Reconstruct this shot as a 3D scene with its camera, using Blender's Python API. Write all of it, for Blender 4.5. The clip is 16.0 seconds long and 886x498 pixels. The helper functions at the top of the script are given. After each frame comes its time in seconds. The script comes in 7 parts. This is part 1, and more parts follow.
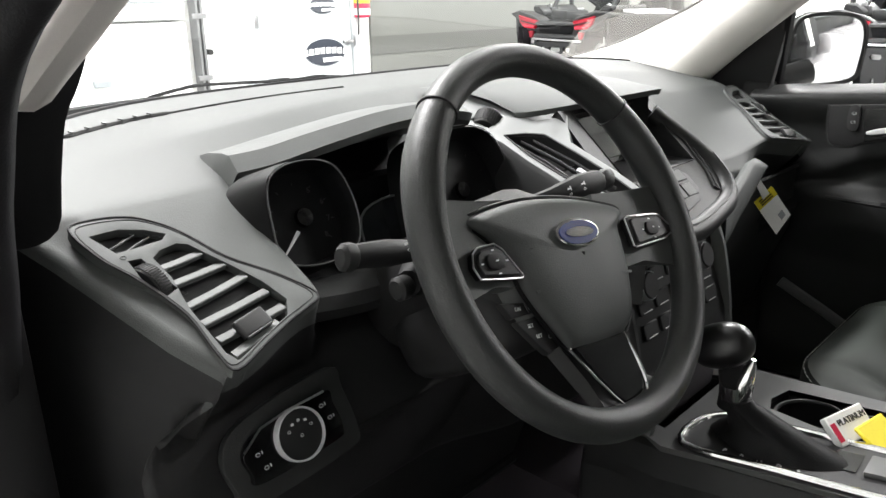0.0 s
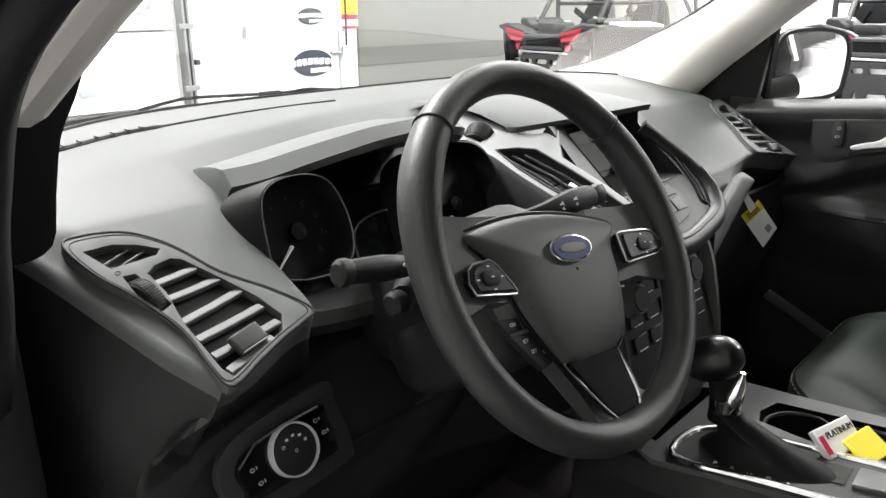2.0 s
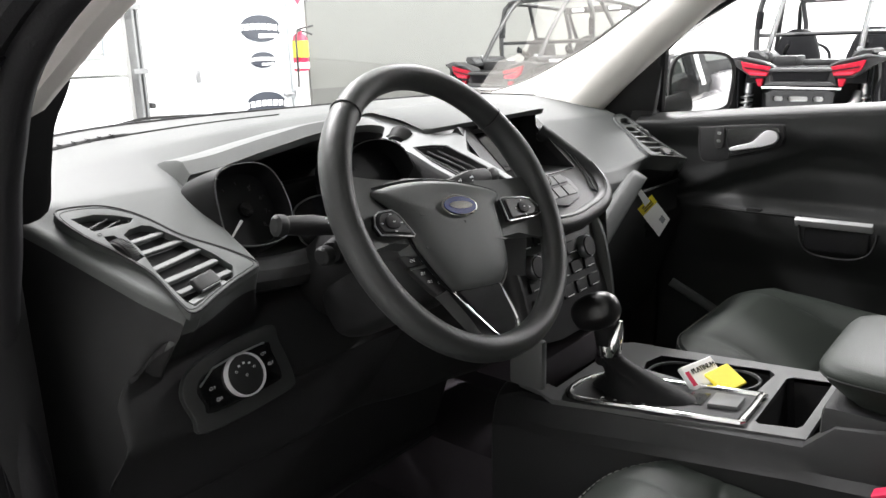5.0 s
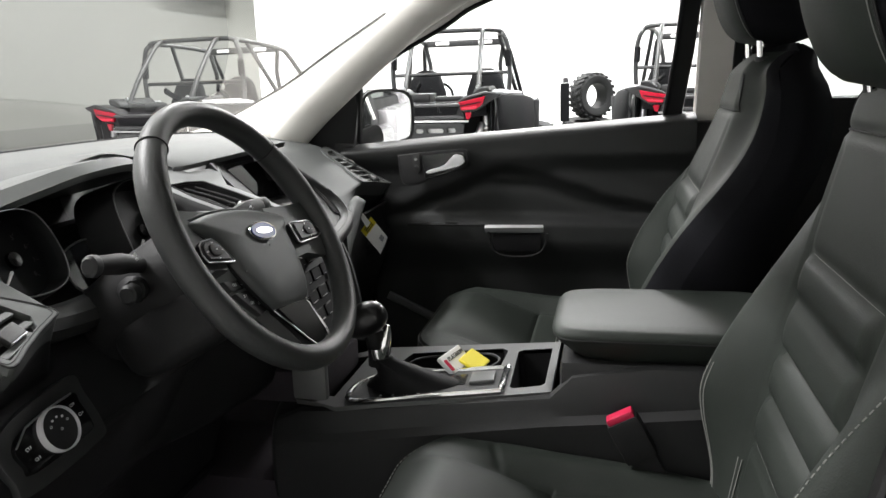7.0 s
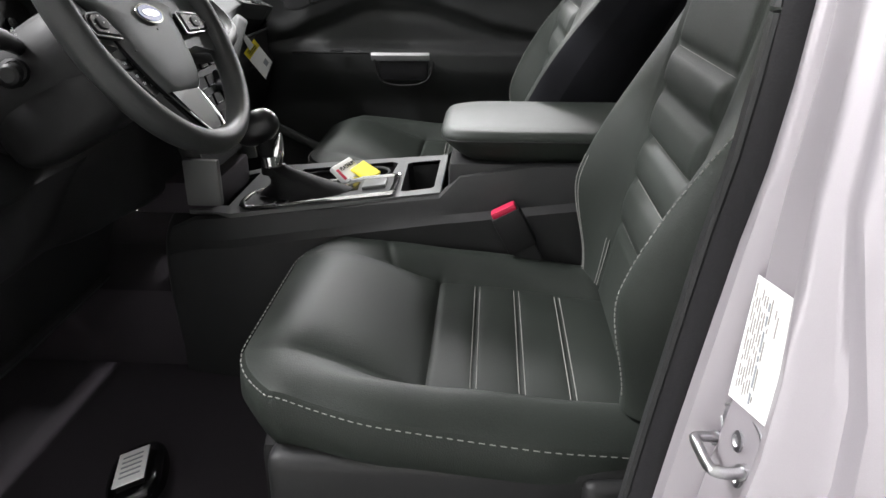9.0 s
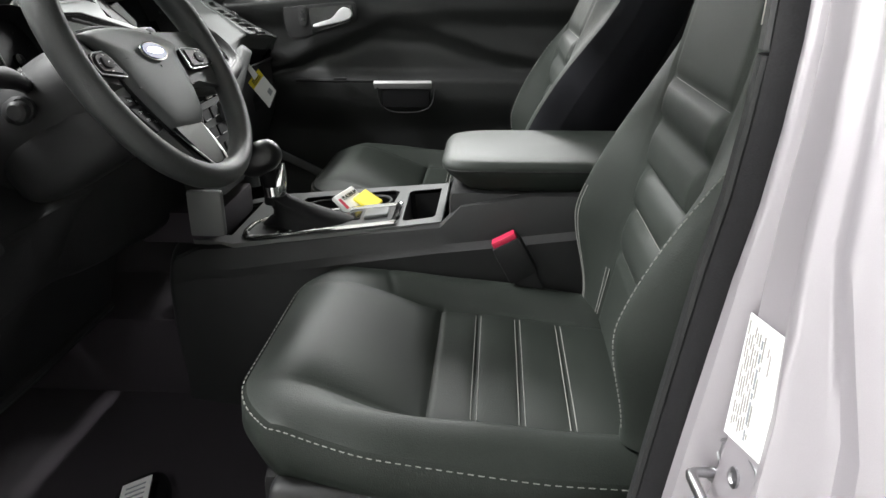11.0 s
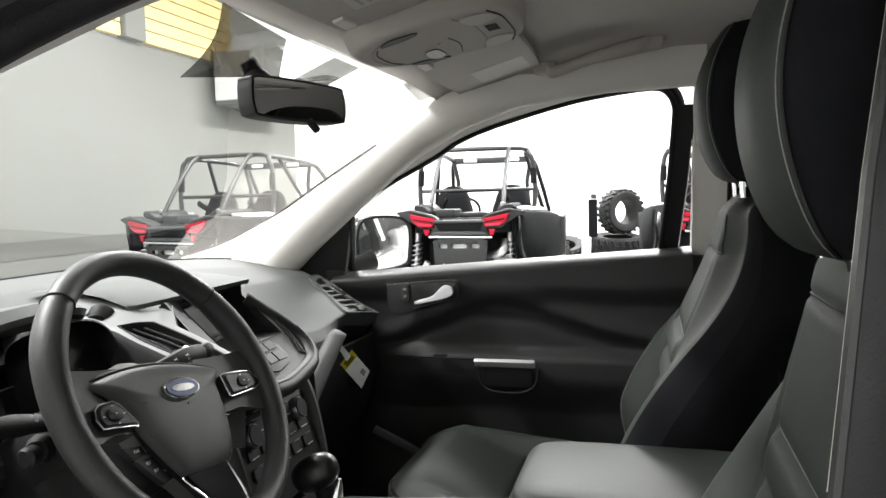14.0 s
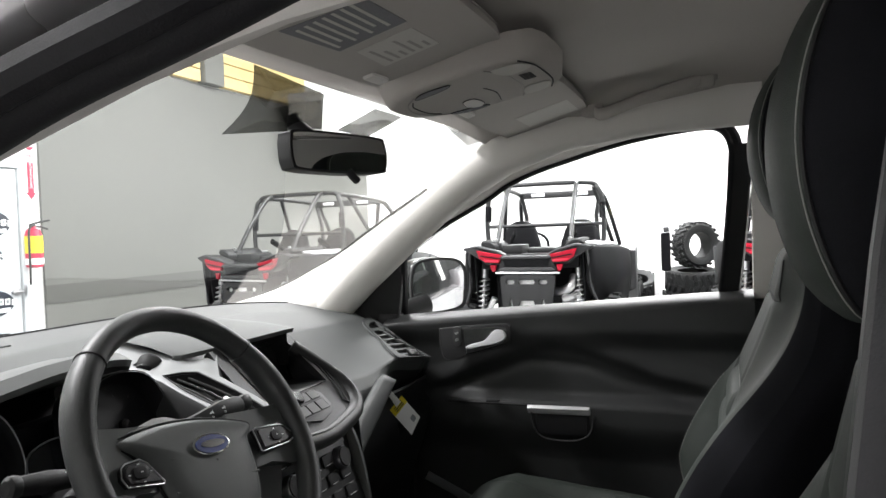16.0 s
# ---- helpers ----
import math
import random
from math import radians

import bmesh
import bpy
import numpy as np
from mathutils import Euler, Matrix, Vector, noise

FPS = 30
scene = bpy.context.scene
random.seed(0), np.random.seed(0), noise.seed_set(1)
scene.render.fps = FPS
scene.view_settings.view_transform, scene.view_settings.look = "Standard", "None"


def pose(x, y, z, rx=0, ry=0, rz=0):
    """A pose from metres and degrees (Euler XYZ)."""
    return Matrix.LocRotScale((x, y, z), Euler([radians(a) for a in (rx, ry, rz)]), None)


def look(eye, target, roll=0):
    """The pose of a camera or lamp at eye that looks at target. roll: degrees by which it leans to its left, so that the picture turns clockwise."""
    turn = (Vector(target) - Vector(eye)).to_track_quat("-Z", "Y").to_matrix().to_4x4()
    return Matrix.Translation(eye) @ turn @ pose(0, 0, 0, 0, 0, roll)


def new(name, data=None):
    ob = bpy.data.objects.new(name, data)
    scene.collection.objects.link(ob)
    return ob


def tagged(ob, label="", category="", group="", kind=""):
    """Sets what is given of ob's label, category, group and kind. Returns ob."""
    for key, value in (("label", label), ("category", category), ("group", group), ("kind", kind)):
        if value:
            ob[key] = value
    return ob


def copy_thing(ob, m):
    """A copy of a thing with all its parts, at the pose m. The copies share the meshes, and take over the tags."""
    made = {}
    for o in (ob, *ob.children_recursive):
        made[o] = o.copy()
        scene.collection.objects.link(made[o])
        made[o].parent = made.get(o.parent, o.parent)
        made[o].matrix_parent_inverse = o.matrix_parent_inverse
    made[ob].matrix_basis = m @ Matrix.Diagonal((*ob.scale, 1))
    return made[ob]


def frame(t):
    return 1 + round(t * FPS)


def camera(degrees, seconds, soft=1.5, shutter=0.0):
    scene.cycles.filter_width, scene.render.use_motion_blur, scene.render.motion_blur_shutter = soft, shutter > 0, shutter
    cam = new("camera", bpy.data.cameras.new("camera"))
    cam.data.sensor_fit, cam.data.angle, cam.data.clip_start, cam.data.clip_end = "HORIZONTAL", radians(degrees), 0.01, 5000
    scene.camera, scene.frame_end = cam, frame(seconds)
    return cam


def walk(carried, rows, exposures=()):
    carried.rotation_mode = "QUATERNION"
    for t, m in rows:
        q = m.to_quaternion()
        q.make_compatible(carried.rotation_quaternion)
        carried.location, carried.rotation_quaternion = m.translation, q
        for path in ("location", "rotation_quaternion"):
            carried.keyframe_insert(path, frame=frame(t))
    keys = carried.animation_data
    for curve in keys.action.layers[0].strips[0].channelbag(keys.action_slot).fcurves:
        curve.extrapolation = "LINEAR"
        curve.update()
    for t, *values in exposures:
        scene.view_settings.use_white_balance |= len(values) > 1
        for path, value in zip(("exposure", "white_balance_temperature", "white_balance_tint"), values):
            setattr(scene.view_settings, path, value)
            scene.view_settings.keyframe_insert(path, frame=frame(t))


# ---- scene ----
cam = camera(61.0, 16.0, soft=1.5)
PATH = [
    (0, (-0.944, -0.37, 1.275), (0.424, 0.943, 0.639), -0.8),
    (0.5, (-0.948, -0.368, 1.277), (0.42, 0.945, 0.641), -0.8),
    (1, (-0.945, -0.365, 1.28), (0.43, 0.948, 0.659), -0.5),
    (1.5, (-0.946, -0.365, 1.28), (0.435, 0.945, 0.668), -0.5),
    (2, (-0.951, -0.366, 1.281), (0.448, 0.926, 0.67), -0.4),
    (2.5, (-0.955, -0.372, 1.282), (0.448, 0.92, 0.68), -0.6),
    (3, (-0.952, -0.374, 1.278), (0.453, 0.914, 0.672), -1.0),
    (5.5, (-1.106, -0.564, 1.239), (0.452, 0.602, 0.775), -1.3),
    (6, (-1.133, -0.561, 1.235), (0.538, 0.441, 0.782), -1.2),
    (6.5, (-1.182, -0.492, 1.243), (0.628, 0.217, 0.772), -2.5),
    (7, (-1.249, -0.435, 1.247), (0.654, -0.002, 0.812), -2.0),
    (7.5, (-1.287, -0.428, 1.25), (0.655, -0.171, 0.846), -1.1),
    (8, (-1.32, -0.428, 1.217), (0.618, -0.262, 0.751), -0.8),
    (8.5, (-1.324, -0.425, 1.186), (0.564, -0.286, 0.541), -0.4),
    (9, (-1.328, -0.427, 1.161), (0.513, -0.312, 0.388), 0.0),
    (11.5, (-1.33, -0.435, 1.193), (0.547, -0.289, 0.519), -0.8),
    (12, (-1.318, -0.434, 1.225), (0.608, -0.243, 0.719), -0.6),
    (12.5, (-1.293, -0.44, 1.248), (0.655, -0.217, 0.857), -0.9),
    (13, (-1.233, -0.464, 1.277), (0.721, -0.164, 0.972), -1.3),
    (13.5, (-1.192, -0.505, 1.289), (0.752, -0.091, 1.061), -2.1),
    (14, (-1.153, -0.545, 1.294), (0.769, -0.012, 1.145), -1.4),
    (14.5, (-1.146, -0.577, 1.304), (0.745, 0.064, 1.187), -1.8),
    (15, (-1.128, -0.591, 1.311), (0.745, 0.104, 1.22), -1.9),
    (15.5, (-1.128, -0.595, 1.312), (0.738, 0.12, 1.242), -2.2),
    (16, (-1.122, -0.595, 1.319), (0.744, 0.122, 1.263), -2.1),
]
LIGHTEN = ((0, 0.2, 6500, 9), (3, 0.2, 6500, 9), (5.5, 0.3, 6450, 11), (6.5, -0.0, 6500, 9), (7, -0.15, 6500, 9), (8, -0.15, 6450, 10), (9, 0.3, 6400, 11), (11.5, 0.4, 6450, 5), (12, 0.52, 6500, 2), (12.5, 0.55, 6550, 0), (13, 0.45, 6500, 3), (14, 0.1, 6500, 8), (15, -0.1, 6500, 9), (16, -0.2, 6400, 10))
walk(cam, [(t, look(eye, target, roll)) for t, eye, target, roll in PATH], LIGHTEN)

# ---- light ----
world = bpy.data.worlds.new("world")
scene.world = world
world.use_nodes = True
world.node_tree.nodes["Background"].inputs["Color"].default_value = (0.8, 0.85, 0.9, 1)
world.node_tree.nodes["Background"].inputs["Strength"].default_value = 0.05


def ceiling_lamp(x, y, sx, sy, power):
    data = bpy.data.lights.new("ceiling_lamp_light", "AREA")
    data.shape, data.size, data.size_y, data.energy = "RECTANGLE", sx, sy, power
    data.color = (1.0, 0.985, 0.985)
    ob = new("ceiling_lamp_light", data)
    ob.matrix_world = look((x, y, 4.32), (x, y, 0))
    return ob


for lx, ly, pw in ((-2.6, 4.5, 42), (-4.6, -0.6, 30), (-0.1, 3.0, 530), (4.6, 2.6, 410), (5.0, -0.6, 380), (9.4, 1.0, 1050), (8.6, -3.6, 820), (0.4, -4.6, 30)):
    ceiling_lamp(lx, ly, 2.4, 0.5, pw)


# ---- materials ----
def material(name, color, rough=0.5, metal=0.0, vary=0.12, grain=200.0, bump=0.15, stain=3.0, coat=0.0, spec=0.5, transmission=0.0, tint=None, rough_vary=0.08):
    """A surface with fine grain, broad stains and a little relief."""
    m = bpy.data.materials.new(name)
    m.use_nodes = True
    nt = m.node_tree
    b = nt.nodes["Principled BSDF"]
    b.inputs["Roughness"].default_value = rough
    b.inputs["Metallic"].default_value = metal
    b.inputs["Coat Weight"].default_value = coat
    b.inputs["Coat Roughness"].default_value = 0.08
    b.inputs["Specular IOR Level"].default_value = spec
    b.inputs["Transmission Weight"].default_value = transmission
    co = nt.nodes.new("ShaderNodeTexCoord")
    fine = nt.nodes.new("ShaderNodeTexNoise")
    fine.inputs["Scale"].default_value, fine.inputs["Detail"].default_value = grain, 3
    wide = nt.nodes.new("ShaderNodeTexNoise")
    wide.inputs["Scale"].default_value, wide.inputs["Detail"].default_value = stain, 4
    nt.links.new(co.outputs["Object"], fine.inputs["Vector"])
    nt.links.new(co.outputs["Object"], wide.inputs["Vector"])
    add = nt.nodes.new("ShaderNodeMath")
    add.operation = "ADD"
    nt.links.new(fine.outputs["Fac"], add.inputs[0])
    nt.links.new(wide.outputs["Fac"], add.inputs[1])
    half = nt.nodes.new("ShaderNodeMath")
    half.operation, half.inputs[1].default_value = "MULTIPLY", 0.5
    nt.links.new(add.outputs[0], half.inputs[0])
    ramp = nt.nodes.new("ShaderNodeValToRGB")
    ramp.color_ramp.elements[0].position, ramp.color_ramp.elements[1].position = 0.3, 0.7
    other = tint or color
    ramp.color_ramp.elements[0].color = (*[c * (1 - vary) for c in color], 1)
    ramp.color_ramp.elements[1].color = (*[min(1, c * (1 + vary)) for c in other], 1)
    nt.links.new(half.outputs[0], ramp.inputs["Fac"])
    nt.links.new(ramp.outputs["Color"], b.inputs["Base Color"])
    if rough_vary:
        rr = nt.nodes.new("ShaderNodeMapRange")
        rr.inputs["To Min"].default_value, rr.inputs["To Max"].default_value = max(0, rough - rough_vary), min(1, rough + rough_vary)
        nt.links.new(wide.outputs["Fac"], rr.inputs["Value"])
        nt.links.new(rr.outputs["Result"], b.inputs["Roughness"])
    if bump:
        bp = nt.nodes.new("ShaderNodeBump")
        bp.inputs["Strength"].default_value, bp.inputs["Distance"].default_value = bump, 0.001
        nt.links.new(fine.outputs["Fac"], bp.inputs["Height"])
        nt.links.new(bp.outputs["Normal"], b.inputs["Normal"])
    return m


def glass(name, color, rough=0.0, sheen=0.04, slant=0.0):
    """A thin pane: mostly clear, with a mirror-like sheen."""
    m = bpy.data.materials.new(name)
    m.use_nodes = True
    nt = m.node_tree
    out = nt.nodes["Material Output"]
    nt.nodes.remove(nt.nodes["Principled BSDF"])
    clear = nt.nodes.new("ShaderNodeBsdfTransparent")
    clear.inputs["Color"].default_value = (*color, 1)
    gloss = nt.nodes.new("ShaderNodeBsdfGlossy")
    gloss.inputs["Roughness"].default_value = rough
    mix = nt.nodes.new("ShaderNodeMixShader")
    mix.inputs[0].default_value = sheen
    if slant:
        facing = nt.nodes.new("ShaderNodeLayerWeight")
        facing.inputs["Blend"].default_value = 0.5
        power = nt.nodes.new("ShaderNodeMath")
        power.operation, power.inputs[1].default_value = "POWER", 5.0
        share = nt.nodes.new("ShaderNodeMapRange")
        share.inputs["To Min"].default_value, share.inputs["To Max"].default_value = sheen, slant
        nt.links.new(facing.outputs["Facing"], power.inputs[0])
        nt.links.new(power.outputs[0], share.inputs["Value"])
        nt.links.new(share.outputs["Result"], mix.inputs[0])
    nt.links.new(clear.outputs[0], mix.inputs[1])
    nt.links.new(gloss.outputs[0], mix.inputs[2])
    nt.links.new(mix.outputs[0], out.inputs["Surface"])
    return m


DASH = material("dash_soft_plastic", (0.068, 0.0725, 0.0705), 0.62, grain=700, bump=0.25, stain=4, vary=0.1)
DARK = material("black_hard_plastic", (0.0128, 0.0126, 0.0132), 0.55, grain=900, bump=0.2, stain=6, vary=0.15, spec=0.28)
PLASTIC = material("charcoal_hard_plastic", (0.0168, 0.017, 0.0174), 0.5, grain=900, bump=0.2, stain=6, vary=0.12, spec=0.38)
GLOSS = material("gloss_black_plastic", (0.004, 0.004, 0.0045), 0.16, grain=300, bump=0.0, stain=9, vary=0.2, rough_vary=0.04)
STACKSATIN = material("dark_satin_trim", (0.24, 0.245, 0.245), 0.46, metal=0.2, grain=900, bump=0.05, vary=0.05)
SATIN = material("satin_silver_paint", (0.09, 0.092, 0.091), 0.45, metal=0.15, grain=900, bump=0.05, vary=0.05)
WHITESILVER = material("pale_silver_paint", (0.62, 0.62, 0.63), 0.4, metal=0.3, grain=900, bump=0.02, vary=0.04)
CHROME = material("bright_chrome", (0.8, 0.8, 0.8), 0.1, metal=1.0, grain=50, bump=0.0, vary=0.03, rough_vary=0.04)
STEEL = material("dull_steel", (0.45, 0.45, 0.46), 0.32, metal=1.0, grain=300, bump=0.08, vary=0.1)
LEATHER = material("charcoal_leather", (0.0215, 0.026, 0.022), 0.58, grain=520, bump=0.4, stain=7, vary=0.16, rough_vary=0.06, spec=0.28)
RIMLEATHER = material("wheel_leather", (0.023, 0.0245, 0.024), 0.48, grain=600, bump=0.35, stain=9, vary=0.14)
HUBSKIN = material("grained_airbag_skin", (0.055, 0.059, 0.0575), 0.52, grain=800, bump=0.3, stain=6, vary=0.1)
DOORSKIN = material("black_door_skin", (0.02, 0.0208, 0.0208), 0.5, grain=700, bump=0.3, stain=5, vary=0.12, spec=0.4)
CLOTH = material("black_seat_back_cloth", (0.011, 0.011, 0.013), 0.9, grain=900, bump=0.4, vary=0.2, spec=0.08)
THREAD = material("pale_grey_thread", (0.24, 0.24, 0.225), 0.8, grain=900, bump=0.3)
CARPET = material("black_carpet", (0.024, 0.019, 0.024), 0.95, grain=600, bump=0.8, vary=0.3)
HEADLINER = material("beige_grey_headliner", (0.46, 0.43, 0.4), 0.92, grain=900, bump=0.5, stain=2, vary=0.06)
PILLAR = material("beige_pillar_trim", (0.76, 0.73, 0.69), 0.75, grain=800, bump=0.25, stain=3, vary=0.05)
RUBBER = material("black_rubber_seal", (0.013, 0.0125, 0.014), 0.6, grain=500, bump=0.3, vary=0.2, spec=0.22)
PAINT = material("silver_car_paint", (0.56, 0.54, 0.555), 0.26, metal=0.7, grain=1500, bump=0.02, vary=0.05, coat=0.7)
JAMB = material("pearl_silver_jamb_paint", (0.42, 0.395, 0.42), 0.34, metal=0.4, grain=1500, bump=0.02, vary=0.05, coat=0.3)
WHITEPAPER = material("white_paper", (0.88, 0.88, 0.87), 0.7, grain=300, bump=0.05, vary=0.03)
YELLOW = material("yellow_card", (0.75, 0.62, 0.02), 0.6, grain=300, bump=0.05, vary=0.06)
INK = material("black_ink", (0.02, 0.02, 0.02), 0.7, grain=300, bump=0.0, vary=0.1)
RED = material("red_plastic", (0.58, 0.02, 0.07), 0.35, grain=300, bump=0.05, vary=0.08)
REDLENS = material("red_lamp_lens", (0.3, 0.006, 0.02), 0.25, grain=60, bump=0.1, vary=0.45, spec=0.25)
BLUE = material("dark_blue_enamel", (0.012, 0.025, 0.14), 0.35, grain=100, bump=0.0, vary=0.1, spec=0.15)
MARK = material("white_print", (0.7, 0.7, 0.7), 0.6, grain=300, bump=0.0, vary=0.03)
MIRROR = material("mirror_glass", (0.86, 0.87, 0.88), 0.015, metal=1.0, grain=10, bump=0.0, vary=0.02, rough_vary=0.0)
SCREEN = material("dark_screen_glass", (0.012, 0.013, 0.015), 0.05, grain=40, bump=0.0, vary=0.1, coat=0.2, rough_vary=0.02, spec=0.35)
WINDSCREEN = glass("windscreen_glass", (0.93, 0.96, 0.94), sheen=0.13, slant=0.95)
SIDEGLASS = glass("side_glass", (0.95, 0.97, 0.96), sheen=0.04)
DARKGLASS = glass("tinted_rear_glass", (0.5, 0.52, 0.51), sheen=0.05)
LABEL = material("pale_sewn_label", (0.56, 0.54, 0.5), 0.8, grain=300, bump=0.05, vary=0.04)
DARKLABEL = material("grey_printed_label", (0.2, 0.2, 0.21), 0.8, grain=300, bump=0.05, vary=0.1)
LABELPRINT = material("faint_label_print", (0.36, 0.34, 0.32), 0.8, grain=300, bump=0.0, vary=0.06)
DIAL = material("matt_black_plastic", (0.005, 0.005, 0.0055), 0.5, grain=300, bump=0.0, vary=0.1, spec=0.15)
GAITER = material("black_gaiter_leather", (0.005, 0.005, 0.0055), 0.62, grain=500, bump=0.4, vary=0.15, spec=0.22)
KNOB = material("polished_black_knob", (0.006, 0.006, 0.0065), 0.34, grain=400, bump=0.05, vary=0.1)
FRIT = material("black_dot_glass_band", (0.03, 0.03, 0.03), 0.25, grain=900, bump=0.0, vary=0.2)
DOTS = glass("dotted_shade_glass", (0.14, 0.136, 0.13), sheen=0.13)
WHITEWALL = material("white_painted_wall", (0.86, 0.86, 0.85), 0.75, grain=60, bump=0.2, stain=0.7, vary=0.03)
DOORPAINT = material("pale_grey_door_paint", (0.55, 0.57, 0.59), 0.5, grain=60, bump=0.1, stain=0.8, vary=0.04)
GREYWALL = material("grey_painted_wall", (0.15, 0.15, 0.14), 0.7, grain=60, bump=0.2, stain=0.5, vary=0.05)
GREYLOW = material("darker_grey_wainscot", (0.1, 0.1, 0.093), 0.65, grain=60, bump=0.2, stain=0.6, vary=0.06)
CONCRETE = material("sealed_concrete_floor", (0.42, 0.42, 0.41), 0.35, grain=25, bump=0.25, stain=0.6, vary=0.14)
CEILING = material("white_ceiling_board", (0.8, 0.8, 0.79), 0.85, grain=30, bump=0.2, stain=0.6, vary=0.03)
CREAM = material("cream_siding", (0.72, 0.56, 0.26), 0.7, grain=60, bump=0.2, stain=1.0, vary=0.06)
TYRE = material("black_tyre_rubber", (0.012, 0.012, 0.0125), 0.75, grain=120, bump=0.5, vary=0.2, spec=0.3)
UTVPLASTIC = material("dark_grey_moulded_plastic", (0.016, 0.016, 0.017), 0.55, grain=200, bump=0.2, vary=0.25, spec=0.35)
UTVBLACK = material("black_moulded_plastic", (0.005, 0.005, 0.006), 0.7, grain=200, bump=0.2, vary=0.2, spec=0.12)
UTVGREY = material("worn_dark_grey_plastic", (0.045, 0.045, 0.047), 0.55, grain=200, bump=0.2, vary=0.2, spec=0.3)
PALEPANEL = material("pale_silver_plastic", (0.5, 0.5, 0.51), 0.35, metal=0.2, grain=300, bump=0.05, vary=0.08)
REDFACET = material("bright_red_lens", (0.62, 0.02, 0.05), 0.2, grain=60, bump=0.1, vary=0.25)
CAGE = material("dark_powder_coated_tube", (0.03, 0.03, 0.031), 0.32, metal=0.2, grain=400, bump=0.1, vary=0.1)
WHITEPLASTIC = material("white_plastic", (0.8, 0.8, 0.8), 0.4, grain=200, bump=0.05, vary=0.03)
DARKPRINT = material("dark_blue_grey_print", (0.03, 0.035, 0.05), 0.6, grain=200, bump=0.0, vary=0.15, spec=0.3)
TRACKGREY = material("galvanised_grey_steel", (0.22, 0.22, 0.225), 0.45, metal=0.4, grain=200, bump=0.1, vary=0.15)
GREYPRINT = material("grey_print", (0.3, 0.32, 0.34), 0.6, grain=200, bump=0.0, vary=0.1)


# ---- mesh helpers ----
BASE = {}


def thing(name, at, label, category, group="", kind=""):
    ob = new(name)
    ob.location = at
    ob.empty_display_size = 0.05
    BASE[ob.name] = Vector(at)
    return tagged(ob, label, category, group, kind)


def finish(bm, name, mat, angle=38):
    bmesh.ops.recalc_face_normals(bm, faces=bm.faces)
    me = bpy.data.meshes.new(name)
    bm.to_mesh(me)
    bm.free()
    me.shade_smooth()
    me.set_sharp_from_angle(angle=radians(angle))
    me.materials.append(mat)
    return me


def part(name, bm, mat, parent, label="", angle=38):
    """Links a bmesh, built in the car's own axes, as one mesh object under a thing or a part."""
    base = BASE[parent.name]
    bm.transform(Matrix.Translation(-base))
    ob = new(name, finish(bm, name, mat, angle))
    ob.parent = parent
    BASE[ob.name] = base
    if label:
        ob["label"] = label
    return ob


def single(name, bm, mat, label, category, kind="", group="", angle=38):
    ob = new(name, finish(bm, name, mat, angle))
    return tagged(ob, label, category, group, kind)


def thick(ob, t, offset=-1.0):
    mod = ob.modifiers.new("thickness", "SOLIDIFY")
    mod.thickness, mod.offset = t, offset
    return ob


def curve_points(points, n=8, closed=False):
    """A smooth line through the points."""
    p = [Vector(q) for q in points]
    out, k = [], len(p)
    for i in range(k if closed else k - 1):
        a, b, c, d = (p[(i + j) % k] if closed else p[min(max(i + j, 0), k - 1)] for j in (-1, 0, 1, 2))
        for s in range(n):
            t = s / n
            out.append(0.5 * ((2 * b) + (c - a) * t + (2 * a - 5 * b + 4 * c - d) * t * t + (3 * b - a - 3 * c + d) * t ** 3))
    if not closed:
        out.append(p[-1])
    return out


def grid(rows, close_u=False, close_v=False, bm=None):
    """A sheet of quads through rows of points."""
    bm = bm or bmesh.new()
    vs = [[bm.verts.new(p) for p in r] for r in rows]
    nu, nv = len(vs), len(vs[0])
    for i in range(nu if close_u else nu - 1):
        for j in range(nv if close_v else nv - 1):
            a, b, c, d = vs[i][j], vs[(i + 1) % nu][j], vs[(i + 1) % nu][(j + 1) % nv], vs[i][(j + 1) % nv]
            if len({a, b, c, d}) == 4:
                bm.faces.new((a, b, c, d))
    return bm


def loft(rings, caps=True, bm=None):
    bm = bm or bmesh.new()
    first = len(bm.verts)
    grid(rings, close_v=True, bm=bm)
    if caps:
        bm.verts.ensure_lookup_table()
        n = len(rings[0])
        bm.faces.new([bm.verts[first + i] for i in range(n)][::-1])
        bm.faces.new([bm.verts[first + (len(rings) - 1) * n + i] for i in range(n)])
    return bm


def tube(points, r, n=10, closed=False, bm=None, flat=1.0):
    """A round bar along points; r may be one radius or one for each point; flat squeezes it sideways."""
    p = [Vector(q) for q in points]
    k = len(p)
    rings, up = [], None
    for i in range(k):
        a, b = (p[(i - 1) % k], p[(i + 1) % k]) if closed else (p[max(i - 1, 0)], p[min(i + 1, k - 1)])
        d = (b - a).normalized()
        if up is None:
            up = Vector((0, 0, 1)) if abs(d.z) < 0.9 else Vector((1, 0, 0))
        side = d.cross(up).normalized()
        up = side.cross(d).normalized()
        rad = r[i] if isinstance(r, (list, tuple)) else r
        rings.append([p[i] + (side * math.cos(w) * flat + up * math.sin(w)) * rad for w in (2 * math.pi * j / n for j in range(n))])
    bm = bm or bmesh.new()
    if closed:
        return grid(rings, close_u=True, close_v=True, bm=bm)
    return loft(rings, bm=bm)


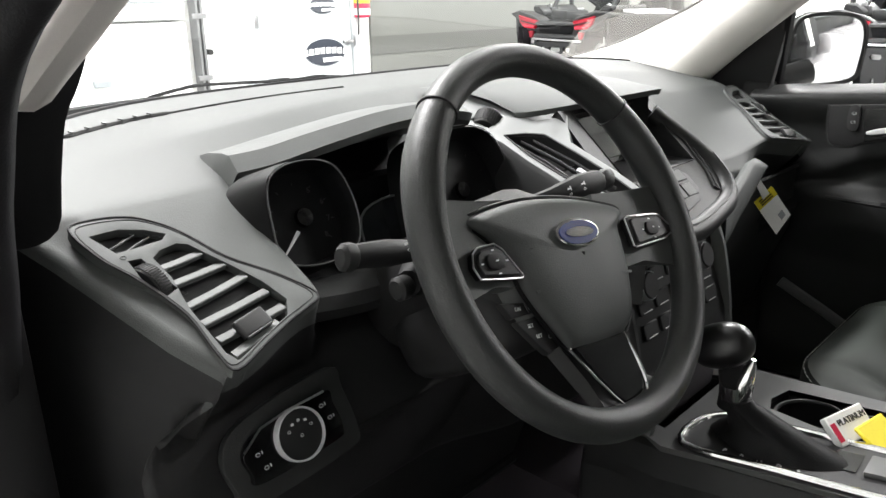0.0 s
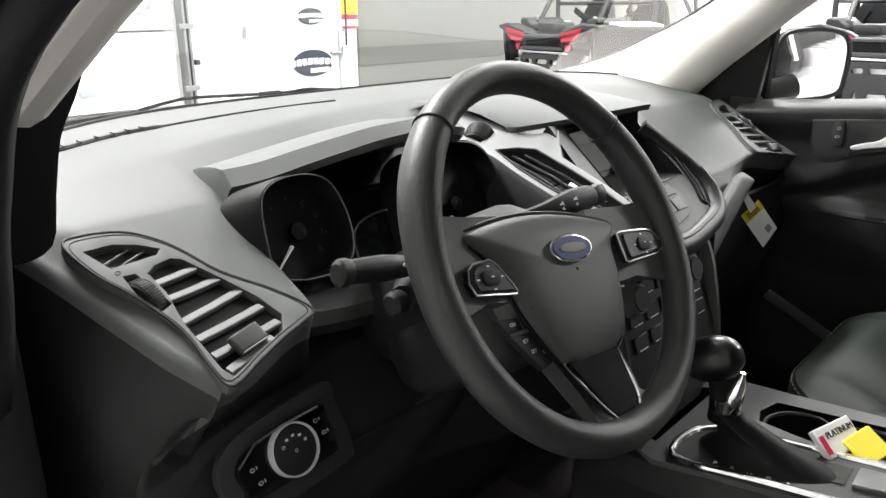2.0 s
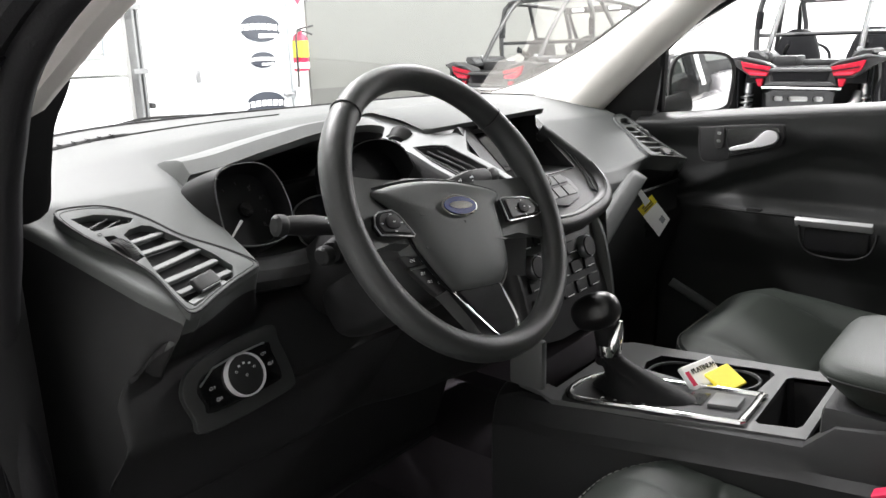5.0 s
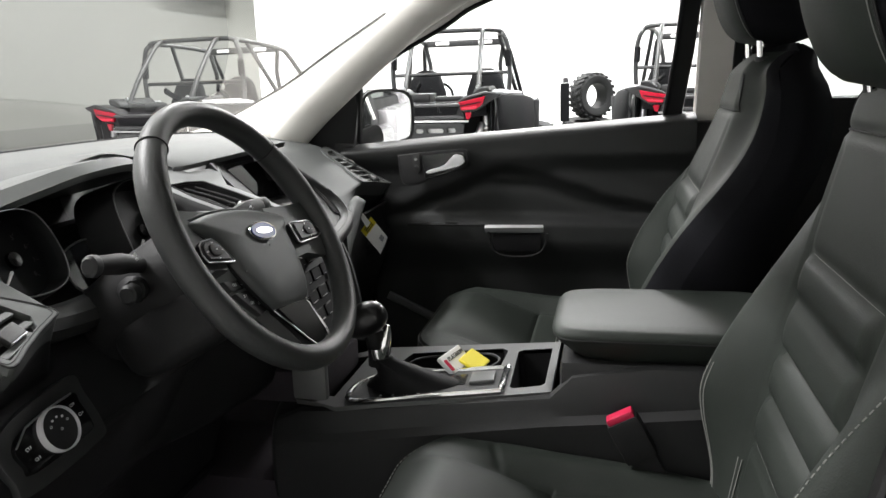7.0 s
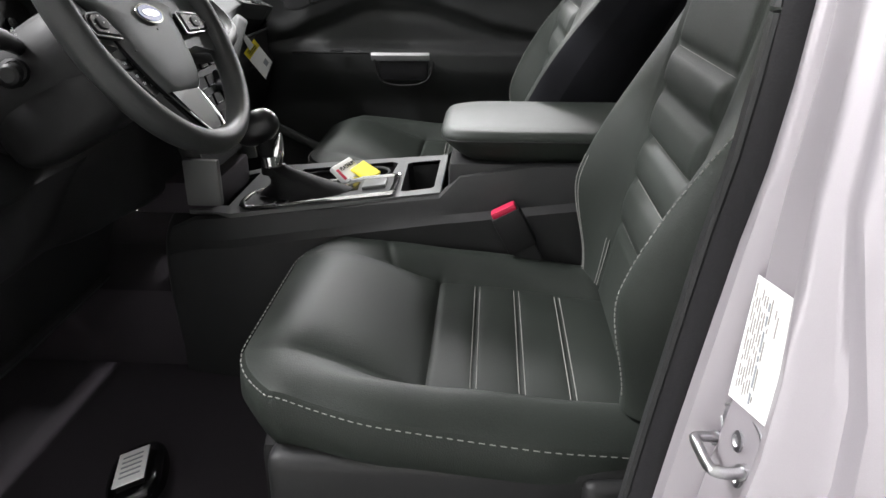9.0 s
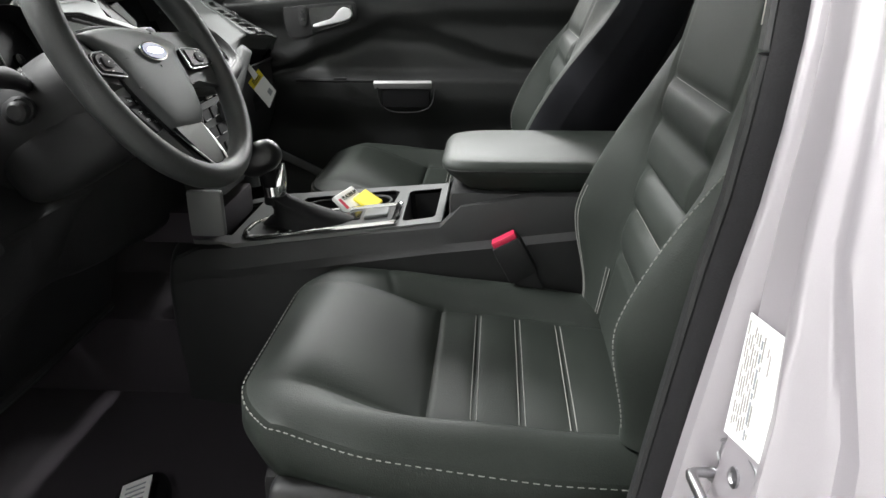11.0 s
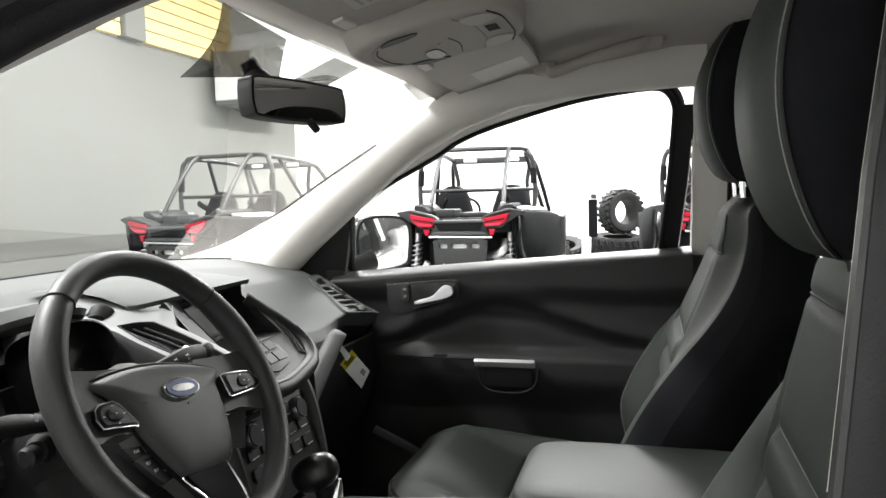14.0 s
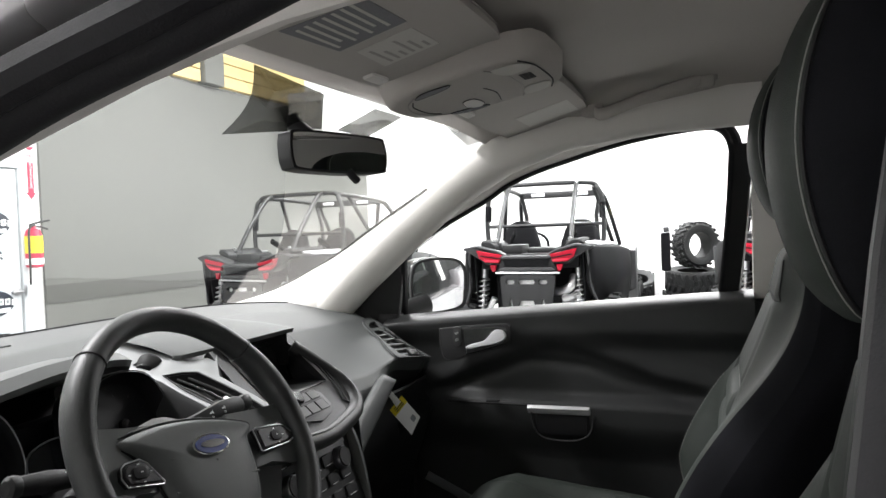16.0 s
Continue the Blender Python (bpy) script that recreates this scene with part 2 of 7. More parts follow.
def bevel(bm, width, seg=2, angle=25):
    es = [e for e in bm.edges if len(e.link_faces) == 2 and e.calc_face_angle() > radians(angle)]
    if es and width > 0:
        bmesh.ops.bevel(bm, geom=es, offset=width, segments=seg, affect="EDGES", profile=0.6, clamp_overlap=True)
    return bm


def box(size, m=Matrix(), round_by=0.004, seg=2):
    bm = bmesh.new()
    bmesh.ops.create_cube(bm, size=1)
    bm.transform(Matrix.Diagonal((*size, 1)))
    bevel(bm, round_by, seg)
    bm.transform(m)
    return bm


def block(x0, x1, y0, y1, z0, z1, round_by=0.004, seg=2):
    return box((x1 - x0, y1 - y0, z1 - z0), Matrix.Translation(((x0 + x1) / 2, (y0 + y1) / 2, (z0 + z1) / 2)), round_by, seg)


def prism(outline, depth, m=Matrix(), round_by=0.0, seg=2):
    """An outline in the local x-y plane, raised from z = 0 to depth."""
    bm = bmesh.new()
    vs = [bm.verts.new((x, y, 0)) for x, y in outline]
    f = bm.faces.new(vs)
    ext = bmesh.ops.extrude_face_region(bm, geom=[f])
    bmesh.ops.translate(bm, verts=[v for v in ext["geom"] if isinstance(v, bmesh.types.BMVert)], vec=(0, 0, depth))
    bmesh.ops.recalc_face_normals(bm, faces=bm.faces)
    bevel(bm, round_by, seg, 40)
    bm.transform(m)
    return bm


def smooth_outline(points, n=6):
    return [(p.x, p.y) for p in curve_points([(x, y, 0) for x, y in points], n, closed=True)]


def ring_outline(outline, inset, depth, m, bm=None):
    """A raised frame that follows an outline, inset wide."""
    k = len(outline)
    cx, cy = sum(x for x, _ in outline) / k, sum(y for _, y in outline) / k
    inner = []
    for i in range(k):
        a, b, c = Vector(outline[i - 1]), Vector(outline[i]), Vector(outline[(i + 1) % k])
        d = ((b - a).normalized() + (c - b).normalized()).normalized()
        nrm = Vector((-d.y, d.x))
        if nrm.dot(Vector((cx, cy)) - b) < 0:
            nrm = -nrm
        inner.append(b + nrm * inset)
    rows = []
    for i in range(k):
        (x, y), q = outline[i], inner[i]
        rows.append([m @ Vector((x, y, 0)), m @ Vector((x, y, depth)), m @ Vector((q.x, q.y, depth)), m @ Vector((q.x, q.y, 0))])
    return grid(rows, close_u=True, close_v=True, bm=bm)


def lathe(profile, n=32, m=Matrix()):
    """Profile of (radius, height) turned round the local z axis."""
    rings = [[m @ Vector((r * math.cos(w), r * math.sin(w), z)) for w in (2 * math.pi * j / n for j in range(n))] for r, z in profile]
    return loft(rings)


def pillow(size, m=Matrix(), power=3.0, nu=20, nv=28, taper=0.0):
    """A rounded cushion shape."""
    rows = []
    for i in range(nu + 1):
        v = -math.pi / 2 + math.pi * i / nu
        row = []
        for j in range(nv):
            u = 2 * math.pi * j / nv
            sp = lambda c: math.copysign(abs(c) ** (2 / power), c)
            x, y, z = sp(math.cos(v)) * sp(math.cos(u)), sp(math.cos(v)) * sp(math.sin(u)), sp(math.sin(v))
            k = 1 + taper * z
            row.append(m @ Vector((x * size[0] / 2 * k, y * size[1] / 2, z * size[2] / 2)))
        rows.append(row)
    bm = grid(rows, close_v=True)
    bmesh.ops.remove_doubles(bm, verts=bm.verts, dist=1e-5)
    return bm


def axes(origin, x, y):
    """A frame with its own x and y directions."""
    x = Vector(x).normalized()
    z = x.cross(Vector(y)).normalized()
    y = z.cross(x)
    return Matrix.Translation(origin) @ Matrix((x, y, z)).transposed().to_4x4()


def merge(*bms):
    out = bms[0]
    for b in bms[1:]:
        me = bpy.data.meshes.new("join")
        b.to_mesh(me)
        b.free()
        out.from_mesh(me)
        bpy.data.meshes.remove(me)
    return out


def lettering(body, size, m, depth=0.0006):
    cu = bpy.data.curves.new("lettering", "FONT")
    cu.body, cu.size, cu.extrude, cu.align_x, cu.align_y = body, size, depth, "CENTER", "CENTER"
    ob = bpy.data.objects.new("lettering", cu)
    me = ob.to_mesh()
    bm = bmesh.new()
    bm.from_mesh(me)
    ob.to_mesh_clear()
    bpy.data.objects.remove(ob)
    bpy.data.curves.remove(cu)
    bm.transform(m)
    return bm


def plate(outer, holes, depth, m, round_by=0.0):
    """A flat plate with openings through it."""
    bm = bmesh.new()
    edges = []
    for loop in (outer, *holes):
        vs = [bm.verts.new((x, y, 0)) for x, y in loop]
        edges += [bm.edges.new((vs[i - 1], vs[i])) for i in range(len(vs))]
    bmesh.ops.triangle_fill(bm, use_beauty=True, use_dissolve=False, edges=edges)
    ext = bmesh.ops.extrude_face_region(bm, geom=bm.faces[:])
    bmesh.ops.translate(bm, verts=[v for v in ext["geom"] if isinstance(v, bmesh.types.BMVert)], vec=(0, 0, depth))
    bmesh.ops.recalc_face_normals(bm, faces=bm.faces)
    if round_by:
        bevel(bm, round_by, 2, 60)
    bm.transform(m)
    return bm


def inset(outline, k):
    n = len(outline)
    cx, cy = sum(x for x, _ in outline) / n, sum(y for _, y in outline) / n
    return [(cx + (x - cx) * k, cy + (y - cy) * k) for x, y in outline]


# ---- the garage ----
UPRIGHT = Matrix(((1, 0, 0, 0), (0, 0, -1, 0), (0, 1, 0, 0), (0, 0, 0, 1)))
def slab(name, x0, x1, y0, y1, z0, z1, mat, label, category):
    return single(name, block(x0, x1, y0, y1, z0, z1, 0.0), mat, label, category, kind="structure")


slab("floor", -7, 14, -8, 6, -0.2, 0, CONCRETE, "sealed pale grey concrete garage floor", "floor")
slab("ceiling", -7, 14, -8, 6, 4.5, 4.7, CEILING, "white boarded garage ceiling", "ceiling")
slab("wall_west", -7.2, -7, -8, 6, 0, 4.5, WHITEWALL, "white painted garage wall", "wall")
slab("wall_east", 14, 14.2, -8, 6, 0, 4.5, WHITEWALL, "white painted garage wall", "wall")
slab("wall_south", -7, 14, -8.2, -8, 0, 4.5, WHITEWALL, "white painted garage wall", "wall")
wall_north = slab("wall_north", -7, 14, 5.2, 5.4, 0, 4.5, WHITEWALL, "white painted garage wall behind the parked buggies", "wall")
grey = slab("wall_grey_partition", 3.9, 10.4, 5.172, 5.196, 0.0, 3.1, GREYWALL, "tall smooth warm grey partition wall", "wall")
slab("wall_grey_rail", 3.9, 10.4, 5.165, 5.1715, 0.76, 0.93, GREYLOW, "darker grey band painted along the partition wall", "wall")
# boards above the partition
siding = thing("upper_siding", (6.2, 5.15, 3.12), "white and cream boards above the grey partition", "siding", kind="structure")
for i in range(9):
    z = 3.12 + i * 0.15
    for x0, x1, mt in ((4.2, 5.6, WHITEWALL), (5.62, 6.1, CREAM), (6.5, 8.4, CREAM)):
        part("board", block(x0, x1, 5.11, 5.19, z, z + 0.138, 0.006, 1), mt, siding)
part("post", block(6.12, 6.48, 5.06, 5.19, 3.11, 4.49, 0.01, 1), GREYWALL, siding, "grey upright between the boards")

cabinet = thing("wall_cabinet", (8.6, 4.9, 2.55), "white box cabinet fixed high on the grey wall", "cabinet")
part("body", block(7.9, 9.6, 4.55, 5.09, 2.6, 3.25, 0.01, 1), WHITEPLASTIC, cabinet)
part("bottom_panel", block(7.92, 9.58, 4.57, 5.09, 2.55, 2.598, 0.004, 1), GREYWALL, cabinet, "grey underside")

# white overhead door with its track
gdoor = thing("garage_door", (-1, 5.15, 0), "white panelled overhead garage door", "door", kind="structure")
for i in range(6):
    part("panel", block(-3.4, 2.0, 5.1, 5.19, 0.02 + i * 0.56, 0.56 + i * 0.56, 0.012, 1), WHITEWALL, gdoor)
for i in range(4):
    x = 1.45 - i * 1.3
    part("window_pane", block(x - 0.36, x + 0.36, 5.085, 5.099, 1.3, 1.66, 0.003, 1), WHITEPLASTIC, gdoor, "frosted pane")
    part("window_frame", ring_outline([(x - 0.39, 1.26), (x + 0.39, 1.26), (x + 0.39, 1.7), (x - 0.39, 1.7)], 0.03, 0.02, Matrix(((1, 0, 0, 0), (0, 0, -1, 5.09), (0, 1, 0, 0), (0, 0, 0, 1)))), GREYPRINT, gdoor)
track = thing("door_track", (2.1, 5.06, 0), "grey steel upright track beside the overhead door", "door track")
part("rail", merge(block(2.075, 2.098, 5.08, 5.19, 0, 3.4, 0.004, 1), block(2.125, 2.148, 5.1, 5.19, 0, 3.4, 0.004, 1)), TRACKGREY, track)
for z in (0.68, 1.14, 1.62, 2.4):
    part("bracket", block(2.04, 2.16, 5.07, 5.1, z, z + 0.04, 0.004, 1), TRACKGREY, track)
part("bolt_box", block(2.16, 2.2, 5.09, 5.19, 0.87, 0.91, 0.006, 1), INK, track, "small black bolt box")
latch = thing("door_latch", (1.3, 5.08, 0.7), "small grey latch on the overhead door", "latch")
part("plate", block(1.24, 1.36, 5.06, 5.098, 0.7, 0.745, 0.004, 1), GREYPRINT, latch)

# side door with round plates
sdoor = thing("door_1", (3.1, 5.15, 0), "white steel side door with oval signs", "door", kind="structure")
part("leaf", block(2.62, 3.62, 5.13, 5.19, 0.01, 1.96, 0.005, 1), DOORPAINT, sdoor)
part("door_frame", merge(block(2.54, 2.615, 5.11, 5.198, 0, 2.03, 0.004, 1), block(3.625, 3.68, 5.11, 5.198, 0, 2.03, 0.004, 1), block(2.615, 3.625, 5.11, 5.198, 1.965, 2.03, 0.004, 1)), DOORPAINT, sdoor)
part("door_handle", merge(tube([(3.57, 5.12, 0.905), (3.57, 5.06, 0.905), (3.47, 5.06, 0.905)], 0.014), lathe([(0.001, 0), (0.035, 0), (0.035, 0.012), (0.02, 0.02), (0.001, 0.02)], 16, Matrix.Translation((3.57, 5.13, 0.905)) @ UPRIGHT)), STEEL, sdoor)
for z in (0.3, 1.05, 1.8):
    part("latch_guard", block(3.625, 3.645, 5.095, 5.11, 0.86, 0.96, 0.003, 1), STEEL, sdoor) if z == 1.05 else None
    part("hinge", block(2.6, 2.64, 5.1, 5.13, z, z + 0.1, 0.004, 1), STEEL, sdoor)


def oval_sign(x, z, w, h):
    s = thing("oval_sign", (x, 5.12, z - h / 2), "dark oval sign with a white lettered band on the door", "sign", "signs on the door")
    m = Matrix.Translation((x, 5.128, z)) @ UPRIGHT
    oval = lambda a, b: [(a * math.cos(t), b * math.sin(t)) for t in (2 * math.pi * i / 32 for i in range(32))]
    part("plate", prism(oval(w / 2, h / 2), 0.006, m, 0.001, 1), DARKPRINT, s, "dark blue oval plate")
    part("inner_oval", prism(oval(w * 0.43, h * 0.4), 0.002, m @ Matrix.Translation((0, 0, 0.0065))), DARKPRINT, s, "grey inner oval")
    for i in range(8):
        # outlined letter plates that bow along the oval
        a = -w * 0.56 + i * w * 0.142
        lift = h * (0.02 + 0.07 * math.sin(math.pi * (i + 0.5) / 8))
        q = [(a, -h * 0.14 + lift), (a + w * 0.11, -h * 0.13 + lift), (a + w * 0.11, h * 0.1 + lift), (a, h * 0.09 + lift)]
        part("letter_plate", prism(q, 0.003, m @ Matrix.Translation((0, 0, 0.009))), WHITEPLASTIC, s)
        if i % 2 == 0 or i == 5:
            part("letter_bar", prism(inset(q, 0.45), 0.001, m @ Matrix.Translation((0, 0, 0.0122))), GREYPRINT, s)
    part("lower_bar", prism([(-w * 0.08, -h * 0.36), (w * 0.4, -h * 0.34), (w * 0.4, -h * 0.18), (-w * 0.08, -h * 0.2)], 0.003, m @ Matrix.Translation((0, 0, 0.009))), WHITEPLASTIC, s)


for sz, sw, sh in ((1.49, 0.44, 0.23), (1.218, 0.28, 0.14), (0.822, 0.44, 0.23)):
    oval_sign(3.315, sz, sw, sh)

ext = thing("fire_extinguisher", (3.72, 5.1, 1.1), "red fire extinguisher with yellow and white labels on the wall", "fire extinguisher")
em = Matrix.Translation((3.73, 5.1, 1.1))
part("cylinder", lathe([(0.03, 0), (0.072, 0.01), (0.078, 0.03), (0.078, 0.28), (0.06, 0.33), (0.028, 0.35), (0.024, 0.37)], 20, em), RED, ext)
part("label", lathe([(0.0792, 0.13), (0.0797, 0.135), (0.0797, 0.275), (0.0792, 0.28)], 20, em), YELLOW, ext, "yellow instruction label")
part("lower_label", lathe([(0.0792, 0.03), (0.0797, 0.033), (0.0797, 0.082), (0.0792, 0.085)], 20, em), WHITEPAPER, ext, "white lower label")
part("valve", merge(lathe([(0.02, 0.36), (0.024, 0.365), (0.024, 0.385), (0.012, 0.39)], 12, em), tube([(3.73, 5.1, 1.485), (3.78, 5.06, 1.5), (3.84, 5.02, 1.515)], 0.009), tube([(3.73, 5.1, 1.47), (3.79, 5.06, 1.455), (3.83, 5.03, 1.435)], 0.008)), INK, ext)
part("hose", tube(curve_points([(3.72, 5.07, 1.47), (3.66, 5.04, 1.46), (3.635, 5.035, 1.38), (3.64, 5.04, 1.1), (3.652, 5.06, 0.96)]), 0.009, 8), INK, ext, "black rubber hose")
fsign = thing("fire_sign", (3.81, 5.19, 1.69), "narrow red and white fire extinguisher sign with an arrow", "sign")
fm = Matrix.Translation((3.815, 5.196, 1.935)) @ UPRIGHT
part("plate", prism([(-0.062, -0.24), (0.062, -0.24), (0.062, 0.24), (-0.062, 0.24)], 0.004, fm, 0.001, 1), WHITEPLASTIC, fsign)
part("red_field", prism([(-0.03, -0.13), (0.03, -0.13), (0.03, 0.1), (-0.03, 0.1)], 0.002, fm @ Matrix.Translation((0, 0, 0.005))), RED, fsign)
part("top_arrow", prism([(-0.055, 0.235), (0.055, 0.235), (0, 0.2)], 0.002, fm @ Matrix.Translation((0, 0, 0.005))), RED, fsign)
part("arrow", prism([(0, -0.23), (0.05, -0.17), (0.03, -0.17), (0.03, -0.132), (-0.03, -0.132), (-0.03, -0.17), (-0.05, -0.17)], 0.002, fm @ Matrix.Translation((0, 0, 0.005))), RED, fsign)
part("word", lettering("FIRE", 0.05, fm @ Matrix.Translation((0, 0.15, 0.006))), RED, fsign)
part("word", lettering("EXTINGUISHER", 0.034, fm @ Matrix.Translation((0, -0.015, 0.0085)) @ Matrix.Rotation(radians(-90), 4, "Z")), WHITEPLASTIC, fsign)

# fittings under the ceiling
for px, py, pz in ((9.0, -1.6, 3.55), (11.5, -1.0, 3.7)):
    hang = thing("hanging_chain", (px, py, pz), "thin dark chain hanging from the ceiling", "chain")
    part("chain", tube([(px, py, pz), (px + 0.02, py, pz + 0.4), (px, py + 0.01, 4.49)], 0.012, 6), INK, hang)


# ---- parked off-road buggies and tyres ----
def tyre_mesh(radius, width, m, knobs=26):
    """A knobbly tyre round the local x axis."""
    prof = [(0.56, -0.42), (0.7, -0.5), (0.88, -0.5), (0.97, -0.36), (1.0, -0.15), (1.0, 0.15), (0.97, 0.36), (0.88, 0.5), (0.7, 0.5), (0.56, 0.42)]
    rows = []
    for i in range(40):
        a = 2 * math.pi * i / 40
        rows.append([m @ Vector((w * width, math.cos(a) * r * radius * 0.955, math.sin(a) * r * radius * 0.955)) for r, w in prof])
    bm = grid(rows, close_u=True, close_v=True)
    for i in range(knobs):
        for k, (w0, w1) in enumerate(((-0.46, -0.1), (0.1, 0.46), (-0.2, 0.2))):
            a = 2 * math.pi * (i + (0.0, 0.0, 0.5)[k]) / knobs
            kb = box(((w1 - w0) * width, radius * 0.14, radius * 0.075), m @ Matrix.Rotation(a, 4, "X") @ Matrix.Translation(((w0 + w1) / 2 * width, 0, radius * 0.955)) @ Matrix.Rotation((0.3, -0.3, 0)[k], 4, "Z"), radius * 0.012, 1)
            me = bpy.data.meshes.new("k")
            kb.to_mesh(me)
            kb.free()
            bm.from_mesh(me)
            bpy.data.meshes.remove(me)
    return bm


def buggy():
    """Rear at the origin, driving along +y."""
    u = thing("off_road_buggy", (0, 0, 0), "black two-seat off-road buggy with tube roll cage and red tail lights", "buggy", "parked buggies")
    back = lambda y: Matrix.Translation((0, y, 0)) @ UPRIGHT
    # tail panel between the lamps: stepped face with a sunken middle
    part("tailgate", prism([(-0.25, 1.078), (-0.19, 1.066), (0.19, 1.066), (0.25, 1.078), (0.23, 1.0), (0.255, 0.935), (-0.255, 0.935), (-0.23, 1.0)], 0.1, back(0.11), 0.01), UTVPLASTIC, u, "black tail panel with a sunken middle")
    part("tail_recess", prism([(-0.18, 0.975), (0.18, 0.975), (0.2, 1.035), (-0.2, 1.035)], 0.006, back(0.008), 0.002, 1), UTVBLACK, u)
    part("tail_shelf", prism([(-0.225, 1.04), (0.225, 1.04), (0.21, 1.064), (-0.21, 1.064)], 0.03, back(0.01), 0.006, 1), UTVGREY, u)
    part("tail_foot", prism([(-0.245, 0.938), (0.245, 0.938), (0.215, 0.968), (-0.215, 0.968)], 0.024, back(0.008), 0.006, 1), UTVGREY, u)
    for s in (-1, 1):
        # wing that carries the lamp: a wedge that sweeps out and up to a sharp tip
        wing = [(s * 0.19, 1.07), (s * 0.25, 1.105), (s * 0.42, 1.15), (s * 0.55, 1.132), (s * 0.545, 1.118), (s * 0.465, 1.075), (s * 0.405, 1.035), (s * 0.345, 0.995), (s * 0.235, 0.99)]
        part("wing", prism(wing, 0.13, back(0.15), 0.01), UTVPLASTIC, u, "black swept wing beside the tail lamp")
        part("wing_ridge", tube([(s * 0.19, 0.008, 1.072), (s * 0.25, 0.005, 1.104), (s * 0.42, 0.01, 1.146), (s * 0.552, 0.05, 1.13)], [0.008, 0.011, 0.012, 0.005], 8), UTVGREY, u)
        lens = prism([(s * 0.2, 1.075), (s * 0.3, 1.092), (s * 0.425, 1.118), (s * 0.4, 1.05), (s * 0.345, 1.012), (s * 0.225, 1.006)], 0.03, back(0.012), 0.01)
        tl = part("tail_light", lens, REDLENS, u, "crimson faceted tail light")
        part("bezel_bar", prism([(s * 0.21, 1.038), (s * 0.39, 1.066), (s * 0.386, 1.075), (s * 0.21, 1.047)], 0.004, back(-0.019)), UTVBLACK, tl)
        part("bright_facet", prism([(s * 0.23, 1.016), (s * 0.34, 1.022), (s * 0.365, 1.04), (s * 0.23, 1.03)], 0.004, back(-0.019)), REDFACET, tl)
        part("lower_lens", prism([(s * 0.252, 0.99), (s * 0.31, 0.99), (s * 0.292, 0.935), (s * 0.265, 0.93)], 0.03, back(0.02), 0.006, 1), REDLENS, tl)
        # fender: narrow at the tail, widening forwards, with an inner wall
        rows = []
        for y, w, zt, zb in ((0.05, 0.5, 1.125, 0.86), (0.12, 0.545, 1.125, 0.72), (0.25, 0.6, 1.12, 0.62), (0.42, 0.66, 1.115, 0.6), (0.62, 0.71, 1.105, 0.62), (0.85, 0.745, 1.085, 0.66), (1.05, 0.75, 1.07, 0.72)):
            rows.append([(s * 0.42, y, zt + 0.02), (s * (w - 0.08), y, zt + 0.018), (s * (w - 0.02), y, zt - 0.005), (s * w, y, zt - 0.04), (s * (w + 0.012), y, (zt + zb) / 2), (s * (w - 0.01), y, zb)])
        fend = part("fender", grid(rows), UTVBLACK, u, "black moulded rear fender", angle=30)
        thick(fend, 0.015)
        part("fender_edge", tube(curve_points([(s * 0.43, 0.04, 1.14), (s * 0.48, 0.04, 1.125), (s * 0.505, 0.05, 1.06), (s * 0.51, 0.08, 0.86), (s * 0.55, 0.13, 0.7), (s * 0.6, 0.25, 0.615)], 5), 0.01, 6), UTVGREY, u)
        part("top_panel", prism([(s * 0.44, 0.3), (s * 0.57, 0.3), (s * 0.66, 0.75), (s * 0.44, 0.85)], 0.025, Matrix(((1, 0, 0, 0), (0, 1, 0, 0), (-s * 0.12, 0, 1, 1.19), (0, 0, 0, 1))), 0.008, 1), PALEPANEL, u, "pale silver top panel")
        part("arch_liner", prism([(0.06, 1.12), (0.9, 1.12), (0.9, 0.7), (0.5, 0.55), (0.12, 0.62)], 0.012, Matrix(((0, 0, s, s * 0.455), (1, 0, 0, 0), (0, 1, 0, 0), (0, 0, 0, 1))), 0.004, 1), UTVBLACK, u, "black inner arch wall")
        part("side_flare", prism([(s * 0.7, 1.06), (s * 0.8, 1.05), (s * 0.79, 0.7), (s * 0.7, 0.66)], 0.03, back(1.02), 0.008, 1), UTVGREY, u, "grey flare at the front of the arch")
        # bed side with its moulded box
        part("bed_side", prism([(s * 0.3, 1.1), (s * 0.44, 1.15), (s * 0.43, 1.195), (s * 0.35, 1.19), (s * 0.29, 1.14)], 0.45, back(0.62), 0.012, 1), UTVPLASTIC, u, "black moulded bed side")
        # wheels
        for y in (0.42, 2.4):
            wm = Matrix.Translation((s * 0.6, y, 0.36))
            wh = part("wheel", tyre_mesh(0.36, 0.24, wm, 18), TYRE, u, "knobbly off-road tyre")
            part("rim", lathe([(0.05, -0.06), (0.2, -0.08), (0.205, 0.08), (0.05, 0.06)], 18, wm @ Matrix.Rotation(radians(90), 4, "Y")), UTVBLACK, wh)
        # shock absorber with a pale spring
        foot, head = Vector((s * 0.42, 0.1, 0.5)), Vector((s * 0.4, 0.2, 1.08))
        sh = part("shock_absorber", tube([foot, foot.lerp(head, 0.62), foot.lerp(head, 0.64), head], [0.016, 0.016, 0.03, 0.03], 10), STEEL, u, "grey shock absorber")
        coil = [foot.lerp(head, 0.12 + 0.5 * i / 84) + Vector((0.042 * math.cos(a), 0.042 * math.sin(a), 0)) for i, a in ((i, i * 2 * math.pi * 7 / 84) for i in range(85))]
        part("spring", tube(coil, 0.0085, 6), STEEL, sh, "pale coil spring")
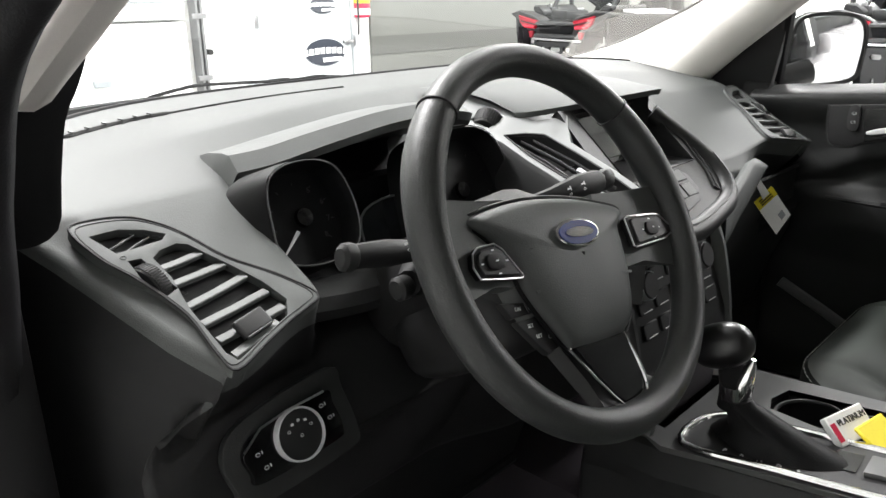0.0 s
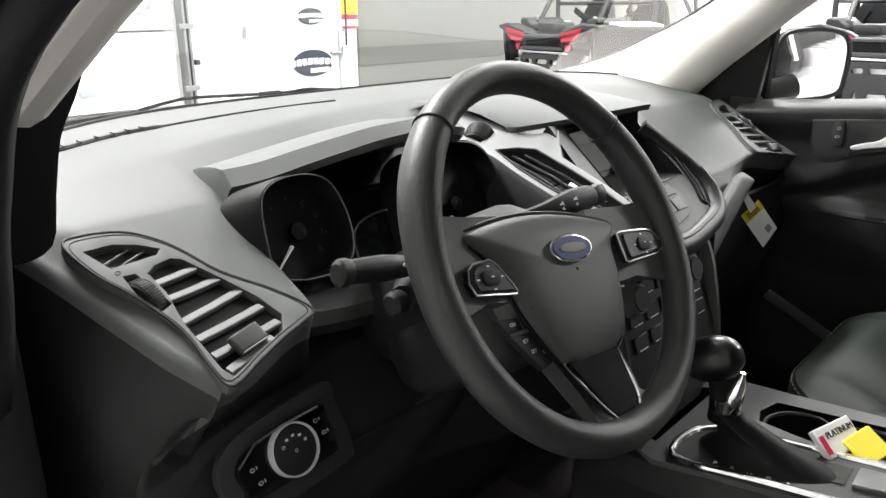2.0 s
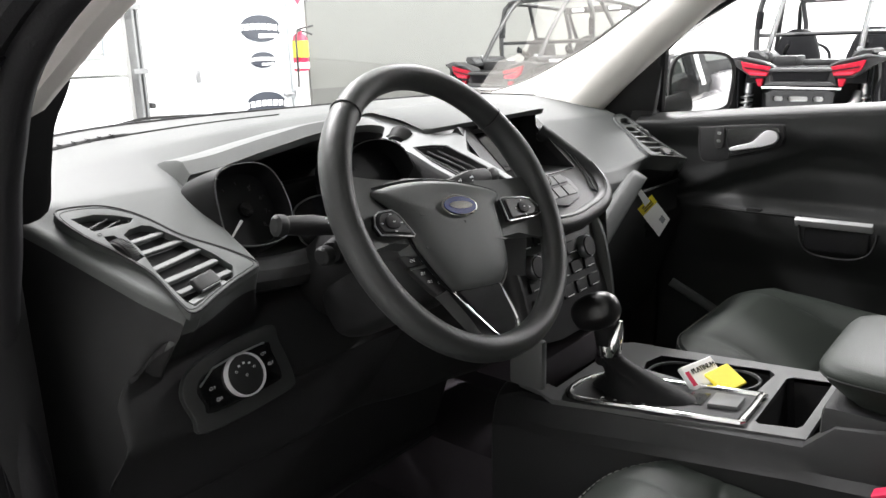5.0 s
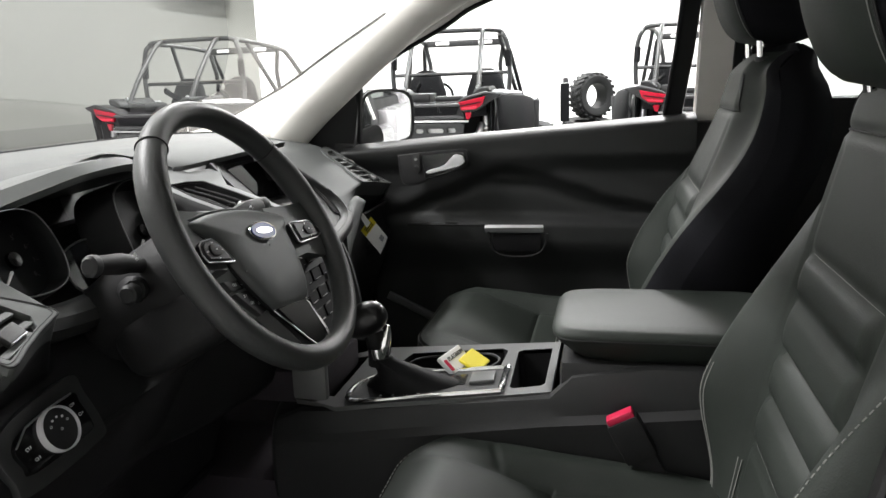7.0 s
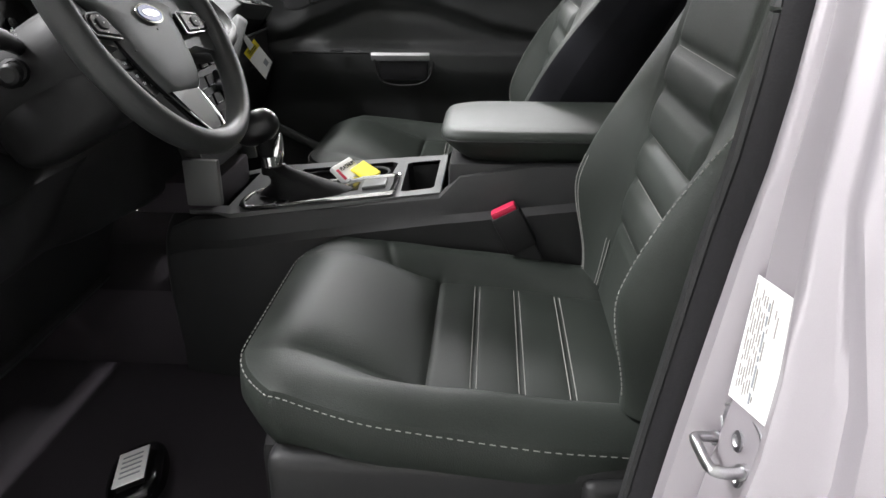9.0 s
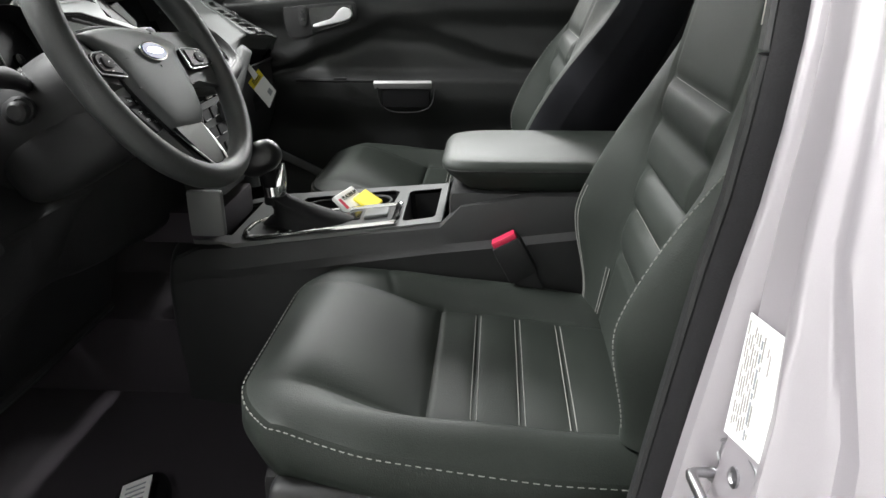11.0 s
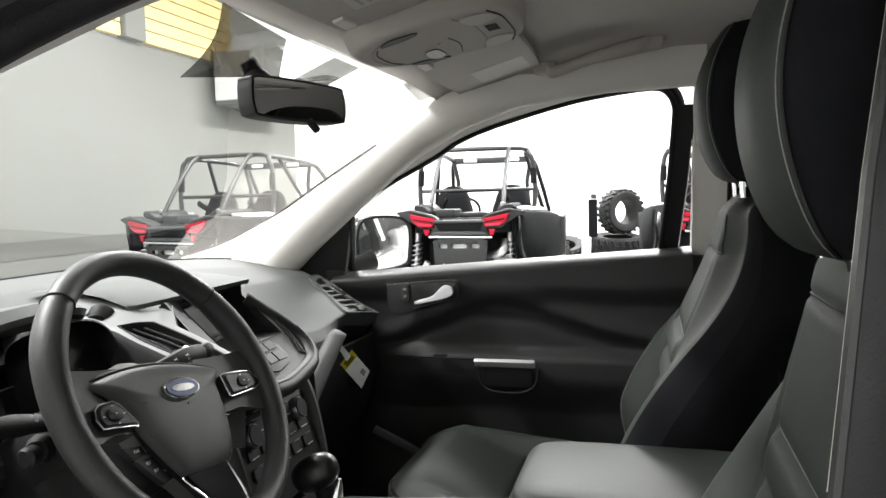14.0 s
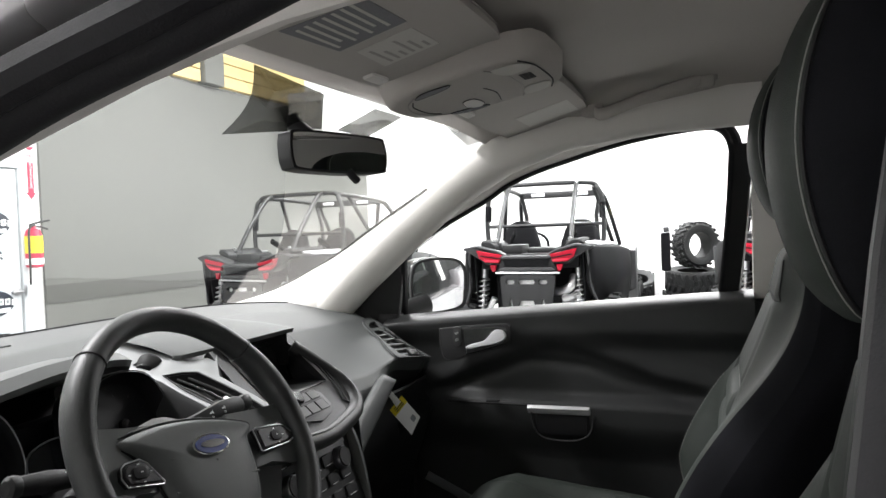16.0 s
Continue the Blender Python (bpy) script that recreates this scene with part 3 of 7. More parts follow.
        part("trailing_arm", tube([(s * 0.56, 0.4, 0.38), (s * 0.42, 0.8, 0.5), (s * 0.38, 1.0, 0.55)], 0.03, 8), UTVBLACK, u)
        # bucket seats with tapering shoulders
        sx = s * 0.29
        prof = ((0.62, 0.2), (0.85, 0.21), (1.05, 0.2), (1.14, 0.19), (1.19, 0.172), (1.25, 0.155), (1.3, 0.132), (1.335, 0.095), (1.355, 0.05))
        rings = []
        for z, w in prof:
            yc, d = 1.0 + 0.18 * (z - 0.8), 0.035 + 0.2 * w
            rings.append([(sx + w * math.copysign(abs(math.cos(a)) ** 0.6, math.cos(a)), yc + d * math.copysign(abs(math.sin(a)) ** 0.6, math.sin(a)), z) for a in (2 * math.pi * i / 20 for i in range(20))])
        st_ = part("seat", loft(rings), UTVBLACK, u, "black bucket seat")
        part("harness", tube([(sx - 0.07, 1.02, 1.02), (sx - 0.07, 0.96, 1.18), (sx + 0.03, 0.7, 1.25)], 0.014, 6, flat=2.0), UTVBLACK, st_, "black harness strap")
        # cage: inner sloping legs with bolted feet, outer upright hoops, gusset at the bend
        leg = part("rear_leg", tube(curve_points([(s * 0.325, 0.3, 1.14), (s * 0.32, 0.45, 1.36), (s * 0.315, 0.66, 1.6), (s * 0.31, 0.76, 1.675), (s * 0.31, 0.82, 1.685)], 6), 0.021, 10), CAGE, u)
        part("leg_bolt", lathe([(0.001, 0), (0.018, 0), (0.018, 0.012), (0.001, 0.014)], 12, axes((s * 0.325, 0.3, 1.19), (1, 0, 0), (0, 0, 1)) @ Matrix.Translation((0, 0, 0.022))), STEEL, leg)
        part("leg_foot", box((0.07, 0.08, 0.05), Matrix.Translation((s * 0.325, 0.3, 1.15)), 0.01), UTVGREY, leg)
        part("side_hoop", tube(curve_points([(s * 0.53, 0.78, 1.1), (s * 0.545, 0.78, 1.3), (s * 0.53, 0.79, 1.54), (s * 0.48, 0.81, 1.655), (s * 0.43, 1.0, 1.67), (s * 0.41, 1.6, 1.62), (s * 0.45, 1.75, 1.52), (s * 0.53, 2.12, 1.08)], 6), 0.022, 10), CAGE, u)
        part("side_brace", tube([(s * 0.42, 1.05, 1.665), (s * 0.55, 1.4, 1.1)], 0.02, 8), CAGE, u)
        part("front_post", tube([(s * 0.4, 1.6, 1.6), (s * 0.36, 1.62, 1.4), (s * 0.37, 1.66, 1.1)], 0.022, 8), CAGE, u)
        part("pad", tube([(s * 0.535, 0.78, 1.36), (s * 0.53, 0.785, 1.5)], 0.03, 10), UTVBLACK, u, "black foam pad on the hoop")
        part("roof_lamp", block(s * 0.22 - 0.07, s * 0.22 + 0.07, 1.555, 1.575, 1.6, 1.635, 0.006, 1), WHITEPLASTIC, u, "pale roof lamp")
        part("door_panel", prism([(1.05, 0.5), (2.0, 0.5), (2.1, 1.05), (1.5, 0.92), (1.05, 1.05)], 0.03, Matrix(((0, 0, 1, s * 0.7 - 0.015), (1, 0, 0, 0), (0, 1, 0, 0), (0, 0, 0, 1))), 0.008, 1), UTVPLASTIC, u)
    part("roof_tube", tube(curve_points([(-0.48, 0.81, 1.655), (-0.36, 0.8, 1.688), (0.36, 0.8, 1.688), (0.48, 0.81, 1.655)], 5), 0.021, 10), CAGE, u)
    part("front_roof_tube", block(-0.41, 0.41, 1.58, 1.61, 1.585, 1.65, 0.012, 2), CAGE, u)
    part("cross_tube", tube([(-0.545, 0.8, 1.31), (0.545, 0.8, 1.31)], 0.017, 8), CAGE, u)
    # cargo bed, dash, engine and bumper
    part("cargo_bed", block(-0.42, 0.42, 0.12, 0.85, 0.95, 1.075, 0.02), UTVBLACK, u)
    part("bed_box", merge(block(-0.26, -0.08, 0.22, 0.5, 1.07, 1.15, 0.02), block(-0.06, 0.2, 0.3, 0.52, 1.07, 1.12, 0.02)), UTVPLASTIC, u, "black moulded box in the bed")
    part("engine_bay", block(-0.34, 0.34, 0.3, 0.8, 0.5, 0.94, 0.02), UTVBLACK, u)
    part("floor_pan", block(-0.6, 0.6, 0.8, 2.2, 0.32, 0.5, 0.03), UTVBLACK, u)
    part("bonnet", pillow((1.3, 1.0, 0.5), pose(0, 2.35, 0.82), 3.0, 12, 20), UTVPLASTIC, u)
    part("dashboard", block(-0.55, 0.55, 1.8, 2.0, 0.9, 1.08, 0.03), UTVBLACK, u)
    part("steering_ring", tube([(-0.3 + 0.16 * math.cos(a), 1.62 + 0.05 * math.sin(a), 1.1 + 0.13 * math.sin(a)) for a in (2 * math.pi * i / 24 for i in range(24))], 0.014, 8, closed=True), UTVBLACK, u)
    plate_holes = [[(a, 0.826), (b, 0.826), (b + 0.01, 0.845), (b, 0.862), (a, 0.862), (a - 0.01, 0.845)] for a, b in ((-0.165, -0.11), (-0.06, 0.06), (0.11, 0.165))]
    low_holes = [[(-0.07, 0.64), (0.07, 0.64), (0.055, 0.69), (-0.055, 0.69)], [(-0.15, 0.64), (-0.12, 0.64), (-0.13, 0.7), (-0.145, 0.7)], [(0.12, 0.64), (0.15, 0.64), (0.145, 0.7), (0.13, 0.7)]]
    outline = [(-0.225, 0.885), (-0.205, 0.6), (0.205, 0.6), (0.245, 0.885), (0.2, 0.905), (-0.18, 0.905)]
    bump = part("bumper_plate", plate(outline, plate_holes + low_holes, 0.02, back(0.01), 0.003), UTVPLASTIC, u, "dark bumper plate with cut-outs")
    for hole in plate_holes + low_holes:
        part("backing", prism(inset(hole, 1.02), 0.003, back(0.03)), WHITEPLASTIC, bump, "pale panel behind a cut-out")
    part("bumper_bar", tube([(-0.26, 0.0, 0.925), (0.28, 0.0, 0.918)], 0.01, 8), STEEL, u, "bright bar above the bumper plate")
    for x in (-0.2, -0.1, 0.06, 0.17, 0.24):
        part("bar_bracket", block(x - 0.012, x + 0.012, -0.006, 0.03, 0.895, 0.925, 0.003, 1), UTVBLACK, u)
    part("exhaust", tube(curve_points([(0.12, 0.3, 0.74), (0.27, 0.14, 0.76), (0.35, 0.1, 0.8), (0.37, 0.16, 0.88)], 5), 0.038, 12), STEEL, u, "grey exhaust pipe")
    part("muffler", tube([(0.26, 0.16, 0.7), (0.4, 0.2, 0.72)], 0.055, 14), STEEL, u, "grey muffler")
    part("skid_bar", tube(curve_points([(-0.3, 0.1, 0.5), (-0.32, -0.03, 0.6), (-0.26, -0.06, 0.72)], 5), 0.026, 8), STEEL, u)
    return u


utv = buggy()
UTV_PLACES = ((4.93, 1.0, -88.6), (4.38, 3.42, -98), (5.45, -1.08, -98))
utv.matrix_basis = pose(UTV_PLACES[0][0], UTV_PLACES[0][1], 0, 0, 0, UTV_PLACES[0][2])
for ux, uy, ur in UTV_PLACES[1:]:
    copy_thing(utv, pose(ux, uy, 0, 0, 0, ur))

heap = ((8.0, -0.2, 1.02, 0.27, (0, 0, 38)), (8.0, -0.1, 0.13, 0.31, (0, 90, 0)), (8.02, -0.12, 0.38, 0.31, (4, 88, 0)), (8.0, -0.16, 0.62, 0.31, (-5, 83, 20)), (8.3, 0.02, 0.13, 0.31, (0, 90, 0)), (7.75, 0.42, 0.13, 0.3, (0, 90, 0)), (7.72, 0.44, 0.36, 0.3, (3, 87, 0)), (7.74, 0.46, 0.56, 0.28, (8, 70, 10)), (7.6, 1.05, 0.13, 0.3, (0, 90, 0)), (7.6, 1.07, 0.36, 0.3, (0, 90, 0)))
for i, (tx, ty, tz, tr, rot) in enumerate(heap):
    t = thing("spare_tyre", (tx, ty, tz - 0.13), "loose knobbly black tyre on a heap" if i else "knobbly black tyre standing on the heap", "tyre", "heap of tyres")
    part("tread", tyre_mesh(tr, 0.24, pose(tx, ty, tz, *rot), 22), TYRE, t)
post = thing("white_post", (7.4, 0.3, 0), "slim white painted post beside the tyres", "post")
part("shaft", block(7.36, 7.42, 0.13, 0.205, 0.01, 1.17, 0.006, 1), WHITEPLASTIC, post)
part("foot", block(7.28, 7.5, 0.05, 0.29, 0, 0.012, 0.003, 1), STEEL, post)
part("side_panel", block(7.4, 7.43, 0.03, 0.128, 0.76, 1.18, 0.008, 1), UTVBLACK, post, "dark panel beside the post")
part("cap", block(7.38, 7.44, 0.04, 0.1, 1.185, 1.24, 0.006, 1), UTVGREY, post, "small dark cap")


# ---- the car: shell ----
def side_x(z, base=0.78):
    """How far out the cabin's side stands at a height above the belt."""
    return base - 0.37 * (z - 1.145)


car = thing("car_body", (0, -0.8, 0), "silver compact suv with its driver door opening empty", "car")
part("floor_pan", block(-0.74, 0.74, -2.4, 0.75, 0.3, 0.4, 0.02), CARPET, car, "black carpeted floor")
part("firewall", block(-0.74, 0.74, 0.72, 0.78, 0.38, 1.06, 0.01), CARPET, car)
part("tunnel", block(-0.12, 0.12, -2.0, 0.72, 0.38, 0.56, 0.03), CARPET, car)
for s in (-1, 1):
    part("sill", block(s * 0.83 - 0.085, s * 0.83 + 0.085, -2.3, 0.6, 0.3, 0.42, 0.025), PAINT, car)
    part("scuff_plate", block(s * 0.8 - 0.05, s * 0.8 + 0.05, -0.55, 0.25, 0.421, 0.432, 0.004, 1), DARK, car)
part("front_wheel_arch", block(-0.92, 0.92, 0.78, 1.9, 0.35, 0.95, 0.08), PAINT, car)
part("bonnet", grid([[(x, y, 1.035 - 0.03 * (x / 0.8) ** 2 - 0.12 * ((y - 0.95) / 0.95) ** 2) for x in (-0.85, -0.6, -0.3, 0, 0.3, 0.6, 0.85)] for y in (0.95, 1.2, 1.5, 1.8, 1.95)]), PAINT, car, "silver bonnet")
part("cowl", grid([[(x, y, z - 0.05 * (x / 0.8) ** 2) for x in (-0.8, -0.5, -0.2, 0.1, 0.4, 0.8)] for y, z in ((0.76, 1.06), (0.84, 1.045), (0.95, 1.05))]), DARK, car, "black plastic cowl")
# roof
roof_rows = []
for y, z, h in ((-0.02, 1.565, 0.5), (-0.3, 1.645, 0.56), (-0.8, 1.68, 0.6), (-1.5, 1.665, 0.6), (-2.15, 1.6, 0.56)):
    roof_rows.append([(h * 1.12 * a, y, z - 0.055 * abs(a) ** 3) for a in (-1, -0.7, -0.35, 0, 0.35, 0.7, 1)])
thick(part("roof", grid(roof_rows), PAINT, car, "silver roof skin"), 0.012, 1)
part("tailgate", grid([[(x, y, z) for x in (-0.75, 0, 0.75)] for y, z in ((-2.45, 0.4), (-2.5, 1.1))]), PAINT, car)
part("rear_bench", merge(pillow((1.25, 0.5, 0.22), pose(0, -1.45, 0.62), 4), pillow((1.25, 0.2, 0.62), pose(0, -1.78, 0.9, -18), 4)), LEATHER, car, "dark leather rear bench")
for s in (-1, 1):
    # outer skin along the roof edge and windscreen pillar
    rail = curve_points([(s * 0.85, 0.62, 1.06), (s * 0.79, 0.3, 1.25), (s * 0.735, -0.02, 1.44), (s * 0.7, -0.3, 1.555), (s * 0.675, -0.7, 1.605), (s * 0.665, -1.3, 1.6), (s * 0.66, -2.1, 1.55)], 6)
    part("roof_side_rail", tube(rail, 0.036, 12, flat=1.15), PAINT, car, "silver roof rail and windscreen pillar")
    part("front_side_panel", block(s * 0.86 - 0.05, s * 0.86 + 0.05, 0.42, 0.95, 0.42, 1.06, 0.03), PAINT, car)
    part("rear_pillar", tube([(s * 0.8, -2.15, 1.1), (s * 0.66, -2.0, 1.57)], 0.07, 10), PAINT, car)
# rear quarter on both sides: lower panel, door glass and inner trim
for s in (-1, 1):
    part("rear_door_skin", block(s * 0.855 - 0.05, s * 0.855 + 0.05, -2.3, -0.84, 0.42, 1.14, 0.03), PAINT, car)
    part("rear_door_trim", block(s * 0.775 - 0.025, s * 0.775 + 0.025, -2.2, -0.80, 0.45, 1.18, 0.02), DARK, car)
    part("rear_door_glass", grid([[(s * side_x(z), y, z) for y in (-2.0, -0.84)] for z in (1.15, 1.56)]), DARKGLASS, car, "dark tinted rear side glass").visible_shadow = False

# pillar between the doors, passenger side: beige trim with a dark door edge
for nm, front, rear, shift, mat, words in (("passenger_middle_pillar", -0.64, -0.715, 0.0, PILLAR, "beige pillar trim"), ("passenger_pillar_rear", -0.718, -0.84, 0.004, DARK, "black rear half of the pillar")):
    part(nm, loft([[(x + shift, front, z), (x + 0.06, front + 0.001, z), (x + 0.06, rear, z), (x + shift, rear, z)] for z, x in ((1.1, 0.765), (1.3, 0.695), (1.5, 0.62), (1.58, 0.57))]), mat, car, words)
part("passenger_lower_pillar", block(0.735, 0.82, -0.84, -0.61, 0.42, 1.13, 0.02), DARK, car)
# driver side: silver jamb with steps, black seal and inner trim, all on one bowed line
def jamb_line(z):
    """Front edge of the driver's middle pillar at a height: x, y, step width, step depth."""
    keys = ((0.4, -0.545, 1.5, 2.7), (0.683, -0.585, 1.5, 2.7), (0.777, -0.599, 1.5, 2.7), (0.851, -0.611, 1.5, 2.7), (0.928, -0.623, 1.25, 1.85), (1.0, -0.637, 1.0, 1.0), (1.06, -0.645, 0.92, 0.85), (1.12, -0.653, 0.85, 0.75), (1.2, -0.667, 0.8, 0.7), (1.3, -0.684, 0.8, 0.7), (1.45, -0.715, 0.8, 0.7), (1.6, -0.75, 0.8, 0.7))
    for a, b in zip(keys, keys[1:]):
        if z <= b[0]:
            k = (z - a[0]) / (b[0] - a[0])
            return -0.768 + 0.37 * max(0, z - 1.1), *[p + (q - p) * k for p, q in zip(a[1:], b[1:])]


def pillar_loft(profile, heights, step=False):
    rings = []
    for z in heights:
        x, y, wide, deep = jamb_line(z)
        rings.append([(x + dx * (wide if step and dx > -0.12 else 1), y + dy * (deep if step and dy > -0.06 else 1), z) for dx, dy in profile])
    return loft(rings)


HEIGHTS = [0.4 + 0.06 * i for i in range(20)]
jamb = ((0.0, 0.0), (-0.006, 0.0015), (-0.013, 0.0), (-0.0165, -0.004), (-0.0195, -0.01), (-0.0225, -0.0085), (-0.028, -0.0075), (-0.062, -0.0105), (-0.066, -0.0095), (-0.072, -0.0065), (-0.079, -0.006), (-0.085, -0.009), (-0.09, -0.017), (-0.096, -0.02), (-0.104, -0.0195), (-0.112, -0.021), (-0.118, -0.028), (-0.19, -0.075), (-0.198, -0.11), (-0.198, -0.26), (-0.03, -0.27), (0.0, -0.2))
bpil = part("driver_middle_pillar", pillar_loft(jamb, HEIGHTS, True), JAMB, car, "silver door jamb with stepped edges")
part("pillar_seal", pillar_loft(((-0.003, -0.006), (-0.001, 0.005), (0.005, 0.014), (0.01, 0.018), (0.0135, 0.016), (0.0145, 0.008), (0.0145, -0.05), (-0.003, -0.05)), HEIGHTS), RUBBER, bpil, "black rubber door seal")
inner = ((0.0165, -0.05), (0.0165, 0.008), (0.0175, 0.017), (0.021, 0.02), (0.034, 0.0195), (0.041, 0.013), (0.05, -0.005), (0.07, -0.05), (0.07, -0.2), (0.0165, -0.2))
part("pillar_trim", pillar_loft(inner, [z for z in HEIGHTS if z < 1.1] + [1.108]), PLASTIC, bpil, "charcoal lower pillar trim")
part("upper_pillar_trim", pillar_loft(inner, [1.112] + [z for z in HEIGHTS if z > 1.13]), PLASTIC, bpil, "charcoal upper pillar trim")
# pale strip puts the line of bright light beside the trim into colour
part("bright_line", pillar_loft(((0.0395, 0.0165), (0.0398, 0.0185), (0.0408, 0.018), (0.0413, 0.0165), (0.0413, 0.009), (0.0395, 0.009)), [1.128] + [z for z in HEIGHTS if z > 1.14]), LABEL, bpil, "pale strip painted for the bright line along the pillar trim")
# striker loop with its plate
strik = part("door_striker", tube(curve_points([(-0.794, -0.634, 0.769), (-0.804, -0.614, 0.779), (-0.811, -0.602, 0.784), (-0.816, -0.5985, 0.7855), (-0.828, -0.598, 0.787), (-0.855, -0.5985, 0.79), (-0.862, -0.602, 0.7905), (-0.861, -0.612, 0.788), (-0.848, -0.636, 0.781)], 5), 0.0046, 10), STEEL, car, "bright steel door striker")
for a, b in (((-0.798, -0.626, 0.773), (-0.801, -0.62, 0.776)), ((-0.852, -0.629, 0.783), (-0.8555, -0.6225, 0.785))):
    part("collar", tube([a, b], 0.0066, 12), STEEL, strik)
SM = axes((-0.83, -0.633, 0.785), (-1, -0.1, 0), (0, -0.13, 1))
plate_line = smooth_outline([(-0.041, 0.013), (-0.034, 0.022), (-0.005, 0.033), (0.024, 0.034), (0.034, 0.012), (0.024, -0.026), (0.014, -0.022), (0.002, -0.014), (-0.02, -0.004)], 3)
part("plate", prism(plate_line, 0.006, SM, 0.002), STEEL, strik)
part("plate_rim", tube([SM @ Vector((x * 0.97, y * 0.97, 0.006)) for x, y in plate_line], 0.0016, 6, closed=True), STEEL, strik)
for bx, by in ((0.002, 0.011), (0.016, -0.012)):
    part("bolt", lathe([(0.001, 0.0), (0.0085, 0.0), (0.0085, 0.004), (0.005, 0.005), (0.0035, 0.003)], 14, SM @ Matrix.Translation((bx, by, 0.006))), STEEL, strik)
# printed sticker
KM = axes((-0.834, -0.6325, 0.878), (-1, -0.1, 0), (0.0, -0.09, 1))
stick = part("sticker", prism([(-0.029, -0.057), (0.031, -0.044), (0.03, 0.054), (-0.033, 0.047)], 0.0008, KM @ Matrix.Translation((0, 0, 0.0012))), WHITEPAPER, car, "white printed data sticker")
random.seed(4)
for i in range(11):
    x0, y0 = -0.026 + 0.0038 * i, -0.044 + 0.003 * (i % 3)
    while y0 < 0.036:
        y1 = min(0.042, y0 + random.uniform(0.004, 0.02))
        wide = 0.0022 if i == 6 else 0.0014
        if i != 8 and not (i > 8 and y0 < 0.01):
            lean = lambda y: x0 - 0.1 * (y - 0.0)
            part("print_bar", prism([(lean(y0), y0), (lean(y0) + wide, y0), (lean(y1) + wide, y1), (lean(y1), y1)], 0.0004, KM @ Matrix.Translation((0, 0, 0.0022))), GREYPRINT if i == 6 else LABELPRINT, stick)
        y0 = y1 + random.uniform(0.002, 0.006)

# black rubber seal round the driver's opening
seal_path = curve_points([(-0.62, -0.74, 1.545), (-0.645, -0.6, 1.542), (-0.665, -0.45, 1.535), (-0.715, -0.27, 1.462), (-0.742, -0.11, 1.4), (-0.797, 0.1, 1.27), (-0.803, 0.19, 1.165), (-0.8, 0.24, 1.07), (-0.797, 0.29, 0.96), (-0.795, 0.28, 0.8), (-0.79, 0.24, 0.55), (-0.78, 0.15, 0.445), (-0.77, -0.1, 0.435), (-0.77, -0.45, 0.435), (-0.767, -0.56, 0.445)], 6)
part("door_seal", tube(seal_path, 0.02, 10), RUBBER, car, "black rubber door seal")
part("door_seal_lip", tube([p + Vector((-0.03, 0.004, 0)) for p in seal_path[12:72]], 0.016, 8), RUBBER, car)
part("front_pillar_cover", tube([p + Vector((-0.045, 0.02, 0.0)) for p in seal_path[30:60]], 0.036, 10), RUBBER, car, "black door opening trim")
for s in (-1, 1):
    # dark body behind the seal at the front of the door opening
    part("hinge_pillar", block(s * 0.8 - 0.03, s * 0.8 + 0.03, 0.27, 0.45, 0.42, 1.12, 0.015), DARK, car)

# ---- headliner, pillar trim, glass ----
head = thing("headliner", (0, -0.8, 1.5), "beige grey woven roof lining", "headliner", kind="structure")
rows = []
for y, z, h in ((-0.055, 1.529, 0.52), (-0.1, 1.541, 0.53), (-0.2, 1.565, 0.545), (-0.35, 1.594, 0.56), (-0.6, 1.628, 0.58), (-1.2, 1.635, 0.58), (-2.1, 1.58, 0.56)):
    bow = 0.06 if y > -0.06 else 0.04 if y > -0.1 else 0.01
    rows.append([(h * a, y + bow * (1 - a * a), z + 0.022 * (1 - a * a) - (0.05 if y < -0.25 else 0.012) * max(0, abs(a) - 0.8) / 0.2) for a in (-1.1, -1, -0.9, -0.78, -0.6, -0.4, -0.2, 0, 0.2, 0.4, 0.6, 0.78, 0.9, 1, 1.1)])
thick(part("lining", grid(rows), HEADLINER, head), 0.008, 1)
for s in (-1, 1):
    # trim that runs up the windscreen pillar and along the door top
    secs = []
    for a, w, d in (((0.725, 0.47, 1.085), 0.05, 0.03), ((0.705, 0.35, 1.19), 0.05, 0.03), ((0.665, 0.2, 1.3), 0.047, 0.03), ((0.62, 0.04, 1.41), 0.045, 0.032), ((0.578, -0.1, 1.485), 0.05, 0.035), ((0.56, -0.24, 1.535), 0.055, 0.03), ((0.57, -0.45, 1.56), 0.055, 0.025), ((0.575, -0.66, 1.565), 0.055, 0.025)):
        out = 0.036 * max(0, min(1, (a[1] + 0.3) / 0.3)) if s < 0 else 0
        secs.append((Vector((s * (a[0] + out), a[1], a[2])), w * (0.72 if s < 0 else 1), d))
    rings = []
    for i, (p, w, d) in enumerate(secs):
        q0, q1 = secs[max(i - 1, 0)][0], secs[min(i + 1, len(secs) - 1)][0]
        fwd = (q1 - q0).normalized()
        inward = Vector((-s * 0.8, -0.35, -0.1))
        inward = (inward - fwd * inward.dot(fwd)).normalized()
        along = fwd.cross(inward).normalized()
        rings.append([p + along * w * math.cos(t) + inward * d * math.sin(t) * (1 if math.sin(t) > 0 else 0.4) for t in (2 * math.pi * j / 14 for j in range(14))])
    part("pillar_trim", loft(rings), PILLAR, head, "beige grey moulded pillar trim")
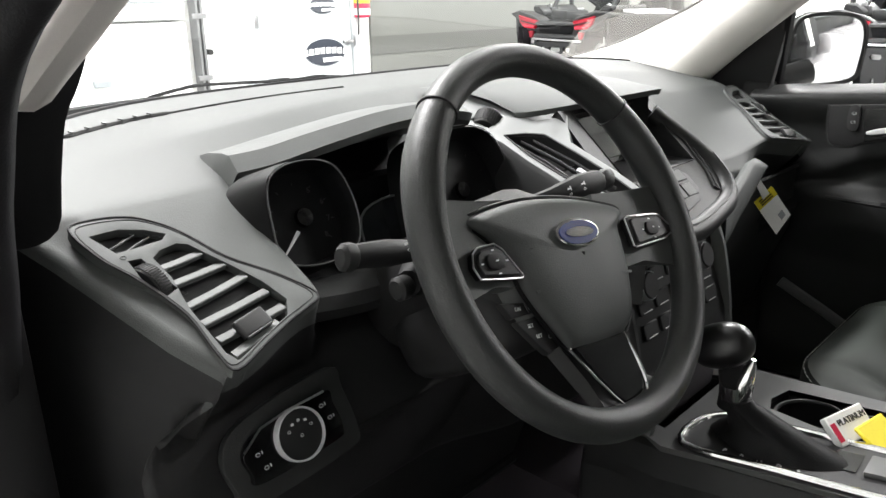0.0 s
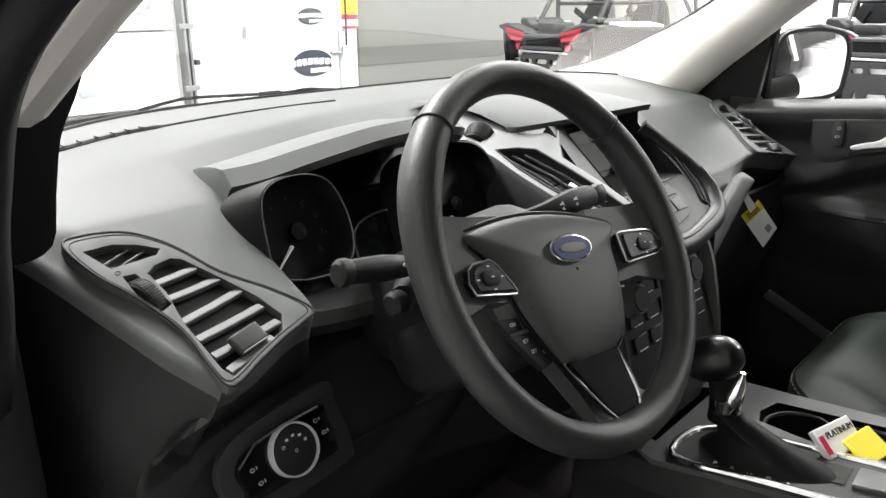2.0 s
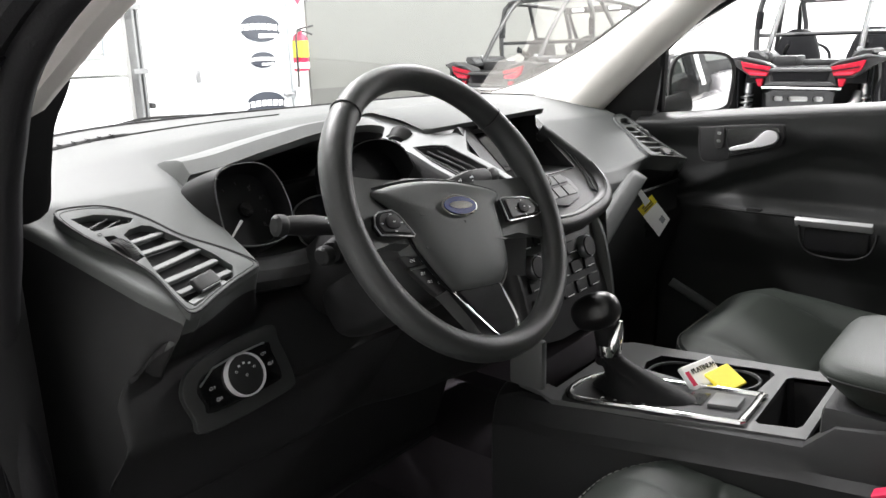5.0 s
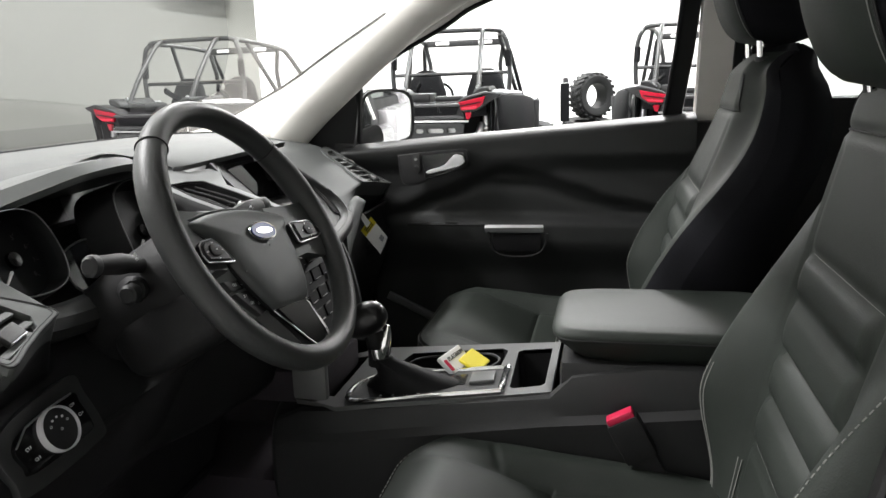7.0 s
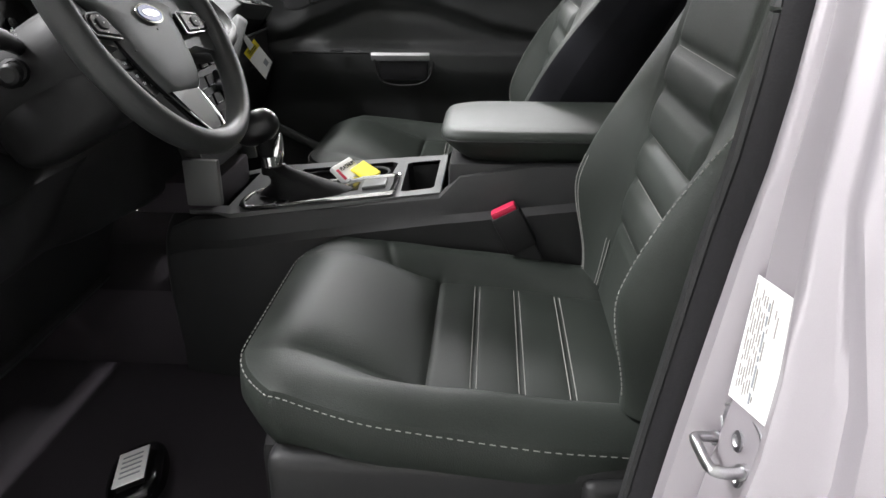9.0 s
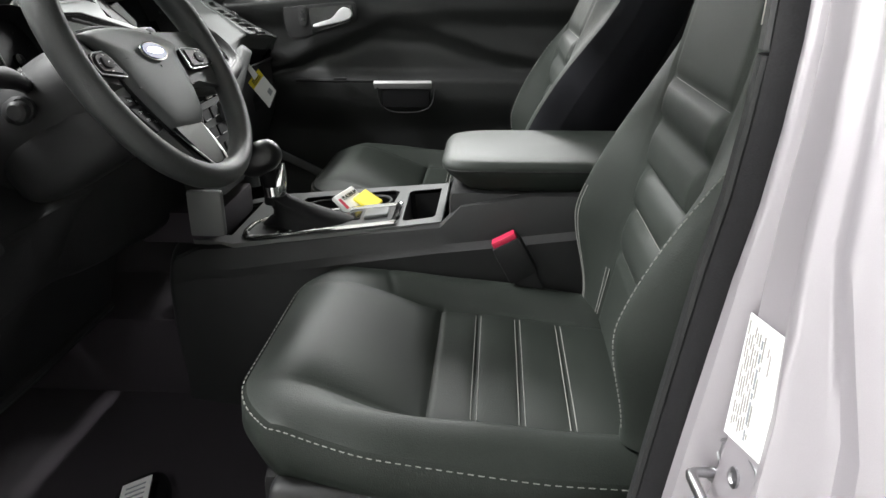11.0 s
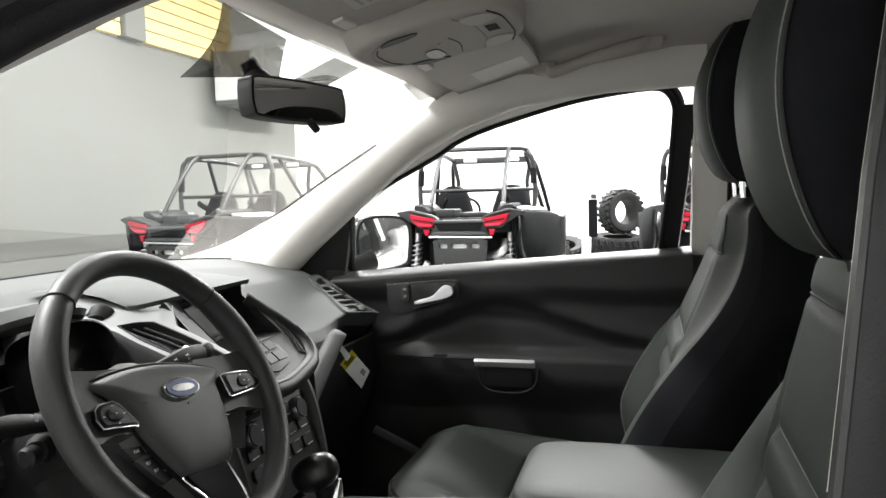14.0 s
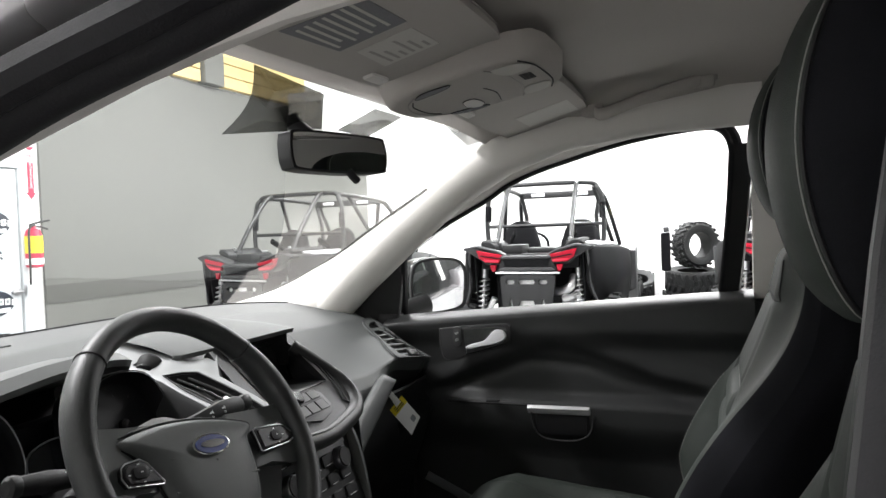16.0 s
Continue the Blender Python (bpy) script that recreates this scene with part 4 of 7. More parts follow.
# black foot of the driver's windscreen pillar
foot = smooth_outline([(-0.698, 1.244), (-0.68, 1.237), (-0.69, 1.21), (-0.706, 1.18), (-0.717, 1.133), (-0.727, 1.09), (-0.76, 1.08), (-0.79, 1.1), (-0.76, 1.2), (-0.73, 1.25)], 3)
part("pillar_foot", prism(foot, 0.05, Matrix.Translation((0, 0.34, 0)) @ UPRIGHT, 0.006), DIAL, car, "black foot of the windscreen pillar")


def screen_point(u, v):
    """On the windscreen: u across from -1 to 1, v from the bottom to the top."""
    yb, zb = 0.9 - 0.2 * u * u, 1.1 - 0.02 * u * u
    yt, zt = -0.03 - 0.05 * u * u, 1.54 - 0.03 * u * u
    xb, xt = 0.86 * u, 0.58 * u
    return Vector((xb + (xt - xb) * v, yb + (yt - yb) * v, zb + (zt - zb) * v + 0.025 * math.sin(math.pi * v)))


us = [-1 + i / 10 for i in range(21)]
ws = part("windscreen", grid([[screen_point(u, j / 8) for u in reversed(us)] for j in range(9)]), WINDSCREEN, car, "clear curved windscreen")
ws.visible_shadow = False
# black ceramic band round the glass, wide behind the mirror
inn = lambda p: p + Vector((0, -0.003, -0.003))
part("edge_band", grid([[inn(screen_point(u, v)) for u in us] for v in (0.0, 0.04)]), FRIT, ws)
low_l, low_r, top_l, top_r = (Vector(p) for p in ((-0.165, 0.128, 1.474), (0.043, 0.072, 1.5), (-0.325, -0.046, 1.531), (-0.094, -0.013, 1.532)))
patch = [[low_l.lerp(low_r, i / 6).lerp(top_l.lerp(top_r, i / 6), j / 6) + Vector((0.028 * (1 - i / 6) * math.sin(math.pi * j / 6), 0, 0.004 * math.sin(math.pi * j / 6))) for i in range(7)] for j in range(7)]
part("mirror_shade_patch", grid(patch), DOTS, ws, "grey dotted shade patch").visible_shadow = False
part("mirror_shade_patch", grid([[inn(screen_point(u, v)) for u in (0.12, 0.2, 0.3)] for v in (0.9, 0.94, 0.985)]), DOTS, ws, "grey dotted shade patch").visible_shadow = False

# flared foot of the passenger pillar trim along the lower corner of the glass
foot_line = curve_points([(0.655, 0.119, 1.419), (0.7, 0.287, 1.334), (0.735, 0.43, 1.257), (0.75, 0.532, 1.21), (0.75, 0.629, 1.166), (0.72, 0.707, 1.138), (0.66, 0.762, 1.12), (0.62, 0.764, 1.115)], 5)
heel_line = curve_points([(0.645, 0.11, 1.36), (0.665, 0.21, 1.285), (0.683, 0.28, 1.235), (0.692, 0.32, 1.2), (0.697, 0.355, 1.17), (0.7, 0.39, 1.14), (0.702, 0.42, 1.11), (0.7, 0.44, 1.08)], 5)
flare = []
for p, q in zip(foot_line, heel_line):
    flare.append([p + Vector((0.012, 0.012, -0.006))] + [p.lerp(q, k) + Vector((-0.004, 0.0, 0.006)) * math.sin(math.pi * k) for k in (0.0, 0.06, 0.2, 0.4, 0.6, 0.8, 1.0)])
part("pillar_flare", grid(flare), PILLAR, head, "beige flared foot of the pillar trim", angle=60)
part("flare_seal", tube([p + Vector((0.002, 0.008, 0.0)) for p in foot_line], 0.003, 6), RUBBER, head, "black glass edge seal")

# wiper lying along the foot of the glass
wp = thing("wiper", (-0.2, 0.85, 1.11), "black windscreen wiper resting on the cowl", "wiper")
part("arm", tube(curve_points([(-0.37, 0.85, 1.123), (-0.314, 0.85, 1.132), (-0.266, 0.85, 1.135), (-0.119, 0.85, 1.129)], 5), 0.0032, 6), DARK, wp)
part("hinge", tube([(-0.135, 0.85, 1.129), (-0.09, 0.85, 1.129)], 0.0052, 6), DARK, wp)
part("blade", tube(curve_points([(-0.1, 0.85, 1.128), (-0.02, 0.85, 1.129), (0.04, 0.85, 1.125)], 5), [0.003] * 4 + [0.0045] * 3 + [0.003] * 4, 6), RUBBER, wp)
part("cowl_edge", tube([(-0.6, 0.84, 1.1), (-0.5, 0.87, 1.108), (-0.42, 0.875, 1.113), (-0.35, 0.87, 1.119)], [0.014, 0.01, 0.007, 0.003], 8), DIAL, car, "black cowl edge beyond the glass")

# sun visors
for s in (-1, 1):
    v = thing("sun_visor", (s * 0.335, -0.22, 1.55), "folded beige sun visor with printed warning labels", "sun visor", "sun visors")
    vm = axes((s * 0.335, -0.215, 1.562), (1, 0, -s * 0.02), (0, -1, 0.27))
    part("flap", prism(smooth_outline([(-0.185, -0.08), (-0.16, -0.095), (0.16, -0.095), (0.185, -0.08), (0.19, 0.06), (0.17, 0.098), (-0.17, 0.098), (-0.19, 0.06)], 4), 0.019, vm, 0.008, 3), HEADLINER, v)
    lm_ = vm @ Matrix.Translation((0, 0, 0.0193))
    pale = [(s * -0.025, -0.04), (s * -0.115, -0.045), (s * -0.115, 0.035), (s * -0.025, 0.035)]
    part("label", prism(pale if s < 0 else [(0.03, -0.03), (0.15, -0.03), (0.15, 0.08), (0.03, 0.08)], 0.0006, lm_), LABEL, v, "pale printed warning label")
    for k in range(6 if s < 0 else 0):
        y0 = -0.032 + 0.011 * k
        part("print_bar", prism([(s * -0.105, y0), (s * (-0.04 - 0.02 * (k % 3)), y0), (s * (-0.04 - 0.02 * (k % 3)), y0 + 0.004), (s * -0.105, y0 + 0.004)], 0.0003, lm_ @ Matrix.Translation((0, 0, 0.0007))), LABELPRINT, v)
    if s < 0:
        part("dark_label", prism([(-0.12, -0.055), (0.0, -0.05), (0.0, 0.04), (-0.1, 0.04)], 0.0006, lm_), DARKLABEL, v, "grey printed warning label")
        for k in range(7):
            y0 = -0.045 + 0.011 * k
            part("print_bar", prism([(-0.105, y0), (-0.012 - 0.015 * (k % 2), y0), (-0.012 - 0.015 * (k % 2), y0 + 0.004), (-0.105, y0 + 0.004)], 0.0003, lm_ @ Matrix.Translation((0, 0, 0.0007))), LABEL, v)
    part("edge_seam", tube([vm @ Vector((x, y, 0.0085)) for x, y in smooth_outline([(-0.19, -0.08), (-0.16, -0.098), (0.16, -0.098), (0.19, -0.08), (0.193, 0.06), (0.172, 0.1), (-0.172, 0.1), (-0.193, 0.06)], 4)], 0.0012, 5, closed=True), LABELPRINT, v)
    part("clip", box((0.05, 0.018, 0.012), vm @ Matrix.Translation((-s * 0.145, -0.075, 0.018)), 0.004), PILLAR, v, "pale visor clip")
    part("hinge_rod", tube([(s * 0.53, -0.115, 1.545), (s * 0.33, -0.12, 1.55), (s * 0.17, -0.12, 1.553)], 0.006, 8), PILLAR, v)

# overhead console
oh = thing("overhead_console", (0, -0.2, 1.5), "beige overhead console with map lamps, switches and a speaker grille", "overhead console")
om = axes((0.0, -0.2, 1.56), (1, 0, 0), (0, -1, 0.2))
half = [(0.0, -0.113), (0.045, -0.11), (0.085, -0.085), (0.112, -0.045), (0.125, 0.01), (0.125, 0.06), (0.116, 0.115), (0.1, 0.14), (0.06, 0.149), (0.0, 0.151)]
ol = half + [(-x, y) for x, y in half[-2:0:-1]]
rings = []
for k, z in ((1.06, 0.0), (1.04, 0.012), (1.015, 0.025), (0.985, 0.033), (0.94, 0.0365), (0.85, 0.038), (0.5, 0.0385), (0.02, 0.0385)):
    rings.append([om @ Vector((x * k, (y - 0.02) * k + 0.02, z)) for x, y in ol])
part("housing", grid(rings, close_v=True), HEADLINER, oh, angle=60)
face = om @ Matrix.Translation((0, 0, 0.0388))
line = lambda pts, r=0.0009: tube(curve_points([face @ Vector((x, y, 0)) for x, y in pts], 5), r, 5)
part("rear_seam", line([(-0.105, 0.12), (-0.06, 0.132), (0.0, 0.134), (0.06, 0.132), (0.105, 0.12)], 0.0013), INK, oh)
part("panel_seam", line([(-0.11, 0.07), (-0.06, 0.086), (0.0, 0.089), (0.06, 0.086), (0.11, 0.07)]), LABELPRINT, oh)
for s in (-1, 1):
    lens = smooth_outline([(s * 0.05, 0.09), (s * 0.1, 0.078), (s * 0.098, 0.115), (s * 0.06, 0.127)], 4)
    part("map_lamp", prism(lens, 0.0016, face, 0.0006, 1), LABEL, oh, "frosted map lamp lens")
    side = smooth_outline([(s * 0.075, -0.05), (s * 0.1, -0.03), (s * 0.1, 0.012), (s * 0.085, 0.0)], 3)
    part("side_lens", prism(side, 0.0014, face, 0.0005, 1), DARKLABEL, oh, "shaded side lens")
    part("lens_edge", tube([face @ Vector((x, y, 0.001)) for x, y in side], 0.0008, 5, closed=True), INK, oh)
button = smooth_outline([(0.03, -0.012), (0.07, -0.016), (0.085, 0.0), (0.07, 0.012), (0.03, 0.01), (0.022, 0.0)], 4)
part("button", prism(button, 0.002, face, 0.0008, 1), PILLAR, oh, "pale push button")
part("button_edge", tube([face @ Vector((x, y, 0.0008)) for x, y in button], 0.0008, 5, closed=True), INK, oh)
part("switch_seam", line([(-0.02, 0.04), (0.03, 0.046), (0.09, 0.036)]), INK, oh)
part("front_seam", line([(-0.085, -0.05), (-0.05, -0.075), (0.0, -0.086), (0.05, -0.075), (0.085, -0.05)]), LABELPRINT, oh)
part("bezel_line", line([(-0.06, -0.062), (-0.03, -0.073), (0.03, -0.073), (0.06, -0.062)], 0.0011), INK, oh)
for i in range(6):
    part("grille_slot", prism([(-0.03 + i * 0.007, 0.1), (-0.0275 + i * 0.007, 0.1), (-0.0245 + i * 0.007, 0.118), (-0.027 + i * 0.007, 0.118)], 0.001, face), INK, oh)

# grab handle above the passenger door
gh = thing("grab_handle", (0.55, -0.42, 1.52), "beige folding grab handle above the door", "grab handle")
bar = curve_points([(0.512, -0.325, 1.562), (0.497, -0.345, 1.548), (0.488, -0.42, 1.568), (0.49, -0.51, 1.59), (0.507, -0.545, 1.602)], 6)
part("bar", loft([[p + Vector(q) for q in ((-0.004, 0, 0.012), (-0.007, 0, 0.004), (-0.006, 0, -0.008), (0, 0, -0.013), (0.006, 0, -0.008), (0.007, 0, 0.006), (0.002, 0, 0.013))] for p in bar]), HEADLINER, gh, angle=70)
for y, z in ((-0.322, 1.566), (-0.547, 1.604)):
    part("mount", pillow((0.028, 0.05, 0.034), Matrix.Translation((0.516, y, z - 0.004)), 4, 8, 12), HEADLINER, gh)
# the shadow line round the handle, drawn as a darker tube
part("shadow_line", tube(curve_points([(0.5, -0.315, 1.578), (0.495, -0.4, 1.59), (0.496, -0.5, 1.612), (0.507, -0.565, 1.614), (0.514, -0.572, 1.6)], 5), 0.004, 6), LABELPRINT, gh, "darker tube painting the shadow line of the handle recess")

# rear-view mirror
mir = thing("rear_view_mirror", (-0.02, 0.02, 1.4), "black framed rear-view mirror on the windscreen", "mirror")
mm = axes((-0.014, 0.006, 1.449), (0.235, -0.075, 0.0), (0.02, 0.05, 1))
mo = smooth_outline([(-0.108, 0.0), (-0.105, -0.022), (-0.092, -0.031), (0, -0.034), (0.092, -0.031), (0.106, -0.022), (0.11, 0.0), (0.106, 0.022), (0.094, 0.031), (0, 0.034), (-0.094, 0.032), (-0.106, 0.022)], 4)
shell = part("housing", prism(mo, -0.03, mm, 0.011, 4), DARK, mir)
part("glass", prism([(x * 0.955, y * 0.88) for x, y in mo], 0.001, mm @ Matrix.Translation((0, 0, 0.0015))), MIRROR, mir, "mirror glass")
part("bezel", ring_outline(mo, 0.0035, 0.0022, mm), DARK, mir)
part("stem", tube([(-0.03, 0.045, 1.47), (-0.035, 0.08, 1.5), (-0.04, 0.085, 1.515)], 0.014, 10), DARK, mir)
part("adjust_tab", tube([(0.0, 0.0, 1.42), (0.006, -0.006, 1.409), (0.014, -0.008, 1.404)], 0.007, 8), DARK, mir)


# ---- dashboard ----
def between(stations, x):
    """Profiles given at some x, blended smoothly."""
    keys = sorted(stations)
    i = max(j for j, k in enumerate(keys[:-1]) if k <= x + 1e-9)
    a, b = keys[i], keys[i + 1]
    t = (x - a) / (b - a)
    t = t * t * (3 - 2 * t)
    prof = [(p[0] + (q[0] - p[0]) * t, p[1] + (q[1] - p[1]) * t) for p, q in zip(stations[a], stations[b])]
    prof[0] = (0.715 - 0.09 * (x / 0.6) ** 4, 1.14 - 0.02 * (x / 0.72) ** 6)
    prof[1] = (0.5 - 0.1 * (x / 0.755) ** 4, 1.145 - 0.052 * (x / 0.755) ** 2)
    return prof


POD = [(0.55, 1.112), (0.44, 1.106), (0.346, 1.087), (0.143, 0.987), (0.162, 0.957), (0.2, 0.915), (0.158, 0.85), (0.2, 0.74), (0.42, 0.62)]
INNER = [(0.55, 1.112), (0.44, 1.106), (0.346, 1.087), (0.178, 1.004), (0.192, 0.972), (0.21, 0.92), (0.158, 0.85), (0.2, 0.74), (0.42, 0.62)]
END = [(0.47, 1.095), (0.41, 1.09), (0.36, 1.078)] + POD[3:]
DRIVER = {
    -0.755: END, -0.70: POD, -0.66: POD, -0.545: INNER,
    -0.50: [(0.62, 1.125), (0.48, 1.112), (0.40, 1.095), (0.33, 1.03), (0.27, 0.965), (0.22, 0.93), (0.16, 0.85), (0.2, 0.74), (0.42, 0.62)],
    -0.37: [(0.67, 1.135), (0.5, 1.118), (0.42, 1.10), (0.36, 1.03), (0.3, 0.965), (0.22, 0.93), (0.17, 0.85), (0.2, 0.74), (0.42, 0.62)],
    -0.24: [(0.71, 1.14), (0.5, 1.128), (0.42, 1.118), (0.36, 1.06), (0.3, 1.0), (0.17, 0.94), (0.15, 0.85), (0.16, 0.74), (0.42, 0.62)],
    -0.15: [(0.73, 1.142), (0.5, 1.142), (0.425, 1.128), (0.37, 1.06), (0.3, 1.0), (0.15, 0.96), (0.13, 0.85), (0.14, 0.74), (0.42, 0.62)],
    0.0: [(0.74, 1.143), (0.5, 1.147), (0.4, 1.142), (0.34, 1.08), (0.28, 1.0), (0.15, 0.96), (0.13, 0.85), (0.14, 0.74), (0.42, 0.62)],
    0.13: [(0.73, 1.142), (0.5, 1.138), (0.42, 1.118), (0.34, 1.06), (0.28, 1.0), (0.15, 0.96), (0.13, 0.85), (0.14, 0.74), (0.42, 0.62)],
    0.22: [(0.71, 1.138), (0.5, 1.125), (0.36, 1.098), (0.19, 1.0), (0.17, 0.975), (0.17, 0.94), (0.17, 0.85), (0.2, 0.74), (0.42, 0.62)],
    0.40: [(0.66, 1.13), (0.48, 1.115), (0.36, 1.09), (0.18, 0.995), (0.158, 0.965), (0.185, 0.935), (0.19, 0.85), (0.22, 0.74), (0.42, 0.62)],
    0.545: INNER, 0.66: POD, 0.70: POD, 0.755: END,
}
dash = thing("dashboard", (0, 0.3, 0.62), "dark grey soft-grained moulded dashboard", "dashboard")


def pod_edge(y):
    """How far out the top of an end pod reaches before it rolls over."""
    keys = ((0.13, 0.654), (0.151, 0.662), (0.17, 0.672), (0.2, 0.684), (0.235, 0.694), (0.27, 0.703), (0.3, 0.713), (0.33, 0.724), (0.36, 0.735), (0.42, 0.75), (0.9, 0.755))
    for (a, xa), (b, xb) in zip(keys, keys[1:]):
        if y <= b:
            return xa + (xb - xa) * max(0, y - a) / (b - a)
    return 0.755


rows = []
ends = [0.755 - 0.004 * i for i in range(56)]
for x in [-e for e in ends] + [-0.52 + 0.02 * i for i in range(53)] + ends[::-1]:
    prof = between(DRIVER, x)
    # round the corners of the profile a little
    fine = []
    for j, (y, z) in enumerate(prof):
        if 0 < j < len(prof) - 1:
            (ya, za), (yb, zb) = prof[j - 1], prof[j + 1]
            for t in (0.22, 0.09):
                fine.append((y + (ya - y) * t, z + (za - z) * t))
            fine.append((y + ((ya + yb) / 2 - y) * 0.03, z + ((za + zb) / 2 - z) * 0.03))
            for t in (0.09, 0.22):
                fine.append((y + (yb - y) * t, z + (zb - z) * t))
        else:
            fine.append((y, z))
    row = []
    for j, (y, z) in enumerate(fine):
        reach = pod_edge(y) if j < 16 else 0.662 + 0.09 * min(1, (j - 16) / 14)
        k = max(0, abs(x) - 0.645) / 0.11
        row.append(((x if k == 0 else math.copysign(0.645 + (reach - 0.645) * k, x)), y, z))
    rows.append(row)
# the ends roll over and drop
for s, end in ((-1, rows[0]), (1, rows[-1])):
    drop = [[(x + s * dx, y, z - dz) for x, y, z in end] for dx, dz in ((0.005, 0.0018), (0.009, 0.006), (0.012, 0.012))]
    rows = drop[2::-1] + rows if s < 0 else rows + drop[:3]
    # skirt is darker than the pad: the end's shade is in its colour
    skirt = [[(x + s * dx, max(y, 0.143 + 0.06 * min(1, (dz - 0.012) / 0.08)), z - dz) for x, y, z in end[:16]] for dx, dz in ((0.012, 0.012), (0.0142, 0.02), (0.016, 0.034), (0.0175, 0.06), (0.0185, 0.1), (0.019, 0.25), (0.019, 0.5))]
    part("end_cap", grid(skirt), DARK, dash, "black end of the dashboard with its shade in the colour", angle=60)


def inside(x, y, loop):
    hit = False
    for (xa, ya), (xb, yb) in zip(loop, loop[1:] + loop[:1]):
        if (ya > y) != (yb > y) and x < (xb - xa) * (y - ya) / (yb - ya) + xa:
            hit = not hit
    return hit


VENT_MAIN = [(-0.05, 0.0285), (-0.04, 0.036), (-0.022, 0.0395), (-0.013, 0.035), (0.006, 0.0), (0.024, -0.036), (0.032, -0.066), (0.022, -0.083), (0.0, -0.092), (-0.046, -0.111), (-0.051, -0.099), (-0.052, -0.041), (-0.047, 0.0)]
VENT_SMALL = [(-0.088, 0.0745), (-0.061, 0.0755), (-0.04, 0.0675), (-0.024, 0.0555), (-0.031, 0.049), (-0.054, 0.0465), (-0.076, 0.0455)]
VENT_WHEEL = [(-0.0715, 0.0325), (-0.06, 0.0315), (-0.0495, -0.015), (-0.064, -0.0215), (-0.071, 0.0)]
top_rows = []
for r in rows:
    line = []
    for j in range(18):
        n = 30 if j == 10 else (5 if 7 < j < 16 else 1)
        line += [Vector(r[j]).lerp(Vector(r[j + 1]), k / n) for k in range(n)]
    top_rows.append(line + [Vector(r[18])])
pad_bm = grid(top_rows)
gone = []
for fc in pad_bm.faces:
    c = fc.calc_center_median()
    if 0.5 < abs(c.x) < 0.72 and 0.12 < c.y < 0.36 and c.z > 0.96:
        vx = abs(c.x) - 0.61
        vy = (c.y - 0.247) * 0.895 + (c.z - 1.031) * 0.445
        if vy > -0.104 and any(inside(-vx, vy, inset(h, 1.03)) for h in (VENT_MAIN, VENT_SMALL, VENT_WHEEL)):
            gone.append(fc)
bmesh.ops.delete(pad_bm, geom=gone, context="FACES")
pad = part("pad", pad_bm, DASH, dash, "soft dark grey dashboard skin", angle=60)
part("lower_panel", grid([r[18:] for r in rows]), DARK, dash, "black lower dashboard panel", angle=60)
# defroster slot along the windscreen and the seal at the foot of the glass
slot_line = curve_points([(-0.622, 0.556, 1.1245), (-0.536, 0.583, 1.1298), (-0.454, 0.591, 1.1338), (-0.363, 0.596, 1.1373), (-0.265, 0.594, 1.1398), (-0.179, 0.578, 1.1423)], 8)
part("defroster_slot", tube(slot_line, [0.0012] + [0.0035] * 14 + [0.0014] * (len(slot_line) - 15), 6, flat=1.6), DARK, dash, "narrow black defroster grille")
for p in slot_line[2:14:2]:
    part("grille_rib", box((0.002, 0.012, 0.002), Matrix.Translation(p + Vector((0, 0, 0.0035))), 0, 1), SATIN, dash)
part("glass_seal", tube([(x, 0.717 - 0.09 * (x / 0.6) ** 4, 1.1405 - 0.02 * (x / 0.72) ** 6) for x in (-0.68 + 0.04 * i for i in range(35))], 0.0032, 6), RUBBER, dash, "black seal at the foot of the windscreen")

# ---- instrument hood and cluster ----
brow = curve_points([(-0.52, 0.343, 1.097), (-0.488, 0.32, 1.105), (-0.449, 0.298, 1.118), (-0.41, 0.275, 1.1305), (-0.37, 0.252, 1.142), (-0.3, 0.238, 1.147), (-0.25, 0.245, 1.14), (-0.225, 0.27, 1.128)], 5)
rows = []
for i, b in enumerate(brow):
    u = i / (len(brow) - 1)
    back = Vector((-0.52 + 0.315 * u, 0.5 - 0.05 * (1 - u), 1.098 + 0.024 * u))
    edge = b + Vector((0.004 * (1 - u), 0.023 - 0.003 * u, 0.0155 - 0.0075 * u))
    mid = edge.lerp(back, 0.5) + Vector((0, 0, 0.005))
    lip = b + Vector((0, 0.004, -0.01))
    rows.append([back + Vector((0, 0.02, -0.02)), back, back.lerp(mid, 0.6), mid, edge.lerp(mid, 0.3) + Vector((0, 0, 0.0015)), edge.lerp(mid, 0.1), edge, edge.lerp(b, 0.1), edge.lerp(b, 0.9), b, lip, lip + Vector((0, 0.012, -0.001))])
# the left end dies softly into the pad
for dx, dz in ((0.003, 0.004), (0.009, 0.022)):
    rows.insert(0, [p + Vector((-dx, 0.3 * dx, -dz if p.y < 0.46 else -0.4 * dz)) for p in rows[0 if dx < 0.01 else 1]])
hood = part("instrument_hood", grid(rows), DASH, dash, "grained hood over the dials", angle=22)
part("cluster_liner", grid([[b + Vector((0, 0.012, -0.009)), Vector((b.x, 0.395, 1.093)), Vector((b.x, 0.35, 1.043)), Vector((b.x, 0.29, 0.988)), Vector((b.x, 0.235, 0.962))] for b in brow[2:]]), DIAL, dash, "black hollow under the hood", angle=60)
part("cluster_recess", block(-0.525, -0.24, 0.315, 0.345, 0.95, 1.068, 0.01), DIAL, dash, "dark recess behind the dials")
